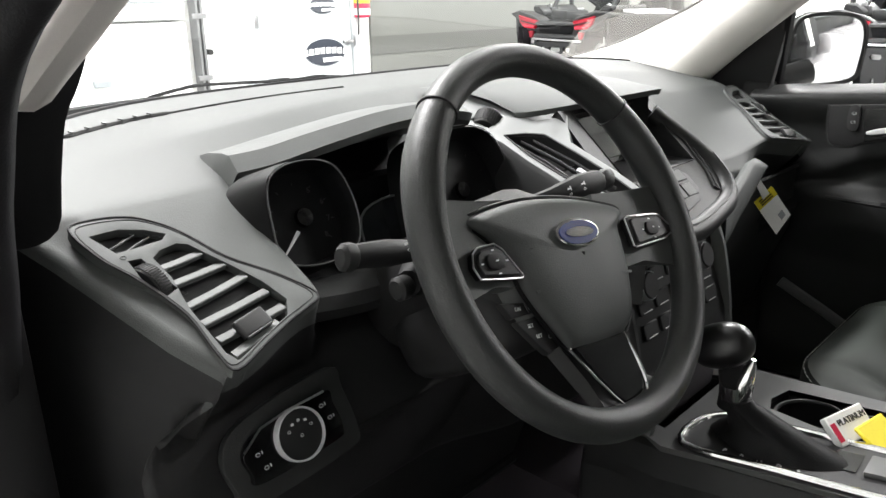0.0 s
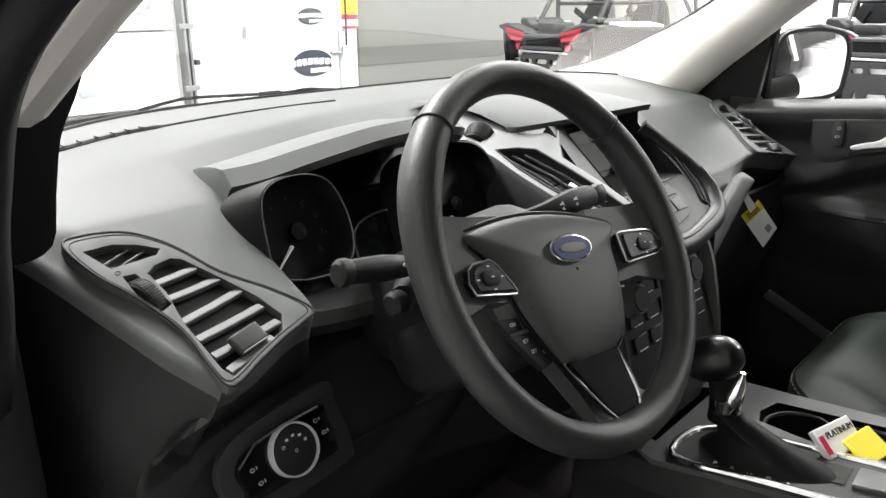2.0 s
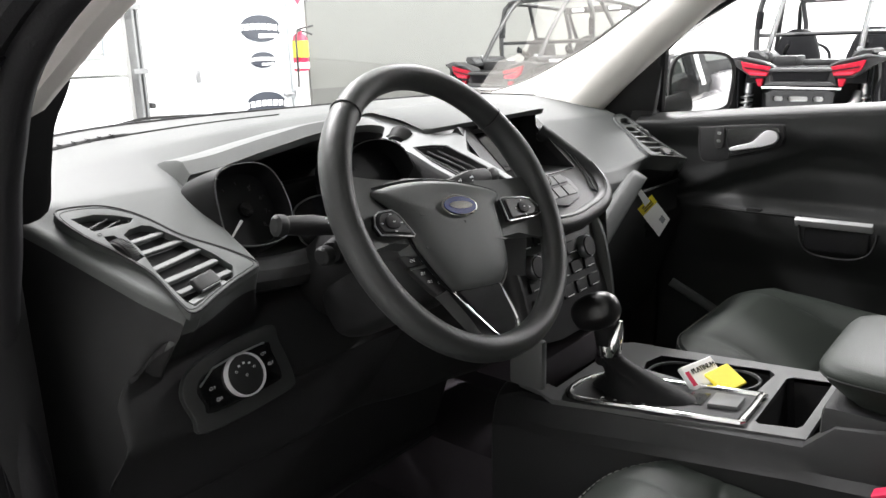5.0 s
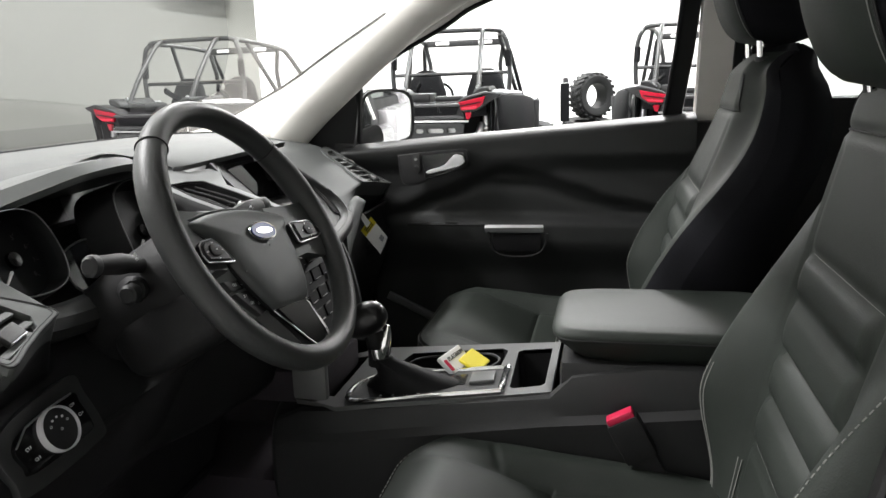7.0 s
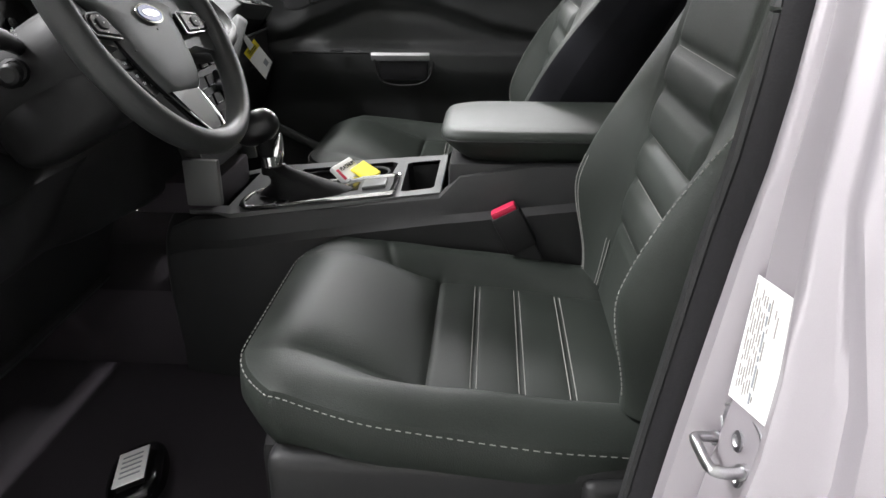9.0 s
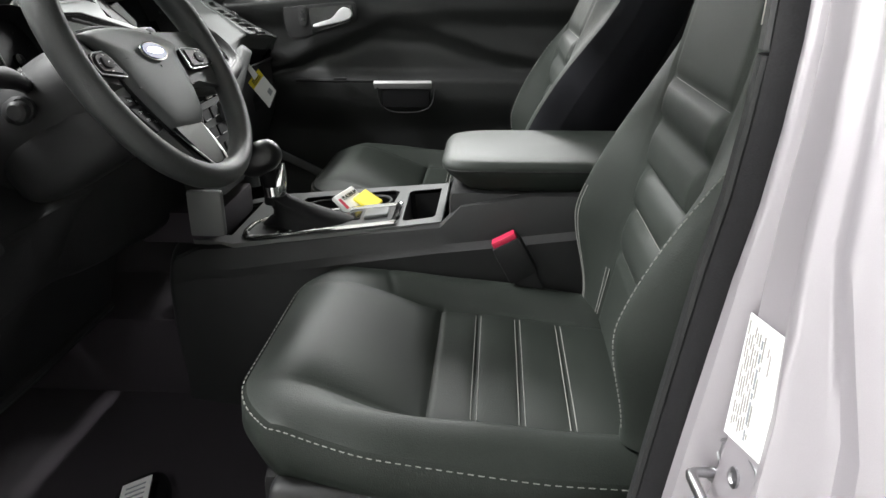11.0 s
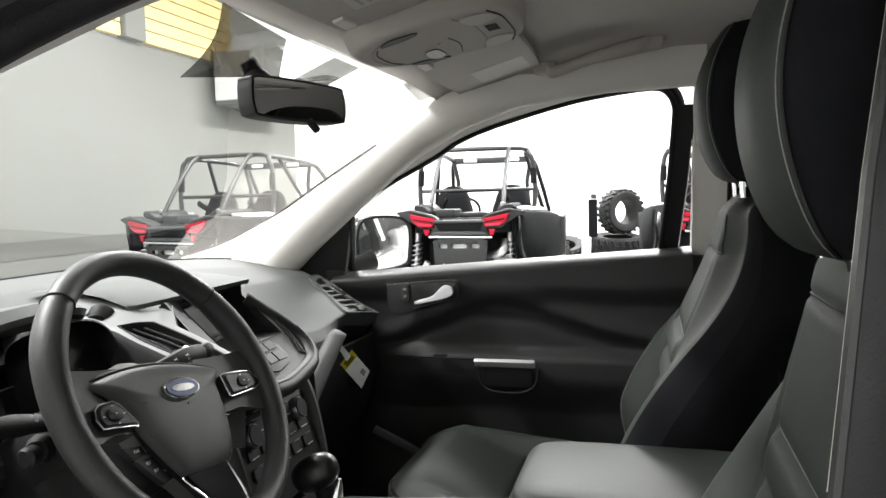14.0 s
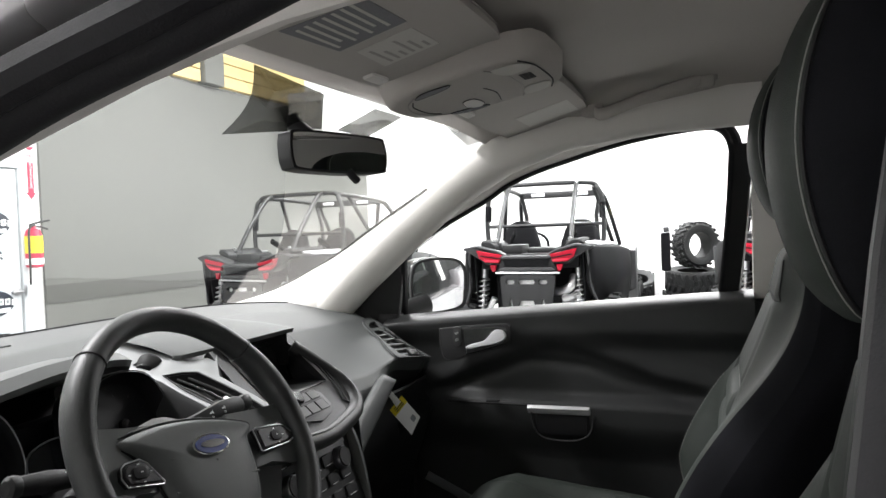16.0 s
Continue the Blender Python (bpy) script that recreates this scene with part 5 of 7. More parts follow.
for gx, gy, gk, nm in ((-0.479, 0.266, 0.86, "rev_counter"), (-0.252, 0.238, 1.13, "speedometer")):
    gm = axes((gx, gy, 1.058 if gx < -0.3 else 1.05), (1, 0, 0), (0, 0.42, 0.9))
    oval = smooth_outline([(x * gk, y * gk) for x, y in ((-0.06, -0.05), (-0.064, 0.0), (-0.048, 0.052), (0, 0.066), (0.048, 0.052), (0.062, 0.0), (0.048, -0.05), (0, -0.064))], 5)
    gauge = part(nm, prism(oval, 0.004, gm @ Matrix.Translation((0, 0, -0.03))), DIAL, dash, "round black dial")
    wall = [[gm @ Vector((x * k - dx, y * k, z)) for x, y in oval] for k, z, dx in ((0.9, -0.03, 0), (1.0, 0.0, 0), (1.04, 0.003, 0), (1.08, -0.012, 0.007), (1.13, -0.05, 0.016))]
    part("shroud", grid(wall, close_v=True), DIAL, gauge, "dark flared shroud")
    part("trim_ring", tube([gm @ Vector((x * 1.01, y * 1.01, 0.003)) for x, y in oval], 0.0009, 6, closed=True), SATIN, gauge, "thin bright ring")
    for k in range(9):
        a = radians(225 - 270 * k / 8)
        r0, r1 = 0.043 * gk, 0.047 * gk
        part("tick", tube([gm @ Vector((r0 * math.cos(a), r0 * math.sin(a), -0.0245)), gm @ Vector((r1 * math.cos(a), r1 * math.sin(a), -0.0245))], 0.0005, 4), UTVGREY, gauge)
        if gx < -0.3 and k in (5, 6, 7, 8):
            part("number", lettering(str(k), 0.009, gm @ Matrix.Translation((0.034 * math.cos(a), 0.034 * math.sin(a), -0.0252)), 0.0002), UTVGREY, gauge)
    part("needle", tube([gm @ Vector((-0.014, -0.014, -0.02)), gm @ Vector((-0.04, -0.036, -0.02))], [0.0024, 0.0008], 6), MARK, gauge, "white needle")
    part("needle_cap", lathe([(0.001, 0), (0.011, 0), (0.01, 0.005), (0.001, 0.006)], 16, gm @ Matrix.Translation((0, 0, -0.024))), GLOSS, gauge)
cm = axes((-0.352, 0.275, 1.012), (1, 0, 0), (0, 0.42, 0.9))
part("trip_display", prism(smooth_outline([(-0.045, -0.03), (0.045, -0.03), (0.05, 0.02), (0.0, 0.035), (-0.05, 0.02)], 4), 0.004, cm, 0.001, 1), SCREEN, dash, "small dark trip display")
part("trip_display_ring", tube([cm @ Vector((x, y, 0.005)) for x, y in smooth_outline([(-0.047, -0.032), (0.047, -0.032), (0.052, 0.021), (0.0, 0.037), (-0.052, 0.021)], 4)], 0.0014, 6, closed=True), SATIN, dash)
part("cluster_sill", tube(curve_points([(-0.545, 0.25, 0.975), (-0.46, 0.235, 0.968), (-0.37, 0.235, 0.968), (-0.28, 0.235, 0.97), (-0.2, 0.24, 0.985)], 5), 0.022, 10, flat=1.6), PLASTIC, dash)


# ---- outer air vents ----
def outer_vent(s):
    """The vent pod at one end of the dashboard: s is -1 at the driver's end."""
    f = lambda pts: [(-s * x, y) for x, y in pts]
    m = axes((s * 0.61, 0.247, 1.031), (1, 0, 0), (0, 0.895, 0.445))
    outer = smooth_outline(f([(-0.1, 0.089), (-0.081, 0.0965), (-0.046, 0.0905), (-0.022, 0.071), (-0.006, 0.046), (0.012, 0.006), (0.044, -0.034), (0.064, -0.072), (0.045, -0.083), (0.02, -0.091), (-0.015, -0.105), (-0.052, -0.12), (-0.058, -0.1), (-0.058, -0.048), (-0.074, 0.005), (-0.092, 0.045)]), 4)
    small, main, wheelhole = f(VENT_SMALL), f(VENT_MAIN), f(VENT_WHEEL)
    vent = part("air_vent", plate(outer, [small, main, wheelhole], 0.011, m, 0.0012), DASH, dash, "grained vent surround")
    for k in (0.995, 0.945):
        part("surround_line", tube([m @ Vector((x, y, 0.0108)) for x, y in inset(outer, k)], 0.0008 if k < 0.99 else 0.0013, 6, closed=True), DARK, vent)
    part("duct", prism(inset(outer, 0.97), 0.0012, m @ Matrix.Translation((0, 0, 0.0006))), DARK, vent, "black duct behind the slats")
    for x0, y0, x1, y1 in ((-0.077, 0.056, -0.048, 0.0685), (-0.067, 0.048, -0.036, 0.062)):
        part("small_slat", tube([m @ Vector((-s * x0, y0, 0.006)), m @ Vector((-s * x1, y1, 0.006))], 0.0013, 6), PLASTIC, vent)
    R = m.to_3x3()
    for xl, yl, xr, yr in ((-0.049, 0.0112, -0.006, 0.0179), (-0.049, -0.0112, 0.006, -0.0036), (-0.051, -0.0412, 0.016, -0.0255), (-0.05, -0.0648, 0.023, -0.0514), (-0.048, -0.0872, 0.026, -0.075), (-0.045, -0.107, 0.01, -0.089)):
        rings = []
        for x, y in ((xl, yl), ((xl + xr) / 2, (yl + yr) / 2 - 0.0006), (xr, yr)):
            p = m @ Vector((-s * x, y, 0))
            rings.append([p + R @ Vector(q) for q in ((0, -0.001, 0.0066), (0, 0.0, 0.0096), (0, 0.0012, 0.01), (0, 0.0098, 0.0068), (0, 0.0094, 0.0048))])
        part("slat", loft(rings), HUBSKIN if s < 0 else SATIN, vent, angle=25)
    tabm = m @ Matrix.Translation((-s * -0.014, -0.0805, 0.0125)) @ Matrix.Rotation(radians(-s * 14), 4, "Z") @ Matrix.Rotation(radians(14), 4, "X")
    part("slider", box((0.034, 0.019, 0.007), tabm, 0.0028, 3), PLASTIC, vent, "slider tab on the slats")
    part("slider_edge", box((0.03, 0.0018, 0.004), tabm @ Matrix.Translation((0, -0.0092, 0.0012)), 0.0006, 1), STEEL, vent)
    wm = m @ Matrix.Translation((-s * -0.061, 0.0065, -0.0105)) @ Matrix.Rotation(radians(-s * 13), 4, "Z") @ Matrix.Rotation(radians(90), 4, "Y")
    wheel = part("thumb_wheel", lathe([(0.012, -0.0072), (0.0255, -0.0072), (0.0272, -0.005), (0.0275, 0.0), (0.0272, 0.005), (0.0255, 0.0072), (0.012, 0.0072)], 44, wm), PLASTIC, vent, "ribbed thumb wheel")
    for k in range(60):
        a = 2 * math.pi * k / 60
        part("rib", box((0.0012, 0.0011, 0.0115), wm @ Matrix.Rotation(a, 4, "Z") @ Matrix.Translation((0.0274, 0, 0)), 0.0, 1), DARK, wheel)
    for x, y in ((-0.0735, 0.0375), (-0.047, -0.0235)):
        mark("symbol", m @ Matrix.Translation((-s * x, y, 0.0112)), 0.0026, 0.0022, vent, ring=True, mat=DARK)
    return vent


def mark(name, m, w, h, parent, ring=False, mat=None):
    if ring:
        return part(name, tube([m @ Vector((w * math.cos(t), h * math.sin(t), 0)) for t in (2 * math.pi * i / 12 for i in range(12))], 0.0003, 4, closed=True), mat or MARK, parent)
    return part(name, prism([(-w, -h), (w, -h), (w, h), (-w, h)], 0.0002, m), mat or MARK, parent)


outer_vent(-1)
outer_vent(1)

# ---- light switch ----
lm = axes((-0.6, 0.16, 0.8855), (1, 0, 0.03), (0, 0.4, 0.92))
ls = thing("light_switch", (-0.6, 0.16, 0.86), "black headlamp switch panel with a ringed rotary knob", "switch")
lo = smooth_outline([(-0.053, 0.006), (-0.03, 0.02), (0.045, 0.026), (0.051, 0.012), (0.053, -0.016), (0.04, -0.024), (-0.044, -0.026), (-0.051, -0.014)], 4)
part("backing", prism(smooth_outline([(x * 1.35, y * 1.7) for x, y in lo[::4]], 4), 0.012, lm @ Matrix.Translation((0.002, 0.0, -0.014)), 0.004), DOORSKIN, ls, "charcoal surround")
part("panel", prism(lo, 0.008, lm @ Matrix.Translation((0, 0, -0.004)), 0.002), GLOSS, ls)
part("top_edge", tube([lm @ Vector((x, y, 0.005)) for x, y in ((-0.052, 0.007), (-0.03, 0.021), (0.0, 0.025), (0.044, 0.026))], 0.0012, 6), STEEL, ls, "thin satin edge")
knob = part("knob", lathe([(0.001, 0), (0.0236, 0), (0.0236, 0.006), (0.0215, 0.0075), (0.001, 0.008)], 36, lm @ Matrix.Translation((0.004, 0.0, 0.003))), DARK, ls)
part("knob_ring", lathe([(0.0236, 0.003), (0.0258, 0.001), (0.0258, 0.005), (0.0252, 0.0095), (0.0242, 0.0095), (0.0236, 0.006)], 40, lm @ Matrix.Translation((0.004, 0.0, 0.003))), WHITESILVER, knob, "bright metal ring")


for k in range(5):
    a = radians(150 - 32 * k)
    mark("symbol", lm @ Matrix.Translation((0.004 + 0.0135 * math.cos(a), 0.0135 * math.sin(a), 0.0115)), 0.0016, 0.0012, knob, ring=k in (0, 4))
mark("symbol", lm @ Matrix.Translation((0.004, -0.001, 0.0115)), 0.0014, 0.0014, knob, ring=True)
for x, y in ((-0.04, 0.0), (-0.036, -0.014), (0.037, 0.014), (0.042, 0.0)):
    mark("symbol", lm @ Matrix.Translation((x, y, 0.0043)), 0.0022, 0.0016, ls, ring=True)
    mark("symbol", lm @ Matrix.Translation((x + 0.0045, y + 0.0005, 0.0043)), 0.0004, 0.0016, ls)

# ---- centre stack ----
stack = thing("centre_stack", (0, 0.12, 0.75), "centre stack with air vents, screen, buttons and climate dials", "centre stack")
pm = axes((0, 0.142, 1.055), (1, 0, 0), (0, 1, 0.88))
# local y runs up the rake, z out of it
face_outer = smooth_outline([(-0.1, 0.1), (-0.08, 0.107), (0.115, 0.107), (0.135, 0.085), (0.148, 0.04), (0.152, 0.0), (0.151, -0.055), (0.14, -0.09), (0.1, -0.112), (-0.06, -0.112), (-0.12, -0.1), (-0.15, -0.085), (-0.12, -0.05), (-0.11, 0.02)], 4)
right_edge = curve_points([pm @ Vector((x, y, -0.006)) for x, y in ((0.1, 0.15), (0.118, 0.112), (0.137, 0.085), (0.15, 0.04), (0.154, 0.0), (0.153, -0.055), (0.142, -0.09))], 4)
part("right_cheek", grid([[p + Vector((dx, 0.3 * dx, -dz)) for p in right_edge] for dx, dz in ((0, 0), (0.006, 0.006), (0.018, 0.035), (0.03, 0.075), (0.045, 0.12))]), DASH, stack, "grained flank beside the right vent", angle=60)
ventR = [(0.112, 0.072), (0.124, 0.07), (0.138, 0.015), (0.13, -0.045), (0.112, -0.082), (0.106, -0.075), (0.122, -0.045), (0.128, 0.01)]
scr = [(-0.075, 0.098), (0.108, 0.098), (0.112, -0.024), (-0.075, -0.026)]
face = part("surround", plate(face_outer, [ventR, scr], 0.012, pm @ Matrix.Translation((0, 0, -0.012))), PLASTIC, stack, "charcoal stack surround")
# the left wing of the stack is turned towards the driver: x and y in plan, z off its slanting face
wing = Matrix(((1, 0, 0, 0), (0, 1, 0, 0), (0.424, 0.194, 1, 1.098 + 0.424 * 0.163 - 0.194 * 0.265), (0, 0, 0, 1)))
wing_out = [(-0.112, 0.41), (-0.116, 0.313), (-0.119, 0.252), (-0.105, 0.232), (-0.086, 0.216), (-0.11, 0.197), (-0.131, 0.178), (-0.149, 0.1), (-0.165, 0.044), (-0.172, 0.026), (-0.188, 0.022), (-0.199, 0.045), (-0.202, 0.1), (-0.198, 0.145), (-0.187, 0.205), (-0.175, 0.257), (-0.172, 0.3), (-0.166, 0.41)]
ventL = [(-0.163, 0.264), (-0.145, 0.241), (-0.135, 0.217), (-0.146, 0.155), (-0.157, 0.104), (-0.171, 0.056), (-0.179, 0.052), (-0.187, 0.08), (-0.191, 0.145), (-0.179, 0.212)]
wheel_hole = [(-0.16, 0.293), (-0.13, 0.291), (-0.128, 0.326), (-0.158, 0.329)]
part("satin_wing", plate(wing_out, [ventL, wheel_hole], 0.005, wing @ Matrix.Translation((0, 0, -0.005)), 0.0012), STACKSATIN, stack, "satin grey wing round the vent")
low_edge = [(-0.188, 0.022), (-0.199, 0.045), (-0.202, 0.1), (-0.198, 0.145), (-0.187, 0.205), (-0.175, 0.257), (-0.172, 0.3), (-0.166, 0.41)]
part("side_facet", grid([[wing @ Vector((x - dx, y, z)) for x, y in low_edge] for dx, z in ((0, -0.001), (0.004, -0.006), (0.012, -0.04), (0.016, -0.1))]), PLASTIC, stack, "charcoal facet beside the dials")
in_edge = [(-0.119, 0.252), (-0.105, 0.232), (-0.086, 0.216), (-0.11, 0.197), (-0.131, 0.178), (-0.149, 0.1), (-0.165, 0.044), (-0.172, 0.026), (-0.188, 0.022)]
part("inner_facet", grid([[wing @ Vector((x + dx, y, z)) for x, y in in_edge] for dx, z in ((0, -0.001), (0.008, -0.014), (0.025, -0.06))]), PLASTIC, stack, "charcoal wall beside the display")
part("vent_duct", prism(inset(ventL, 1.05), 0.001, wing @ Matrix.Translation((0, 0, -0.03))), DARK, stack)
vl = part("left_air_vent", ring_outline(ventL, 0.002, 0.003, wing @ Matrix.Translation((0, 0, -0.002))), DARK, stack, "black centre air vent")
part("vent_wall", grid([[wing @ Vector((x, y, z)) for x, y in ventL] for z in (-0.002, -0.03)], close_v=True), DARK, vl)
for ax_, ay_, bx_, by_ in ((-0.165, 0.245, -0.186, 0.13), (-0.156, 0.24, -0.178, 0.1), (-0.147, 0.226, -0.17, 0.085)):
    part("vane", tube([wing @ Vector((ax_, ay_, -0.005)), wing @ Vector(((ax_ + bx_) / 2 + 0.002, (ay_ + by_) / 2, -0.004)), wing @ Vector((bx_, by_, -0.005))], 0.0022, 6, flat=0.6), PLASTIC, vl)
for k in range(3):
    part("cross_vane", tube([wing @ Vector((-0.172 - 0.006 * k, 0.215 - 0.045 * k, -0.012)), wing @ Vector((-0.14 - 0.01 * k, 0.2 - 0.045 * k, -0.012))], 0.0016, 5), DARK, vl)
part("vane_tab", box((0.006, 0.02, 0.005), wing @ Matrix.Translation((-0.172, 0.13, -0.001)) @ Matrix.Rotation(radians(-10), 4, "Z"), 0.0015), STEEL, vl)
part("vent_duct", prism(ventR, 0.001, pm @ Matrix.Translation((0, 0, -0.02))), DARK, stack)
vr = part("right_air_vent", tube([pm @ Vector((x, y, 0.001)) for x, y in ventR], 0.002, 6, closed=True), DARK, stack, "black centre air vent")
part("vane", tube([pm @ Vector((0.122, 0.055, -0.002)), pm @ Vector((0.131, 0.01, -0.002)), pm @ Vector((0.126, -0.045, -0.002))], 0.0014, 6), PLASTIC, vr)
part("vane_tab", tube([pm @ Vector((0.129, 0.035, 0.001)), pm @ Vector((0.133, 0.004, 0.001))], 0.0026, 6), CHROME, vr)
# screen in its recess under the hood
sm = axes((0.016, 0.222, 1.083), (1, -0.04, 0), (0, 0.35, 0.94))
sc = part("screen", prism([(-0.088, -0.04), (0.088, -0.04), (0.088, 0.042), (-0.088, 0.042)], 0.004, sm, 0.0015, 1), SCREEN, stack, "dark glossy display")
part("screen_frame", ring_outline([(-0.1, -0.047), (0.1, -0.047), (0.1, 0.05), (-0.1, 0.05)], 0.0125, 0.003, sm), GLOSS, sc)
rim_a = [pm @ Vector((x, y, 0.0015)) for x, y in ((-0.075, 0.098), (0.108, 0.098), (0.112, -0.024), (-0.075, -0.026))]
rim_b = [sm @ Vector((x, y, 0.0)) for x, y in ((-0.1, 0.05), (0.1, 0.05), (0.1, -0.047), (-0.1, -0.047))]
part("screen_recess", grid([rim_a, rim_b], close_v=True), PLASTIC, stack, "charcoal walls round the display", angle=20)
brow2 = curve_points([(-0.125, 0.275, 1.122), (-0.115, 0.25, 1.126), (-0.07, 0.212, 1.134), (-0.01, 0.178, 1.142), (0.035, 0.157, 1.147), (0.055, 0.154, 1.147), (0.085, 0.19, 1.14)], 5)
rows = []
for i, b in enumerate(brow2):
    u = i / (len(brow2) - 1)
    back = Vector((-0.13 + 0.28 * u, 0.46, 1.144))
    lip = b + Vector((0, 0.003, -0.008))
    rows.append([back, back.lerp(b, 0.4) + Vector((0, 0, 0.012)), back.lerp(b, 0.75) + Vector((0, 0, 0.009)), b + Vector((0, 0.004, 0.001)), b, lip, lip + Vector((0, 0.06, -0.006))])
part("screen_hood", grid(rows), DASH, stack, "grained hood over the display", angle=50)
part("hood_side", grid([[p + Vector((0.004 * k, 0, -0.06 * k)) for p in rows[-1][2:]] for k in (0, 0.5, 1)]), DARK, stack, "black wall under the hood")
part("hood_notch", block(0.05, 0.085, 0.3, 0.32, 1.146, 1.154, 0.002, 1), DARK, stack)
# sunload wheel beside the left vent
tm = wing @ Matrix.Translation((-0.144, 0.309, -0.009)) @ axes((0, 0, 0), (0.9, 0.25, 0.3), (0, 1, 0.3))
tw = part("thumb_wheel", lathe([(0.01, -0.0105), (0.0195, -0.0105), (0.0208, -0.008), (0.0208, 0.008), (0.0195, 0.0105), (0.01, 0.0105)], 32, tm @ Matrix.Rotation(radians(90), 4, "Y")), PLASTIC, stack, "ribbed vent thumb wheel")
for k in range(36):
    part("rib", box((0.0018, 0.0018, 0.016), tm @ Matrix.Rotation(radians(90), 4, "Y") @ Matrix.Rotation(2 * math.pi * k / 36, 4, "Z") @ Matrix.Translation((0.0208, 0, 0)), 0, 1), DARK, tw)
# shelf of buttons
shelf = [(-0.09, -0.028), (0.046, -0.028), (0.062, -0.044), (0.062, -0.07), (0.045, -0.086), (0.0, -0.094), (-0.06, -0.078), (-0.078, -0.062)]
sh = part("button_shelf", prism(shelf, 0.004, pm, 0.002), PLASTIC, stack, "charcoal button shelf")
for k in range(4):
    x = -0.055 + 0.03 * k
    for y0, y1 in ((-0.05, -0.032), (-0.076, -0.055)):
        if y1 > -0.04 and k == 1:
            continue
        q = [(x - 0.0135, y0), (x + 0.0135, y0), (x + 0.0135, y1), (x - 0.0135, y1)]
        part("button", prism(inset(q, 0.96), 0.0016, pm @ Matrix.Translation((0, 0, 0.0038)), 0.0006, 1), SATIN, sh)
        part("button_gap", tube([pm @ Vector((px_, py_, 0.0042)) for px_, py_ in q], 0.0007, 4, closed=True), DARK, sh)
knob_m = pm @ Matrix.Translation((-0.025, -0.041, 0.004))
part("audio_knob", lathe([(0.001, 0), (0.013, 0), (0.013, 0.012), (0.011, 0.0145), (0.001, 0.0145)], 28, knob_m), GLOSS, stack, "black rotary knob")
chin = [pm @ Vector((x, y, -0.004)) for x, y in ((-0.17, -0.04), (-0.14, -0.085), (-0.1, -0.11), (-0.018, -0.121), (0.054, -0.114), (0.118, -0.1), (0.15, -0.072), (0.157, -0.03), (0.135, 0.03), (0.115, 0.075))]
part("chin", tube(curve_points(chin, 6), 0.0155, 12), PLASTIC, stack, "rounded charcoal lower lip")
part("chin_groove", tube(curve_points([p + pm.to_3x3() @ Vector((0, 0.004, 0.015)) for p in chin[2:8]], 6), 0.0011, 5), DARK, stack)
# lower panel with climate dials
cl = axes((0, 0.082, 0.885), (1, 0, 0), (0, 0.32, 0.95))
part("lower_panel", prism(smooth_outline([(-0.125, 0.09), (0.125, 0.09), (0.125, 0.0), (0.115, -0.1), (-0.115, -0.1), (-0.125, 0.0)], 3), 0.03, cl @ Matrix.Translation((0, 0, -0.03)), 0.006), PLASTIC, stack, "charcoal climate panel")
for s in (-1, 1):
    part("side_cheek", tube(curve_points([(s * 0.15, 0.16, 0.99), (s * 0.145, 0.1, 0.93), (s * 0.138, 0.07, 0.83), (s * 0.135, 0.06, 0.74)], 5), 0.016, 10, flat=0.7), DASH if s > 0 else PLASTIC, stack)
    dm = cl @ Matrix.Translation((s * 0.083, 0.02, 0))
    dial = part("climate_dial", lathe([(0.001, 0), (0.019, 0), (0.019, 0.012), (0.017, 0.016), (0.001, 0.016)], 30, dm), DARK, stack, "black rotary climate dial")
    part("dial_ring", lathe([(0.0185, 0), (0.0205, 0), (0.0205, 0.011), (0.0195, 0.0135), (0.0185, 0.0135)], 30, dm), STEEL, dial, "bright ring")
for r in range(4):
    for c in range(5):
        if r == 1 and c in (0, 4):
            continue
        x, y = -0.088 + 0.044 * c, 0.062 - 0.034 * r
        if abs(abs(x) - 0.083) < 0.012 and abs(y - 0.02) < 0.02:
            continue
        part("button", prism([(x - 0.018, y - 0.011), (x + 0.018, y - 0.011), (x + 0.018, y + 0.011), (x - 0.018, y + 0.011)], 0.004, cl, 0.0015, 1), DARK, stack)
        mark("print", cl @ Matrix.Translation((x, y - 0.0085, 0.0045)), 0.011, 0.0007, stack)
part("side_panel", block(-0.168, -0.152, 0.015, 0.075, 0.74, 0.82, 0.006, 2), SATIN, stack, "grey panel beside the column")
part("tray", block(-0.1, 0.1, 0.05, 0.2, 0.7, 0.76, 0.01), CARPET, stack)

part("knee_bolster", grid([[(0.165, 0.15, 0.985), (0.24, 0.158, 0.985), (0.33, 0.157, 0.975), (0.45, 0.155, 0.966)], [(0.165, 0.12, 0.95), (0.235, 0.142, 0.953), (0.32, 0.15, 0.955), (0.45, 0.154, 0.96)], [(0.16, 0.1, 0.9), (0.225, 0.13, 0.91), (0.3, 0.152, 0.935), (0.42, 0.16, 0.955)], [(0.155, 0.09, 0.85), (0.2, 0.125, 0.86), (0.27, 0.16, 0.91), (0.42, 0.175, 0.95)]]), DASH, dash, "grained surface running down beside the centre stack", angle=70)
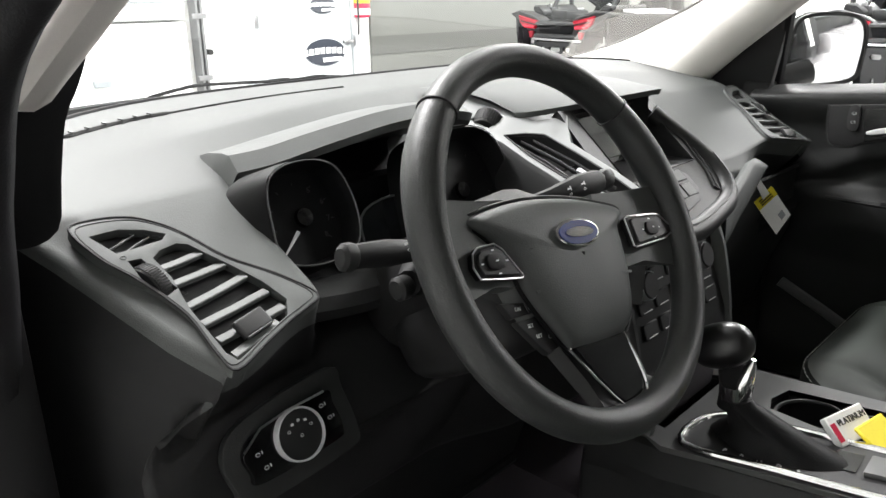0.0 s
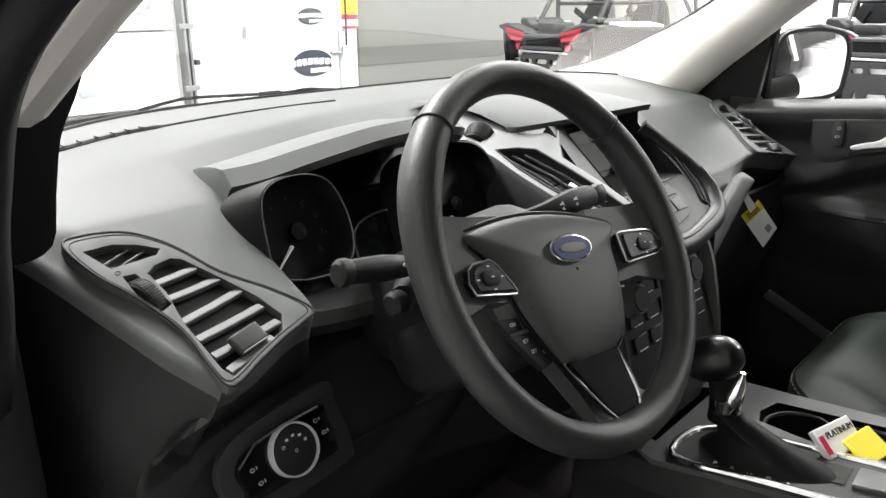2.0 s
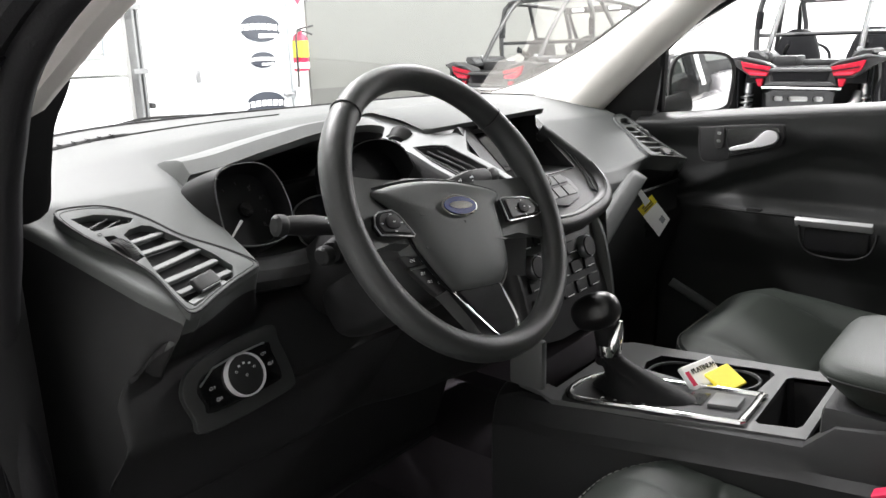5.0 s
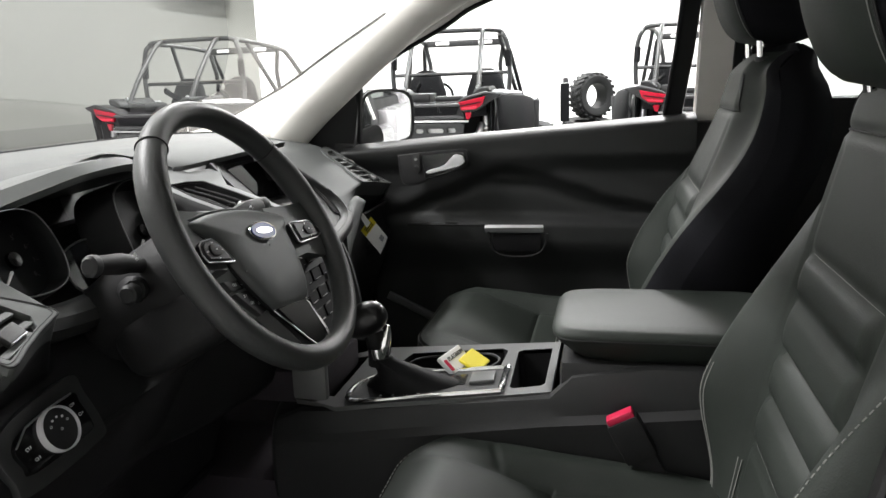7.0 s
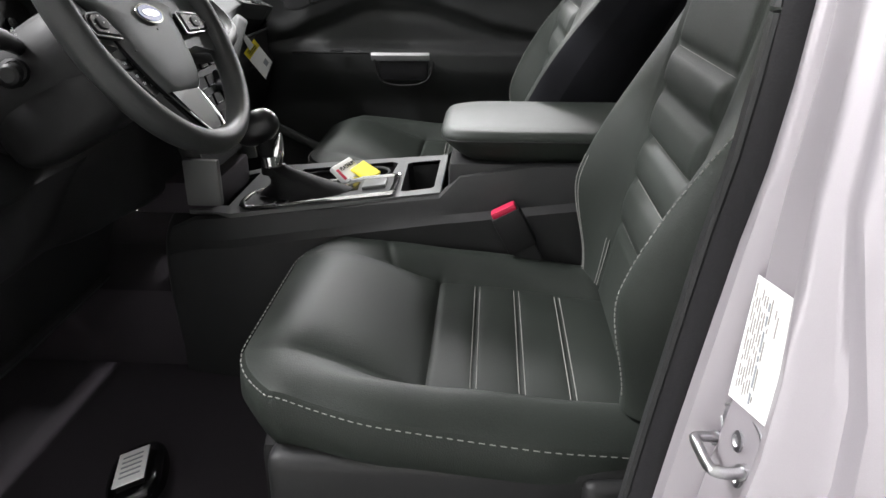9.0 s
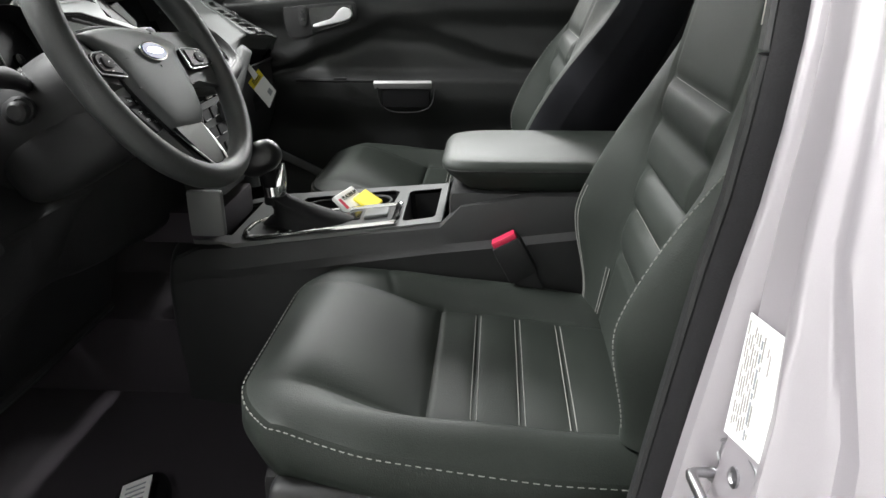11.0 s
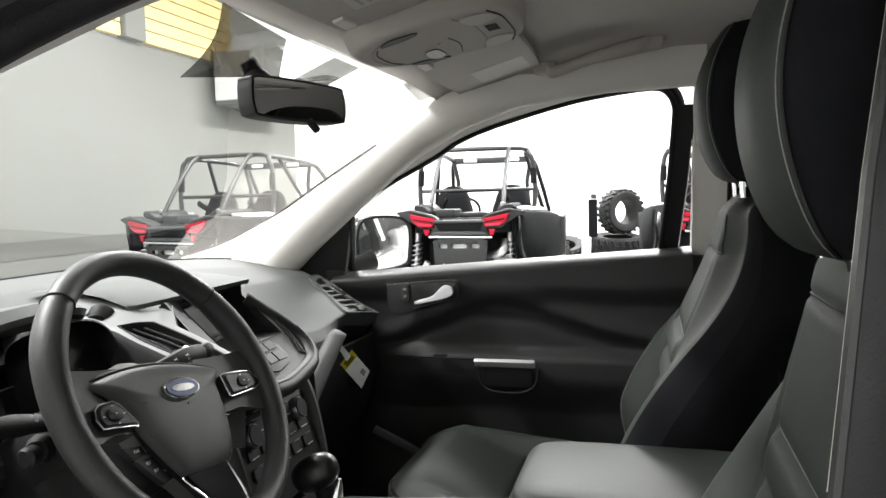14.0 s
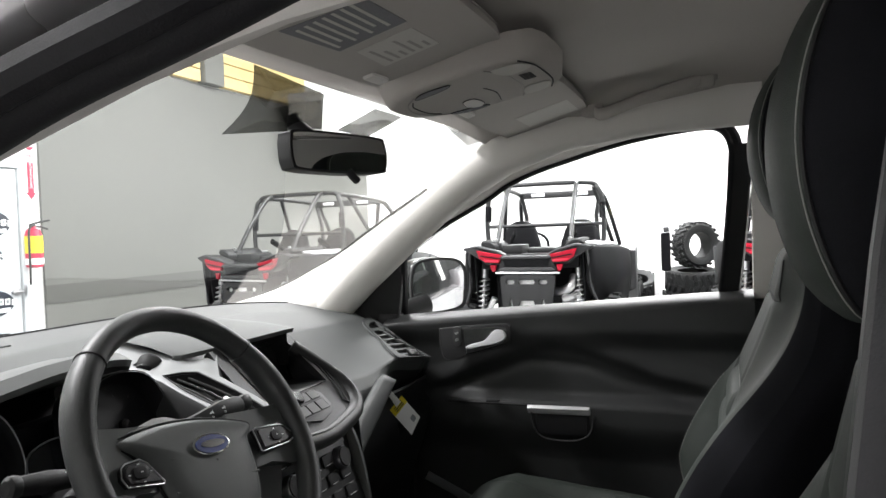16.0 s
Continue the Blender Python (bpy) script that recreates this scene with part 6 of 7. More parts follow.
# slanting strip between the dashboard and the glove box
strip = [[Vector(p).lerp(Vector(q), k) + Vector((0, -0.006 * math.sin(math.pi * k), 0)) for k in (0, 0.15, 0.5, 0.85, 1)] for p, q in (((0.388, 0.155, 0.985), (0.458, 0.16, 0.976)), ((0.186, 0.125, 0.924), (0.271, 0.135, 0.901)), ((0.065, 0.107, 0.887), (0.159, 0.12, 0.856)))]
strip_bm = grid([curve_points([r[k] for r in strip], 6) for k in range(5)])
thick(part("knee_strip", strip_bm, DASH, dash, "grained strip slanting down to the centre stack", angle=60), 0.02, 1)
# glove box and lower dash
gb = thing("glove_box", (0.42, 0.2, 0.66), "dark glove box lid under the dashboard", "glove box")
part("lid", grid([[(x, 0.165 + 0.012 * (z < 0.8) + 0.06 * max(0, 0.78 - z) / 0.2, z) for x in (0.19, 0.3, 0.45, 0.6, 0.69)] for z in (0.93, 0.88, 0.8, 0.72, 0.62)]), PLASTIC, gb)
part("lid_edge", tube([(0.19, 0.163, 0.931), (0.45, 0.163, 0.931), (0.69, 0.163, 0.931)], 0.004, 6), DARK, gb, "rounded upper edge of the lid")
part("latch", box((0.09, 0.012, 0.024), Matrix.Translation((0.56, 0.17, 0.83)), 0.005), DARK, gb, "black latch")
kp = thing("knee_panel", (-0.45, 0.2, 0.66), "dark knee panel below the steering column", "knee panel")
part("panel", grid([[(x, 0.16 + 0.35 * (0.86 - z), z) for x in (-0.66, -0.6, -0.4, -0.2, -0.15)] for z in (0.86, 0.78, 0.7, 0.6)]), DARK, kp)
part("lower_edge", tube([(-0.66, 0.25, 0.6), (-0.4, 0.25, 0.595), (-0.15, 0.25, 0.6)], 0.01, 8), DARK, kp)
pd = thing("brake_pedal", (-0.38, 0.4, 0.45), "black rubber brake pedal in the footwell", "pedal")
part("pad", box((0.1, 0.02, 0.06), pose(-0.38, 0.42, 0.55, -35), 0.008), RUBBER, pd)
part("arm", tube([(-0.38, 0.43, 0.56), (-0.38, 0.5, 0.75), (-0.38, 0.52, 0.85)], 0.012, 8), DARK, pd)

# price tag on the glove box
tag = thing("hang_tag", (0.48, 0.14, 0.82), "white and yellow hang tag on the glove box", "tag")
HM = axes((0.468, 0.128, 0.89), (0.8, -0.55, 0.12), (-0.12, 0.1, 0.95))
part("card", prism([(-0.022, -0.052), (0.022, -0.04), (0.024, 0.035), (-0.02, 0.035)], 0.001, HM @ Matrix.Rotation(radians(34), 4, "Z")), WHITEPAPER, tag)
part("band", prism([(-0.0205, 0.014), (0.0238, 0.014), (0.0243, 0.036), (-0.0202, 0.036)], 0.0005, HM @ Matrix.Rotation(radians(34), 4, "Z") @ Matrix.Translation((0, 0, 0.0012))), YELLOW, tag, "yellow printed band")
for k in range(3):
    part("print_bar", prism([(-0.012, 0.018 + 0.005 * k), (0.015, 0.018 + 0.005 * k), (0.015, 0.0205 + 0.005 * k), (-0.012, 0.0205 + 0.005 * k)], 0.0003, HM @ Matrix.Rotation(radians(34), 4, "Z") @ Matrix.Translation((0, 0, 0.002))), INK, tag)
part("code_patch", prism([(0.002, -0.035), (0.014, -0.032), (0.014, -0.018), (0.002, -0.02)], 0.0003, HM @ Matrix.Rotation(radians(34), 4, "Z") @ Matrix.Translation((0, 0, 0.0012))), GREYPRINT, tag)
part("strap", prism([(-0.009, 0.0), (0.008, 0.0), (0.005, 0.055), (-0.005, 0.055)], 0.001, axes((0.452, 0.134, 0.915), (0.6, -0.3, 0.55), (-0.75, 0.35, 0.5))), WHITEPAPER, tag)


# ---- steering column and wheel ----
WC = Vector((-0.385, 0.0, 1.067))
WM = axes(WC, (1, 0, 0), (0, 0.4955, 0.8686)) @ Matrix.Rotation(radians(-9), 4, "Z")
col = thing("steering_column", (-0.38, 0.15, 0.95), "black steering column shroud with stalks", "steering column")
part("shroud", tube([WM @ Vector((0, 0, z)) for z in (-0.035, -0.06, -0.12, -0.2, -0.26)], [0.05, 0.066, 0.07, 0.068, 0.06], 20), DARK, col)
part("lower_cover", pillow((0.15, 0.2, 0.1), axes(WM @ Vector((0.01, -0.045, -0.15)), (1, 0, 0), WM.to_3x3() @ Vector((0, 0, 1))), 3.4, 14, 20), DARK, col)
part("ignition_lock", lathe([(0.001, 0), (0.01, 0), (0.012, 0.004), (0.012, 0.014), (0.009, 0.017), (0.001, 0.017)], 20, axes((-0.484, 0.118, 1.014), (0, 1, 0), (0, 0, 1)) @ Matrix.Rotation(radians(180), 4, "X")), PLASTIC, col, "ignition lock")
part("lock_arm", tube([(-0.43, 0.16, 1.0), (-0.46, 0.135, 1.01), (-0.48, 0.122, 1.014)], [0.02, 0.017, 0.013], 10), DARK, col)
for name, pts, radii, cap in (
        ("indicator_stalk", ((-0.44, 0.135, 1.035), (-0.49, 0.118, 1.05), (-0.515, 0.112, 1.056), (-0.545, 0.11, 1.062), (-0.556, 0.109, 1.064)), (0.0095, 0.0115, 0.013, 0.0115, 0.0108), (-0.572, 0.108, 1.067)),
        ("wiper_stalk", ((-0.33, 0.11, 1.055), (-0.295, 0.09, 1.066), (-0.25, 0.086, 1.071), (-0.215, 0.085, 1.071), (-0.207, 0.085, 1.071)), (0.012, 0.0125, 0.0155, 0.0145, 0.011), (-0.186, 0.085, 1.071))):
    st = part(name, tube(pts, list(radii), 10, flat=0.8), DARK, col, "black control stalk")
    e = Vector(pts[-1])
    part("end_cap", tube([e, e.lerp(Vector(cap), 0.25), e.lerp(Vector(cap), 0.8), cap], [0.0112, 0.0132, 0.0126, 0.0085], 10, flat=0.8), PLASTIC, st)
    root, tip = Vector(pts[1]), Vector(pts[3])
    for k in range(1 if name == "indicator_stalk" else 2):
        p = root.lerp(tip, 0.15 + 0.3 * k) + Vector((0, -0.0135, 0.0085))
        sm2 = axes(p, (1, 0, 0.1), (0, 0.6, 1))
        mark("symbol", sm2 @ Matrix.Translation((0, 0.002, 0.0015)), 0.0026, 0.0009, st)
        mark("symbol", sm2 @ Matrix.Translation((0.003, 0.002, 0.0015)), 0.0007, 0.0022, st)
        mark("symbol", sm2 @ Matrix.Translation((0, -0.004, 0.0015)), 0.0018, 0.0012, st, ring=True)

sw = thing("steering_wheel", WC, "black leather-wrapped three-spoke steering wheel", "steering wheel")
RIM = 0.1735
rings = []
for i in range(96):
    a = 2 * math.pi * i / 96
    # thicker grips at ten and two
    swell = 0.0162 + 0.002 * (max(0, math.cos(2 * (a - radians(25)))) ** 6 + max(0, math.cos(2 * (a - radians(155)))) ** 6) * (math.sin(a) > 0)
    ring = []
    for j in range(18):
        b = 2 * math.pi * j / 18
        rr = RIM + swell * 0.95 * math.cos(b)
        ring.append(WM @ Vector((rr * math.cos(a), rr * math.sin(a), swell * 1.08 * math.sin(b))))
    rings.append(ring)
part("rim", grid(rings, close_u=True, close_v=True), RIMLEATHER, sw, "leather-wrapped rim")
for a in (46, 138):
    w = radians(a)
    loop = [WM @ Vector(((RIM + 0.0168 * math.cos(b)) * math.cos(w), (RIM + 0.0168 * math.cos(b)) * math.sin(w), 0.0182 * math.sin(b))) for b in (2 * math.pi * j / 20 for j in range(20))]
    part("rim_seam", tube(loop, 0.0011, 6, closed=True), DARK, sw)

# hub
hub_out = smooth_outline([(-0.126, 0.022), (-0.107, 0.0295), (-0.07, 0.036), (-0.033, 0.0385), (0.01, 0.037), (0.056, 0.0305), (0.09, 0.021), (0.078, 0.004), (0.076, -0.02), (0.073, -0.045), (0.061, -0.08), (0.038, -0.1), (0.0, -0.106), (-0.036, -0.104), (-0.05, -0.092), (-0.066, -0.068), (-0.08, -0.043), (-0.086, -0.022), (-0.1, 0.001)], 4)
hub_rows = []
for k, z in ((1.0, -0.035), (1.0, -0.016), (0.985, -0.008), (0.95, -0.003), (0.85, 0.001), (0.6, 0.004), (0.3, 0.005), (0.02, 0.005)):
    hub_rows.append([WM @ Vector((x * k, (y + 0.02) * k - 0.02, z)) for x, y in hub_out])
hub = part("airbag_cover", grid(hub_rows, close_v=True), HUBSKIN, sw, "grained charcoal airbag cover", angle=60)
part("cover_gap", tube([WM @ Vector((x * 1.012, (y + 0.02) * 1.012 - 0.02, -0.009)) for x, y in hub_out], 0.0022, 6, closed=True), DIAL, hub)
part("cover_crease", tube([WM @ Vector((x, y, z)) for x, y, z in ((-0.07, -0.0465, -0.0015), (-0.04, -0.0435, 0.0025), (0.0, -0.0425, 0.0035), (0.04, -0.0425, 0.0025), (0.07, -0.044, -0.0005))], 0.0016, 6), HUBSKIN, hub)
# oval badge
BMx = WM @ Matrix.Translation((-0.004, -0.001, 0.005))
oval = lambda a, b, n=36: [(a * math.cos(t), b * math.sin(t)) for t in (2 * math.pi * i / n for i in range(n))]
badge = part("badge", prism(oval(0.0305, 0.0135), 0.004, BMx, 0.001), CHROME, sw, "bright oval badge rim")
part("badge_field", prism(oval(0.0275, 0.0112), 0.0008, BMx @ Matrix.Translation((0, 0, 0.0042))), BLUE, badge, "dark blue oval field")
part("badge_line", prism(oval(0.0195, 0.0045), 0.0006, BMx @ Matrix.Translation((0, 0, 0.0051))), CHROME, badge, "bright slim bar")
part("cover_mark", tube([WM @ Vector(p) for p in ((-0.073, -0.003, 0.0022), (-0.066, -0.005, 0.0026), (-0.06, -0.009, 0.003), (-0.067, -0.009, 0.0026))], 0.0007, 4), DARK, hub)
for s in (-1, 1):
    # spokes
    sp = [[WM @ Vector(p) for p in ring] for ring in (
        [(s * 0.06, 0.04, -0.012), (s * 0.06, 0.04, -0.035), (s * 0.06, -0.04, -0.035), (s * 0.06, -0.04, -0.012)],
        [(s * 0.11, 0.04, -0.008), (s * 0.11, 0.038, -0.03), (s * 0.11, -0.035, -0.03), (s * 0.11, -0.035, -0.008)],
        [(s * 0.15, 0.042, -0.004), (s * 0.15, 0.038, -0.018), (s * 0.15, -0.04, -0.018), (s * 0.15, -0.045, -0.004)],
        [(s * 0.172, 0.05, 0.002), (s * 0.172, 0.046, -0.01), (s * 0.17, -0.05, -0.01), (s * 0.168, -0.055, 0.002)])]
    spoke = part("spoke", bevel(loft(sp), 0.004, 2), HUBSKIN, sw, "charcoal side spoke")
    # upper button pad with a satin frame
    padm = WM @ Matrix.Translation((0, 0, -0.006))
    if s < 0:
        po = [(-0.134, -0.007), (-0.127, -0.0025), (-0.107, -0.0005), (-0.099, -0.006), (-0.083, -0.03), (-0.085, -0.0325), (-0.132, -0.0285), (-0.137, -0.018)]
    else:
        po = [(0.0835, 0.0085), (0.09, 0.0105), (0.135, 0.0105), (0.146, 0.0085), (0.163, -0.0065), (0.158, -0.012), (0.145, -0.0165), (0.09, -0.0215), (0.0865, -0.02)]
    cx_, cy_ = sum(x for x, _ in po) / len(po), sum(y for _, y in po) / len(po)
    pad_ = part("switch_pad", prism(po, 0.007, padm, 0.002), DARK, sw, "black button pad in a satin frame")
    part("pad_frame", tube([padm @ Vector((x, y, 0.007)) for x, y in po], 0.0009, 6, closed=True), STEEL, pad_, "thin bright frame")
    part("keys_plate", prism(inset(po, 0.82), 0.003, padm @ Matrix.Translation((0, 0, 0.0062)), 0.001, 1), PLASTIC, pad_)
    part("centre_button", prism(smooth_outline([(cx_ - 0.009, cy_ - 0.006), (cx_ + 0.008, cy_ - 0.006), (cx_ + 0.009, cy_ + 0.005), (cx_ - 0.008, cy_ + 0.006)], 3), 0.0055, padm @ Matrix.Translation((0, 0, 0.0062)), 0.0015), DARK, pad_)
    for dx, dy in ((0, 0), (0, 0.0095), (0.0135, -0.0005), (-0.015, -0.001), (0.002, -0.0105)):
        mark("symbol", padm @ Matrix.Translation((cx_ + dx, cy_ + dy, 0.0118 if dx == dy == 0 else 0.0094)), 0.0016, 0.0006, pad_)
    if s < 0:
        # cruise keys in the gap under the spoke
        km = WM @ Matrix.Translation((0.0, 0.0, -0.02))
        bar = part("cruise_bar", prism([(-0.105, -0.049), (-0.062, -0.0525), (-0.055, -0.0615), (-0.096, -0.0635)], 0.008, km, 0.002), DARK, sw, "black cruise key bar")
        wedge = part("cruise_keys", prism([(-0.0935, -0.0665), (-0.05, -0.0645), (-0.036, -0.092), (-0.064, -0.1), (-0.072, -0.092)], 0.008, km, 0.002), DARK, sw, "black cruise keys")
        for dx, dy, txt, on in ((-0.087, -0.0565, "ON", bar), (-0.07, -0.0575, "OFF", bar), (-0.077, -0.0725, "SET", wedge), (-0.06, -0.0735, "RES", wedge), (-0.07, -0.0825, "SET", wedge), (-0.054, -0.085, "CAN", wedge)):
            part("key_word", lettering(txt, 0.0048, km @ Matrix.Translation((dx, dy, 0.0083)), 0.0001), MARK, on)
        part("key_gap", tube([km @ Vector((-0.078, -0.051, 0.0082)), km @ Vector((-0.075, -0.0625, 0.0082))], 0.0006, 4), GLOSS, bar)
# lower spoke with a bright V
low = [[WM @ Vector(p) for p in ring] for ring in (
    [(-0.052, -0.085, -0.016), (0.048, -0.085, -0.016), (0.048, -0.085, -0.036), (-0.052, -0.085, -0.036)],
    [(-0.03, -0.13, -0.009), (0.05, -0.13, -0.009), (0.05, -0.13, -0.028), (-0.03, -0.13, -0.028)],
    [(-0.02, -0.162, -0.004), (0.054, -0.162, -0.004), (0.054, -0.162, -0.016), (-0.02, -0.162, -0.016)],
    [(-0.024, -0.178, 0.0), (0.062, -0.178, 0.0), (0.062, -0.178, -0.01), (-0.024, -0.178, -0.01)])]
ls_ = part("lower_spoke", bevel(loft(low), 0.004, 2), PLASTIC, sw, "charcoal lower spoke")
part("gloss_insert", prism([(-0.042, -0.1), (0.033, -0.098), (0.04, -0.13), (0.038, -0.15), (0.029, -0.158), (0.005, -0.158), (-0.005, -0.15), (-0.023, -0.128)], 0.007, WM @ Matrix.Translation((0, 0, -0.0085)), 0.001, 1), GLOSS, ls_)
v_line = curve_points([WM @ Vector(p) for p in ((-0.044, -0.1, -0.006), (-0.024, -0.13, -0.003), (-0.006, -0.153, -0.001), (0.004, -0.1605, 0.0), (0.03, -0.1605, 0.0), (0.041, -0.15, -0.001), (0.042, -0.13, -0.003), (0.034, -0.098, -0.006))], 4)
part("bright_v_trim", tube(v_line, [0.0014 + 0.0018 * max(0, i / (len(v_line) - 1) - 0.35) / 0.65 for i in range(len(v_line))], 8), CHROME, ls_, "bright V-shaped trim")

# ---- centre console ----
con = thing("centre_console", (0, -0.25, 0.42), "charcoal centre console with satin top and gear lever", "centre console")
TOPM = axes((0, -0.12, 0.7335), (1, 0, 0), (0, 1, -0.103))
T = lambda pts: [(x, y + 0.12) for x, y in pts]
outer = T([(-0.105, 0.1), (-0.12, 0.06), (-0.145, 0.012), (-0.138, -0.06), (-0.13, -0.2), (-0.118, -0.348), (0.118, -0.348), (0.13, -0.2), (0.138, -0.06), (0.145, 0.012), (0.12, 0.06), (0.105, 0.1)])
bin_hole = T([(-0.097, -0.283), (-0.09, -0.277), (0.075, -0.272), (0.085, -0.28), (0.085, -0.335), (-0.08, -0.335), (-0.09, -0.33)])
cup_hole = T([(0.03, -0.06), (0.06, -0.05), (0.1, -0.06), (0.1, -0.24), (0.085, -0.252), (0.01, -0.248), (0.005, -0.15)])
tray_hole = T([(-0.08, 0.085), (-0.1, 0.03), (0.1, 0.03), (0.08, 0.085)])
part("top_panel", plate(outer, [bin_hole, cup_hole, tray_hole], 0.008, TOPM @ Matrix.Translation((0, 0, -0.008))), SATIN, con, "satin grey console top")
for nm, hole, depth in (("bin", bin_hole, 0.1), ("cup_holder", cup_hole, 0.075), ("front_tray", tray_hole, 0.05)):
    wall = [[TOPM @ Vector((x, y, z)) for x, y in hole] for z in (-0.001, -depth)]
    bmw = grid(wall, close_v=True)
    bmw.faces.new([v for v in bmw.verts][len(hole):])
    part(nm, bmw, DARK, con, "deep black recess")
for cy in (-0.105, -0.195):
    part("cup_ring", tube([(0.053 + 0.043 * math.cos(t), cy + 0.043 * math.sin(t), 0.726 - 0.103 * (cy + 0.12 + 0.043 * math.sin(t))) for t in (2 * math.pi * i / 28 for i in range(28))], 0.003, 6, closed=True), PLASTIC, con)
# sides
for s in (-1, 1):
    rows = []
    for y, zt, w in ((0.13, 0.68, 0.125), (0.08, 0.705, 0.135), (0.01, 0.715, 0.147), (-0.1, 0.726, 0.14), (-0.25, 0.742, 0.134), (-0.345, 0.752, 0.13), (-0.38, 0.79, 0.132), (-0.5, 0.81, 0.134), (-0.85, 0.815, 0.135)):
        crease = min(zt - 0.03, 0.676 - 0.13 * y)
        rows.append([(s * (w - 0.012), y, zt + 0.002), (s * (w - 0.003), y, zt - 0.003), (s * w, y, zt - 0.012), (s * (w + 0.004), y, crease), (s * (w + 0.014), y, crease - 0.012), (s * (w + 0.014), y, 0.56), (s * (w + 0.01), y, 0.4)])
    part("side_panel", grid(rows), PLASTIC, con, "charcoal moulded side", angle=30)
part("nose", pillow((0.25, 0.08, 0.3), Matrix.Translation((0, 0.12, 0.55)), 4), PLASTIC, con)
part("rear_box", block(-0.125, 0.125, -0.85, -0.36, 0.5, 0.812, 0.015), PLASTIC, con)
rings = []
for z, w, y0, y1 in ((0.808, 0.11, -0.7, -0.392), (0.822, 0.121, -0.702, -0.374), (0.838, 0.129, -0.705, -0.356), (0.848, 0.1325, -0.706, -0.347), (0.855, 0.1325, -0.706, -0.345), (0.861, 0.129, -0.703, -0.35), (0.8645, 0.119, -0.694, -0.361), (0.866, 0.09, -0.67, -0.39), (0.8668, 0.03, -0.6, -0.45)):
    rings.append([(w * math.copysign(abs(math.cos(t)) ** 0.3, math.cos(t)), (y0 + y1) / 2 + (y1 - y0) / 2 * math.copysign(abs(math.sin(t)) ** 0.3, math.sin(t)), z - 0.012 * ((y0 + y1) / 2 + (y1 - y0) / 2 * math.sin(t) + 0.525)) for t in (2 * math.pi * i / 72 for i in range(72))])
arm = part("armrest", loft(rings), LEATHER, con, "padded leather armrest lid", angle=60)
part("armrest_seam", tube([Vector(p) * 1.0 + Vector((0, 0, 0.001)) for p in rings[3]], 0.0013, 6, closed=True), DARK, arm)
# shift gate with a bright frame
gate = T([(-0.13, -0.012), (-0.06, 0.0), (-0.02, -0.035), (-0.018, -0.1), (-0.012, -0.25), (-0.02, -0.262), (-0.105, -0.264), (-0.116, -0.255), (-0.126, -0.12)])
gate = smooth_outline(gate, 4)
gf = part("shift_gate", prism(gate, 0.004, TOPM, 0.001, 1), PLASTIC, con, "charcoal shift plate")
part("bright_frame", tube([TOPM @ Vector((x, y, 0.0045)) for x, y in gate], 0.0042, 8, closed=True, flat=1.3), CHROME, gf, "bright metal frame")
part("switch_recess", prism(T([(-0.085, -0.17), (-0.04, -0.168), (-0.038, -0.198), (-0.082, -0.2)]), 0.001, TOPM @ Matrix.Translation((0, 0, 0.0045))), GLOSS, gf)
part("parking_brake_switch", prism(T([(-0.085, -0.208), (-0.04, -0.206), (-0.038, -0.248), (-0.08, -0.25)]), 0.008, TOPM @ Matrix.Translation((0, 0, 0.003)), 0.003), SATIN, gf, "grey parking brake switch")
for k, ch in enumerate("PRNDS"):
    part("gear_letter", lettering(ch, 0.009, TOPM @ Matrix.Translation((-0.116, 0.06 - 0.022 * k, 0.0046)) @ Matrix.Rotation(radians(-90), 4, "Z")), MARK, gf)
lever = part("gear_lever", tube([(-0.081, -0.054, 0.79), (-0.082, -0.058, 0.8), (-0.082, -0.061, 0.815), (-0.08, -0.065, 0.832), (-0.079, -0.068, 0.846)], [0.013, 0.014, 0.0125, 0.0085, 0.003], 14), CHROME, con, "chrome collar of the lever")
part("collar_ring", tube([(-0.081, -0.05, 0.789), (-0.082, -0.049, 0.808)], 0.0182, 16), CHROME, lever, "chrome ring under the knob")
part("sleeve", tube([(-0.081, -0.048, 0.775), (-0.082, -0.048, 0.8), (-0.083, -0.044, 0.825), (-0.083, -0.04, 0.84)], [0.0175, 0.016, 0.016, 0.017], 14), GAITER, lever, "black lever sleeve")
part("gear_knob", pillow((0.05, 0.082, 0.058), pose(-0.087, -0.03, 0.856, -26), 2.3, 18, 28), KNOB, lever, "black gear knob")
part("knob_cap", pillow((0.026, 0.034, 0.006), pose(-0.085, -0.038, 0.8815, -12), 2.2, 10, 20), SATIN, lever, "satin cap")
boot_rings = []
for k, (z, rx, ry, cx, cy) in enumerate(((0.735, 0.046, 0.088, -0.072, -0.112), (0.744, 0.039, 0.078, -0.072, -0.109), (0.753, 0.032, 0.061, -0.073, -0.102), (0.763, 0.027, 0.045, -0.075, -0.088), (0.773, 0.024, 0.033, -0.078, -0.074), (0.784, 0.0185, 0.021, -0.081, -0.058), (0.79, 0.0175, 0.018, -0.082, -0.054))):
    boot_rings.append([(cx + rx * math.cos(t) * (1 + 0.07 * math.sin(5 * t + 0.8 * k)), cy + ry * math.sin(t) * (1 + 0.03 * math.cos(4 * t + k)), z + 0.002 * math.sin(3 * t)) for t in (2 * math.pi * j / 28 for j in range(28))])
part("gaiter", loft(boot_rings), GAITER, lever, "creased black leather gaiter")

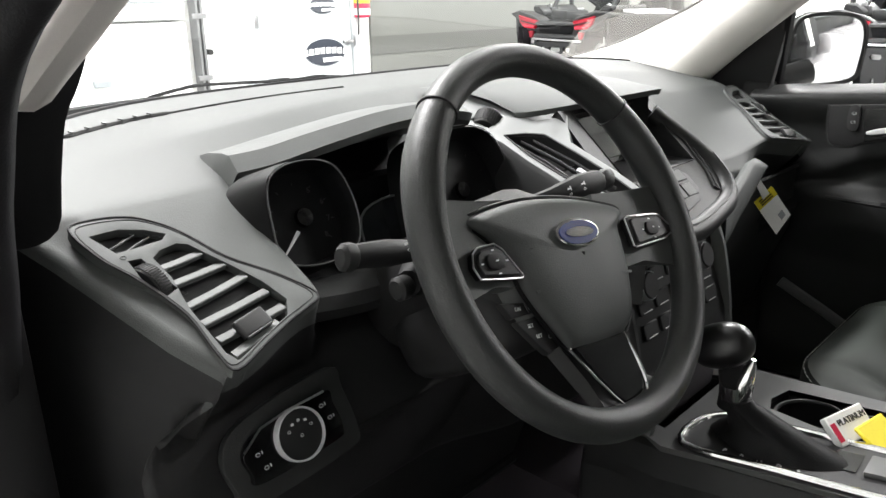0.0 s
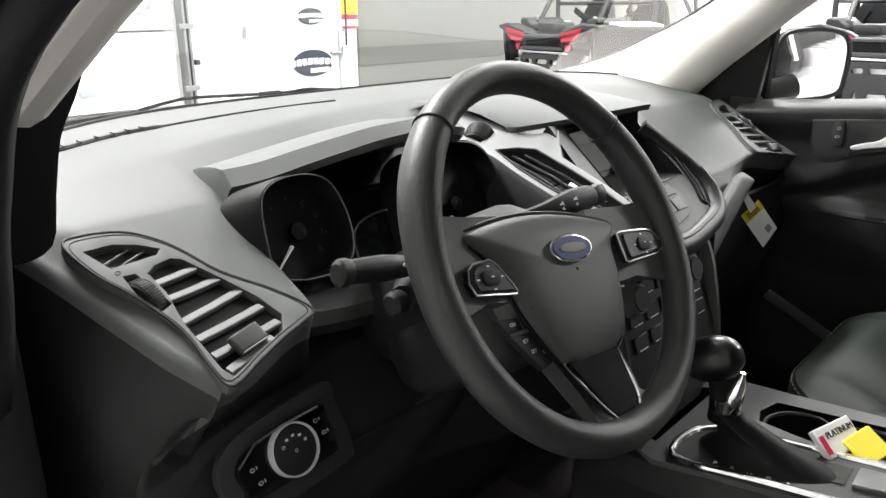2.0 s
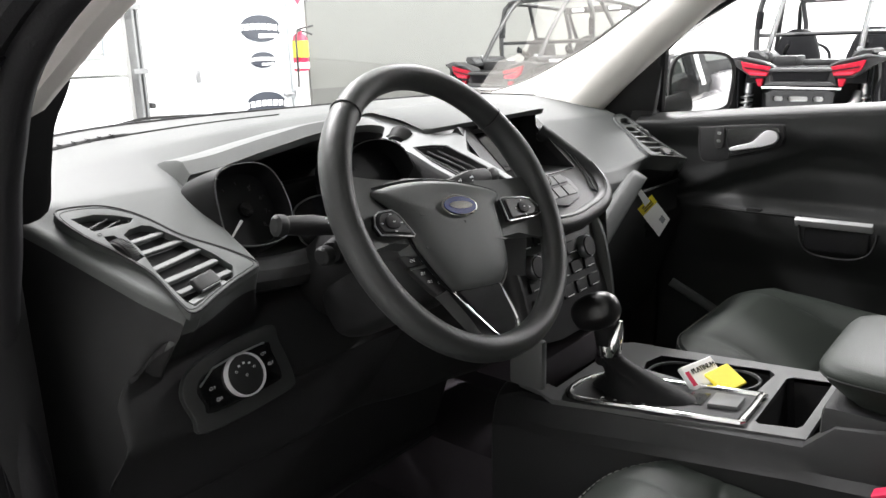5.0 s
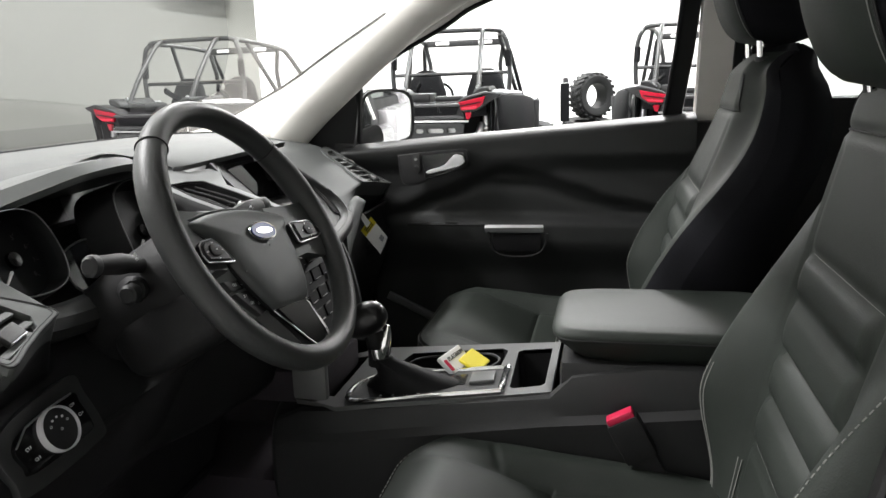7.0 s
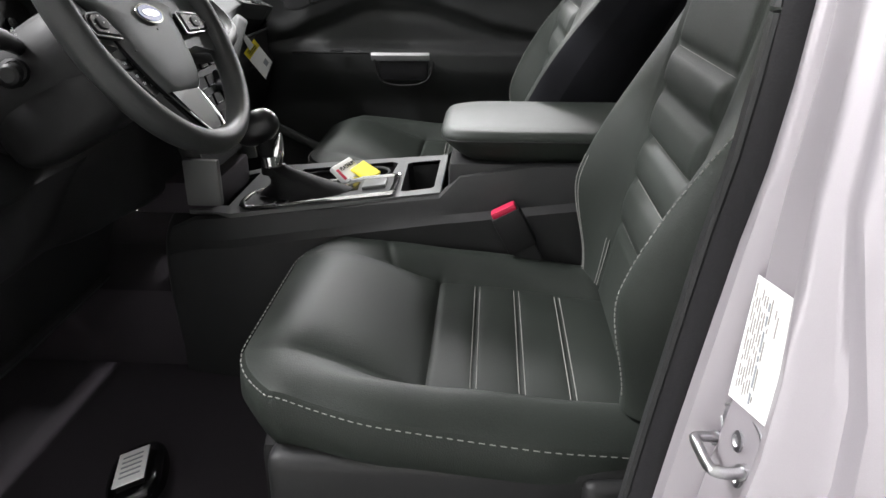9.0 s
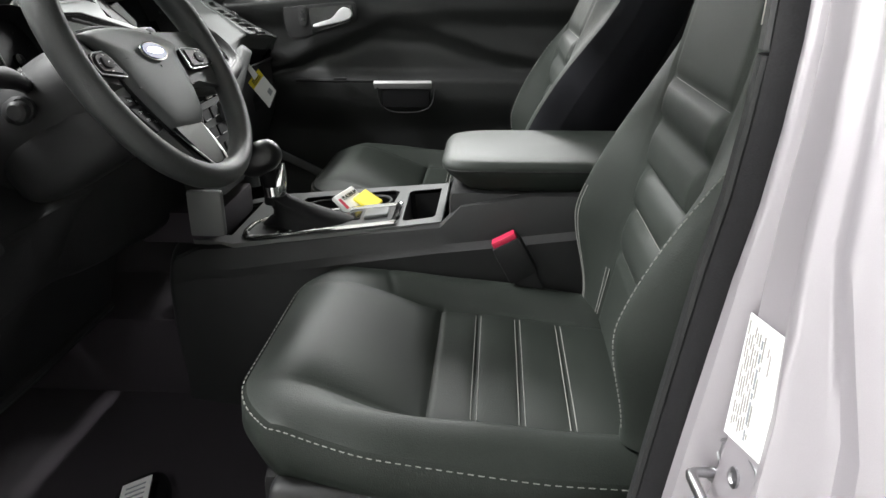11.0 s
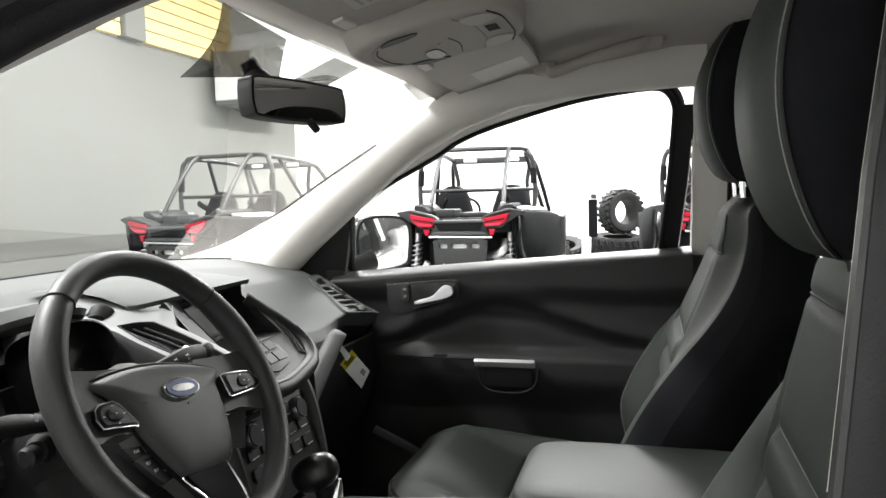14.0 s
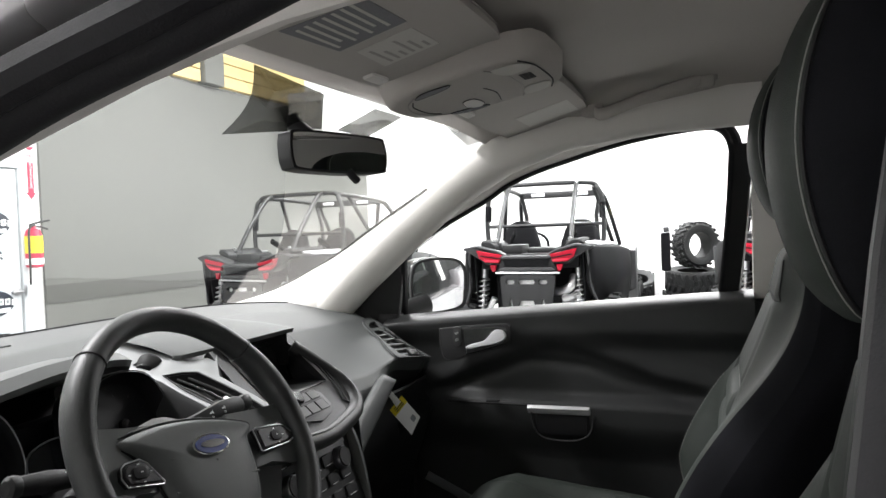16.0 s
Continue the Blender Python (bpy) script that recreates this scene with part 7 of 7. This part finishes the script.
# packet left in the cup holder
pk = thing("platinum_packet", (0.04, -0.16, 0.735), "white and yellow printed packet lying in the cup holder", "packet")
PKM = pose(0.008, -0.164, 0.753, 42, 0, -16)
part("white_box", box((0.074, 0.04, 0.01), PKM, 0.0015, 1), WHITEPAPER, pk)
part("word", lettering("PLATINUM", 0.0115, PKM @ Matrix.Translation((0.006, 0.007, 0.0053))), INK, pk)
part("red_mark", box((0.009, 0.024, 0.0006), PKM @ Matrix.Translation((-0.031, -0.002, 0.0053)), 0, 1), RED, pk)
part("yellow_card", box((0.062, 0.042, 0.006), pose(0.018, -0.198, 0.75, 30, 0, -12), 0.002, 1), YELLOW, pk, "bright yellow card")

# seat belt buckle
bk = thing("belt_buckle", (-0.165, -0.46, 0.7), "black seat belt buckle with a red button", "buckle")
bkm = pose(-0.172, -0.46, 0.735, -28, 0, 0)
part("body", box((0.028, 0.05, 0.07), bkm @ Matrix.Translation((0, 0, -0.025)), 0.006), DARK, bk)
part("button", box((0.022, 0.042, 0.012), bkm @ Matrix.Translation((0, 0.0, 0.013)), 0.003), RED, bk, "red release button")
part("strap", box((0.008, 0.04, 0.14), bkm @ Matrix.Translation((0, 0.0, -0.125)), 0.002), DARK, bk)


# ---- seats ----
def smooth(a, b, t):
    t = min(1, max(0, (t - a) / (b - a)))
    return t * t * (3 - 2 * t)


def groove(v, lines, width=0.012):
    return sum(math.exp(-((v - q) / width) ** 2) for q in lines)


def seat(cx, dy, hy, hz, rise=0.0, taper=0.05, broad=0.0, lean=0.0, low=0.15):
    """Front seat round x = cx, slid by dy, with its headrest at hy, hz."""
    st = thing("front_seat", (cx, -0.4 + dy, 0.42), "charcoal leather front seat with ribbed centre panels and pale stitching", "seat", "front seats")
    # cushion top
    seams = (-0.413, -0.475, -0.54)
    nu, nv = 80, 132
    inboard = 1 if cx < 0 else -1
    fields = (0.0, 0.454, 0.576, 0.7, 0.83, 1.02)

    def top(u, v):
        y = -0.125 - 0.5 * v
        w = 0.236 + 0.02 * smooth(0, 0.35, v) - 0.012 * smooth(0.7, 1, v)
        au = abs(u)
        h = 0.694 - 0.056 * smooth(0.08, 0.52, v) - 0.02 * smooth(0.5, 1, v)
        # padded fields between the seams
        for k in range(5):
            if fields[k] <= v < fields[k + 1]:
                s = (v - fields[k]) / (fields[k + 1] - fields[k])
                if k:
                    bulge = 0.006 * (4 * s * (1 - s)) ** 0.4
                else:
                    bulge = 0.017 * (1 - s ** 5) * min(1, (s + 0.02) / 0.35) ** 0.7
                h += bulge * max(0, 1 - (au / 0.63) ** 6)
        h += 0.036 * smooth(0.58, 0.8, au) * smooth(0.1, 0.5, v)
        h -= 0.005 * math.exp(-((au - 0.63) / 0.02) ** 2) * smooth(0.1, 0.45, v)
        h -= 0.004 * math.exp(-((y + 0.352) / 0.0035) ** 2) * (au < 0.63)
        # short seam across the front of each bolster
        h -= 0.004 * math.exp(-((v - 0.3 + 0.25 * (au - 0.63)) / 0.012) ** 2) * (u * inboard > 0.63)
        k = max(0, (au - 0.76) / 0.24) ** 2.4
        rim_z = 0.685 - 0.0625 * v
        h = h * (1 - k) + rim_z * k
        r = max(0, (0.15 - v) / 0.15) ** 2.4
        h = h * (1 - r) + (0.682 + 0.004 * au ** 2) * r
        y2 = y - 0.004 * (1 - v) - 0.058 * max(0, (au - 0.5) / 0.5) ** 2.2 * (1 - v) ** 3
        return Vector((cx + u * w, y2 + dy, h + rise))

    rows = [[top(-1 + 2 * i / nu, j / nv) for i in range(nu + 1)] for j in range(nv + 1)]
    part("cushion", grid(rows), LEATHER, st, "leather seat cushion", angle=70)
    # skirt round the cushion
    rim = [top(-1, 1 - j / 40) for j in range(41)] + [top(-1 + 2 * i / 40, 0) for i in range(1, 40)] + [top(1, j / 40) for j in range(41)]
    cen = Vector((cx, -0.37 + dy, 0.6))
    sk = []
    for p in rim:
        o = Vector((p.x - cen.x, (p.y - cen.y) * 0.8, 0)).normalized()
        sk.append([p, p + o * 0.008 + Vector((0, 0, -0.012)), p + o * 0.01 + Vector((0, 0, -0.04)), p - o * 0.004 + Vector((0, 0, -0.075)), p - o * 0.04 + Vector((0, 0, -0.09))])
    part("cushion_skirt", grid(sk), LEATHER, st, "leather cushion side", angle=70)
    # stitched edge: short pale stitches
    path = [p + Vector((0, 0, -0.004)) for p in rim]
    bm = bmesh.new()
    for i in range(len(path) - 1):
        a, b = path[i], path[i + 1]
        n = max(1, int((b - a).length / 0.0075))
        for k in range(n):
            o = Vector((a.x - cen.x, a.y - cen.y, 0)).normalized() * 0.006
            p0, p1 = a.lerp(b, (k + 0.1) / n) + o, a.lerp(b, (k + 0.68) / n) + o
            tube([p0, p1], 0.0009, 4, bm=bm)
    part("edge_stitching", bm, THREAD, st, "pale contrast stitching")
    for q in seams:
        for d in (-0.004, 0.004):
            line = []
            for i in range(17):
                u = -0.57 + 1.14 * i / 16
                v = (-0.125 - (q + d)) / 0.5
                line.append(top(u, v) + Vector((0, 0, 0.0006)))
            part("stitch_line", tube(line, 0.0008, 4), THREAD, st, "pale stitched line")
    # plastic valance and rails
    for s in (-1, 1):
        part("side_shield", block(cx + s * 0.238 - 0.024, cx + s * 0.238 + 0.024, -0.62 + dy, -0.18 + dy, 0.5, 0.612, 0.018, 3), PLASTIC, st, "grey plastic side shield")
    part("seat_pan", block(cx - 0.22, cx + 0.22, -0.62 + dy, -0.16 + dy, 0.48, 0.6, 0.02), DARK, st)
    for s in (-1, 1):
        part("rail", block(cx + s * 0.2 - 0.02, cx + s * 0.2 + 0.02, -0.7 + dy, -0.1 + dy, 0.401, 0.48, 0.006, 1), DARK, st)
    # backrest
    ribs = (0.176, 0.288, 0.385, 0.494, 0.59)
    nv2 = 70

    def width(v):
        return 0.242 + 0.022 * math.sin(math.pi * min(1, v * 1.2)) - taper * smooth(0.6, 0.92, v) + broad * smooth(0.38, 0.76, v) * (1 - smooth(0.88, 1, v)) - 0.075 * smooth(0.88, 1.0, v)

    def front(u, v):
        z = 0.655 + 0.625 * v - (0.02 * smooth(0.85, 1, v) if broad else 0)
        y = -0.6 - 0.135 * v + dy - lean * smooth(0.45, 0.9, v)
        au = abs(u)
        bol = (0.014 + 0.052 * smooth(-0.02, 0.26, v) - 0.118 * smooth(0.22, 0.86, v)) * smooth(0.5, 0.84, au)
        edge = 0.06 * max(0, (au - 0.82) / 0.18) ** 2.2 * (1 - 0.7 * smooth(0.45, 1, v))
        bol *= 1 - 0.4 * smooth(0.6, 1, v)
        dip = 0.0
        if au < 0.52:
            dip = 0.008 * groove(v, ribs, 0.009) * (1 - smooth(0.46, 0.52, au))
        dip += 0.006 * math.exp(-((au - 0.51) / 0.022) ** 2) * (1 - smooth(0.78, 0.84, v))
        dip += 0.005 * math.exp(-((v - 0.83) / 0.009) ** 2) * (1 - smooth(0.6, 0.68, au))
        dip += 0.035 * max(0, (v - 0.93) / 0.07) ** 2
        puff = 0.006 * math.sin(math.pi * ((v - 0.18) / 0.103 % 1)) * (1 - smooth(0.44, 0.5, au)) * (0.18 < v < 0.59)
        return Vector((cx + u * width(v), y + bol - edge - dip + puff, z))

    inner_side = 1 if cx < 0 else -1
    us_ = [inner_side * (-1 + 1.88 * i / 58) for i in range(59)]
    part("inner_side", grid([[front(inner_side * (0.88 + 0.12 * i / 5), j / nv2) for i in range(6)] for j in range(nv2 + 1)]), CLOTH, st, "black cloth side of the backrest", angle=70)
    part("backrest", grid([[front(u, j / nv2) for u in us_] for j in range(nv2 + 1)]), LEATHER, st, "leather backrest with horizontal ribs", angle=70)
    back = []
    for j in range(21):
        v = j / 20
        l, r = front(-1, v), front(1, v)
        yb = -0.6 - 0.135 * v - 0.155 - 0.02 * smooth(0.4, 0.7, v) + (0.105 - 1.4 * lean) * smooth(0.72, 1, v) ** 1.5 + dy - lean * smooth(0.45, 0.9, v)
        tuck = 0.035 * (1 - smooth(0.8, 1, v))
        back.append([l, Vector((l.x - 0.006, l.y - tuck, l.z)), Vector((l.x + 0.004, (l.y + yb) / 2 - 0.01, l.z)), Vector((l.x + 0.04, yb, l.z)), Vector((cx, yb - 0.015, l.z)), Vector((r.x - 0.04, yb, r.z)), Vector((r.x - 0.004, (r.y + yb) / 2 - 0.01, r.z)), Vector((r.x + 0.006, r.y - tuck, r.z)), r])
    crest = [front(-1 + 2 * i / 8, 1) for i in range(9)]
    for share, lift in ((0.25, 0.012), (0.6, 0.014)):
        back.append([a.lerp(b, share) + Vector((0, 0, lift)) for a, b in zip(back[20], crest)])
    back.append(crest)
    part("back_panel", grid(back), CLOTH, st, "black cloth seat back", angle=70)
    for q in ribs:
        for d in (-0.004, 0.004):
            part("stitch_line", tube([front(-0.46 + 0.92 * i / 16, q + d) + Vector((0, 0.0003, 0)) for i in range(17)], 0.0005, 4), THREAD, st, "pale stitched line")
    # short stitches along the outer bolsters, a double seam on the inner ones
    inner_side = 1 if cx < 0 else -1
    for d in (0.0, 0.035):
        part("bolster_stitch", tube([front(inner_side * (0.79 + d), 0.0 + 0.3 * k / 24) + Vector((0, 0.0006, 0)) for k in range(25)], 0.0008, 4), THREAD, st, "pale bolster stitching")
    for d in (0.0, 0.03):
        part("inner_stitch", tube([front(inner_side * (0.54 + d), 0.12 * k / 10) + Vector((0, 0.0006, 0)) for k in range(11)], 0.0007, 4), THREAD, st, "pale stitched line")
    bm = bmesh.new()
    for k in range(44):
        va = 0.03 + 0.5 * k / 44
        tube([front(-inner_side * 0.83, va) + Vector((0, 0.0006, 0)), front(-inner_side * 0.83, va + 0.007) + Vector((0, 0.0006, 0))], 0.0008, 4, bm=bm)
    part("bolster_stitch", bm, THREAD, st, "pale bolster stitching")
    for s in (-1, 1):
        part("shoulder_seam", tube([front(s * (0.6 - 0.03 * v / 6), 0.83 + 0.018 * v) + Vector((0, 0.001, 0)) for v in range(7)], 0.0014, 5), DARK, st)
    part("back_label_seam", tube([front(-0.6 + 1.2 * i / 20, 0.83) + Vector((0, 0.002, 0)) for i in range(21)], 0.0016, 5), DARK, st)
    # headrest
    def ring_at(v):
        """Half width, middle and half depth of the headrest at a height share v."""
        e = max(0.02, 1 - abs(2 * v - 1) ** (low * 75 - 4.5 if v < 0.5 else 3.6)) ** (1 / 3.6)
        lean = 0.03 * math.sin(math.pi * min(1, v * 1.1)) - 0.012
        return 0.133 * e * (0.95 + 0.06 * v), hy - 0.012 + lean - 0.016 * (1 - v) ** 2, 0.078 * e

    sp_ = lambda c: math.copysign(abs(c) ** (2 / 3.2), c)

    def around(v, t, out=1.0):
        w, yc, d = ring_at(v)
        return Vector((cx + w * sp_(math.cos(t)) * out, yc + d * sp_(math.sin(t)) * out, hz - low + (0.145 + low) * v))

    vs_ = [i / 30 for i in range(31)]
    hr = part("headrest", grid([[around(v, radians(38 + 104 * j / 30)) for j in range(31)] for v in vs_]), LEATHER, st, "leather headrest", angle=70)
    part("headrest_back", grid([[around(v, radians(142 + 256 * j / 30), 0.992) for j in range(31)] for v in vs_]), CLOTH, hr, "black cloth back of the headrest", angle=70)
    part("headrest_base", prism([(around(0.0, radians(12 * j)).x, around(0.0, radians(12 * j)).y) for j in range(30)], 0.002, Matrix.Translation((0, 0, hz - low))), CLOTH, hr)
    for s in (-1, 1):
        part("headrest_seam", tube([around(v, radians(90 - s * 47), 1.004) for v in vs_[1:-1]], 0.0007, 5), THREAD, hr, "stitched seam")
        part("headrest_piping", tube([around(v, radians(90 - s * 52), 1.002) for v in vs_[1:-1]], 0.002, 5), DARK, hr)
        part("headrest_post", tube([(cx + s * 0.065, hy - 0.008, 1.22), (cx + s * 0.065, hy, hz - 0.12)], 0.007, 12), CHROME, hr, "chrome headrest post")
        part("post_guide", tube([(cx + s * 0.065, hy - 0.008, 1.245), (cx + s * 0.065, hy - 0.007, 1.272)], 0.014, 12), PLASTIC, hr)
    return st


ds = seat(-0.385, 0.0, -0.705, 1.385, taper=0.015, broad=0.03, low=0.163)
seat(0.385, 0.09, -0.705, 1.45, 0.034, 0.06, lean=0.038, low=0.156)
part("recline_cover", box((0.03, 0.16, 0.1), Matrix.Translation((-0.65, -0.62, 0.553)), 0.02, 3), PLASTIC, ds, "grey plastic hinge cover")

# carton label on the floor
fl = thing("floor_packet", (-0.42, 0.07, 0.4), "clear wrapped packet with a white label on the carpet", "packet")
flm = pose(-0.465, 0.076, 0.425, 8, 14, 111)
part("wrap", pillow((0.085, 0.15, 0.045), flm, 3), GLOSS, fl)
part("label", box((0.045, 0.095, 0.001), flm @ Matrix.Translation((0, 0.01, 0.0235)), 0, 1), WHITEPAPER, fl, "white printed label")
for k in range(5):
    part("print_bar", box((0.03, 0.004, 0.0006), flm @ Matrix.Translation((0, -0.02 + 0.014 * k, 0.0243)), 0, 1), GREYPRINT, fl)

# ---- passenger door ----
pdoor = thing("passenger_door", (0.75, -0.2, 0.45), "closed passenger door with black inner panel and silver handle", "car door")


def belt(y):
    return 1.083 + 0.0747 * (0.23 - y)


CREASE = ((-0.7, 0.88), (-0.44, 0.937), (-0.341, 0.972), (-0.24, 1.007), (-0.159, 1.02), (-0.075, 0.994), (0.033, 0.953), (0.129, 0.91), (0.3, 0.85))
HOLLOW = ((-0.7, 0.85), (-0.5, 0.886), (-0.381, 0.92), (-0.24, 0.966), (-0.106, 0.973), (0.002, 0.931), (0.129, 0.89), (0.3, 0.83))


def along(keys, y):
    for (a, za), (b, zb) in zip(keys, keys[1:]):
        if y <= b:
            return za + (zb - za) * smooth(0, 1, (y - a) / (b - a)) * 0.5 + (zb - za) * 0.5 * (y - a) / (b - a)
    return keys[-1][1]


def door_x(y, z):
    x = 0.735
    x -= 0.02 * smooth(1.0, 1.06, z) * (1 - smooth(belt(y) - 0.02, belt(y) + 0.004, z))
    r1, r2 = along(CREASE, y), along(HOLLOW, y)
    x -= 0.013 * smooth(r1 - 0.02, r1 + 0.01, z) * (1 - 0.6 * smooth(r1 + 0.01, r1 + 0.06, z))
    x += 0.006 * math.exp(-((z - r2) / 0.014) ** 2)
    x -= 0.03 * smooth(0.90, 0.865, z) * smooth(0.72, 0.83, z) * smooth(0.24, 0.1, y)
    x -= 0.03 * (1 - smooth(0.5, 0.62, z)) * smooth(0.35, 0.2, y)
    x += 0.03 * max(0, (z - belt(y) + 0.012) / 0.012) ** 2 if z > belt(y) - 0.012 else 0
    return x


ny, nz = 70, 110
rows = []
for i in range(ny + 1):
    y = 0.29 - 0.93 * i / ny
    zt = belt(y)
    rows.append([(door_x(y, zt - (zt - 0.45) * (1 - j / nz)), y, zt - (zt - 0.45) * (1 - j / nz)) for j in range(nz + 1)] + [(0.79, y, zt + 0.001)])
part("inner_panel", grid(rows), DOORSKIN, pdoor, "black moulded door panel with curved creases", angle=70)
part("outer_skin", block(0.83, 0.9, -0.72, 0.5, 0.42, 1.08, 0.03), PAINT, pdoor, "silver outer skin")
part("front_edge", block(0.74, 0.82, 0.26, 0.32, 0.45, 1.09, 0.01), DARK, pdoor)
# release handle in its cup
DM = axes((0.692, 0.01, 1.04), (0, -1, 0.03), (0.15, 0, 1))
cup = smooth_outline([(-0.108, 0.012), (-0.09, 0.021), (0.06, 0.028), (0.08, 0.018), (0.082, -0.004), (0.068, -0.022), (-0.03, -0.046), (-0.06, -0.056), (-0.098, -0.05)], 4)
bezel = part("handle_bezel", prism(cup, 0.006, DM, 0.002), DARK, pdoor, "black handle surround")
part("bezel_line", tube([DM @ Vector((x * 1.02, y * 1.04, 0.0025)) for x, y in cup], 0.0014, 5, closed=True), PLASTIC, bezel)
part("cup", prism(smooth_outline([(-0.041, 0.012), (-0.03, 0.018), (0.058, 0.022), (0.072, 0.012), (0.07, -0.01), (0.05, -0.022), (-0.026, -0.042), (-0.036, -0.036)], 4), 0.001, DM @ Matrix.Translation((0, 0, 0.0062))), GLOSS, bezel, "deep black cup")
part("release_handle", prism(smooth_outline([(-0.03, -0.026), (-0.012, -0.019), (0.018, -0.011), (0.038, 0.008), (0.05, 0.0155), (0.066, 0.012), (0.073, 0.0), (0.066, -0.012), (0.04, -0.021), (0.0, -0.028), (-0.024, -0.032)], 4), 0.014, DM @ Matrix.Translation((0, 0, 0.008)), 0.004, 3), WHITESILVER, bezel, "pale satin release handle")
part("lock_switch", prism(smooth_outline([(-0.068, -0.02), (-0.05, -0.022), (-0.05, 0.02), (-0.068, 0.02)], 4), 0.004, DM @ Matrix.Translation((0, 0, 0.006)), 0.001), PLASTIC, bezel)
mark("symbol", DM @ Matrix.Translation((-0.059, 0.008, 0.0105)), 0.004, 0.0025, bezel, ring=True)
mark("symbol", DM @ Matrix.Translation((-0.059, -0.009, 0.0105)), 0.004, 0.0025, bezel, ring=True)
# pull handle and pocket
part("pull_trim", box((0.012, 0.155, 0.022), pose(0.686, -0.188, 0.862, 0, -38, 1.5), 0.004), WHITESILVER, pdoor, "satin silver pull trim")
part("pull_pocket", box((0.012, 0.13, 0.05), pose(0.6895, -0.195, 0.825, 0, 8, 0), 0.006), DIAL, pdoor, "black pull recess")
part("pocket_rim", tube(curve_points([(0.684, -0.12, 0.855), (0.682, -0.13, 0.81), (0.682, -0.16, 0.79), (0.682, -0.23, 0.79), (0.684, -0.265, 0.81), (0.686, -0.275, 0.85)], 5), 0.0028, 8), DARK, pdoor)
part("armrest_edge", tube([(0.69, 0.1, 0.872), (0.688, 0.0, 0.872), (0.687, -0.12, 0.872)], 0.005, 8), PLASTIC, pdoor)
part("window_switch", box((0.014, 0.035, 0.008), Matrix.Translation((0.69, -0.02, 0.876)), 0.003), DARK, pdoor)
part("map_pocket_lip", tube([(0.668, 0.16, 0.678), (0.69, 0.08, 0.63), (0.7, 0.0, 0.585), (0.7, -0.15, 0.52)], 0.012, 8, flat=0.6), SATIN, pdoor, "grey pocket lip")
# window frame and glass
OPEN = [(0.262, 1.09), (0.236, 1.235), (0.155, 1.297), (-0.018, 1.377), (-0.082, 1.413), (-0.157, 1.441), (-0.229, 1.461), (-0.297, 1.479), (-0.364, 1.494), (-0.427, 1.505), (-0.489, 1.513), (-0.531, 1.516), (-0.563, 1.513), (-0.585, 1.496), (-0.595, 1.462), (-0.593, 1.426), (-0.581, 1.3), (-0.562, 1.15)]
line = [(side_x(z) + 0.0, y, z) for y, z in OPEN]
upper = curve_points(line[1:13], 3)
lift = [Vector((0, p.y + 0.2, p.z - 1.2)).normalized() for p in upper]
part("window_top_trim", grid([[p + q * w + Vector((x, 0, 0)) for p, q in zip(upper, lift)] for w, x in ((0.012, 0.004), (0.0095, -0.008), (0.014, -0.02), (0.032, -0.034), (0.075, -0.052))]), PILLAR, head, "beige grey trim above the door glass", angle=60)
edge = curve_points(line[1:], 3)
out = []
for p in edge:
    d = Vector((0, p.y + 0.2, p.z - 1.2)).normalized()
    out.append(p + d * 0.006)
part("window_frame", tube(out, 0.0068, 10), RUBBER, pdoor, "black window frame")
part("window_frame_outer", tube([p + Vector((0.02, 0, 0)) + Vector((0, p.y + 0.2, p.z - 1.2)).normalized() * 0.012 for p in out], 0.014, 8), RUBBER, pdoor)
part("rear_frame_post", loft([[(side_x(z) - 0.004, y, z), (side_x(z) + 0.03, y, z), (side_x(z) + 0.03, y - 0.05, z), (side_x(z) - 0.004, y - 0.045, z)] for y, z in ((-0.56, 1.12), (-0.582, 1.3), (-0.594, 1.48))]), DARK, pdoor, "black rear window post")
part("sail_panel", prism([(0.5, 1.075), (0.262, 1.075), (0.238, 1.225), (0.238, 1.255)], 0.02, Matrix(((0, 0, 1, 0.745), (1, 0, 0, 0), (0, 1, 0, 0), (0, 0, 0, 1))), 0.003), DARK, pdoor, "black triangular mirror sail")
part("front_window_post", tube([(side_x(1.08) - 0.005, 0.268, 1.08), (side_x(1.24), 0.24, 1.24)], 0.014, 8), RUBBER, pdoor)
gl = part("window_glass", grid([[(side_x(z) + 0.015, y, z) for y in (0.27, 0.0, -0.3, -0.6)] for z in (1.06, 1.2, 1.35, 1.53)]), SIDEGLASS, pdoor, "clear side window")
gl.visible_shadow = False

# outside mirror
om_ = thing("door_mirror", (1.0, 0.25, 1.05), "black door mirror showing the bright garage", "mirror")
OMM = axes((0.98, 0.23, 1.148), (0.77, -0.64, 0), (0, 0, 1))
mo2 = smooth_outline([(-0.09, -0.06), (-0.098, 0.02), (-0.07, 0.075), (0.04, 0.08), (0.09, 0.05), (0.092, -0.03), (0.07, -0.075), (-0.04, -0.085)], 5)
part("housing", prism(mo2, -0.09, OMM, 0.03, 4), GLOSS, om_)
part("glass", prism([(x * 0.93, y * 0.92) for x, y in mo2], 0.001, OMM @ Matrix.Translation((0, 0, 0.001)) @ Matrix.Translation((0, 0, 0.002))), MIRROR, om_, "mirror glass")
part("bezel", ring_outline(mo2, 0.008, 0.012, OMM @ Matrix.Translation((0, 0, -0.004))), DARK, om_)
part("foot", tube([(0.93, 0.25, 1.1), (0.86, 0.3, 1.08), (0.79, 0.32, 1.08)], [0.03, 0.028, 0.03], 10), DARK, om_)
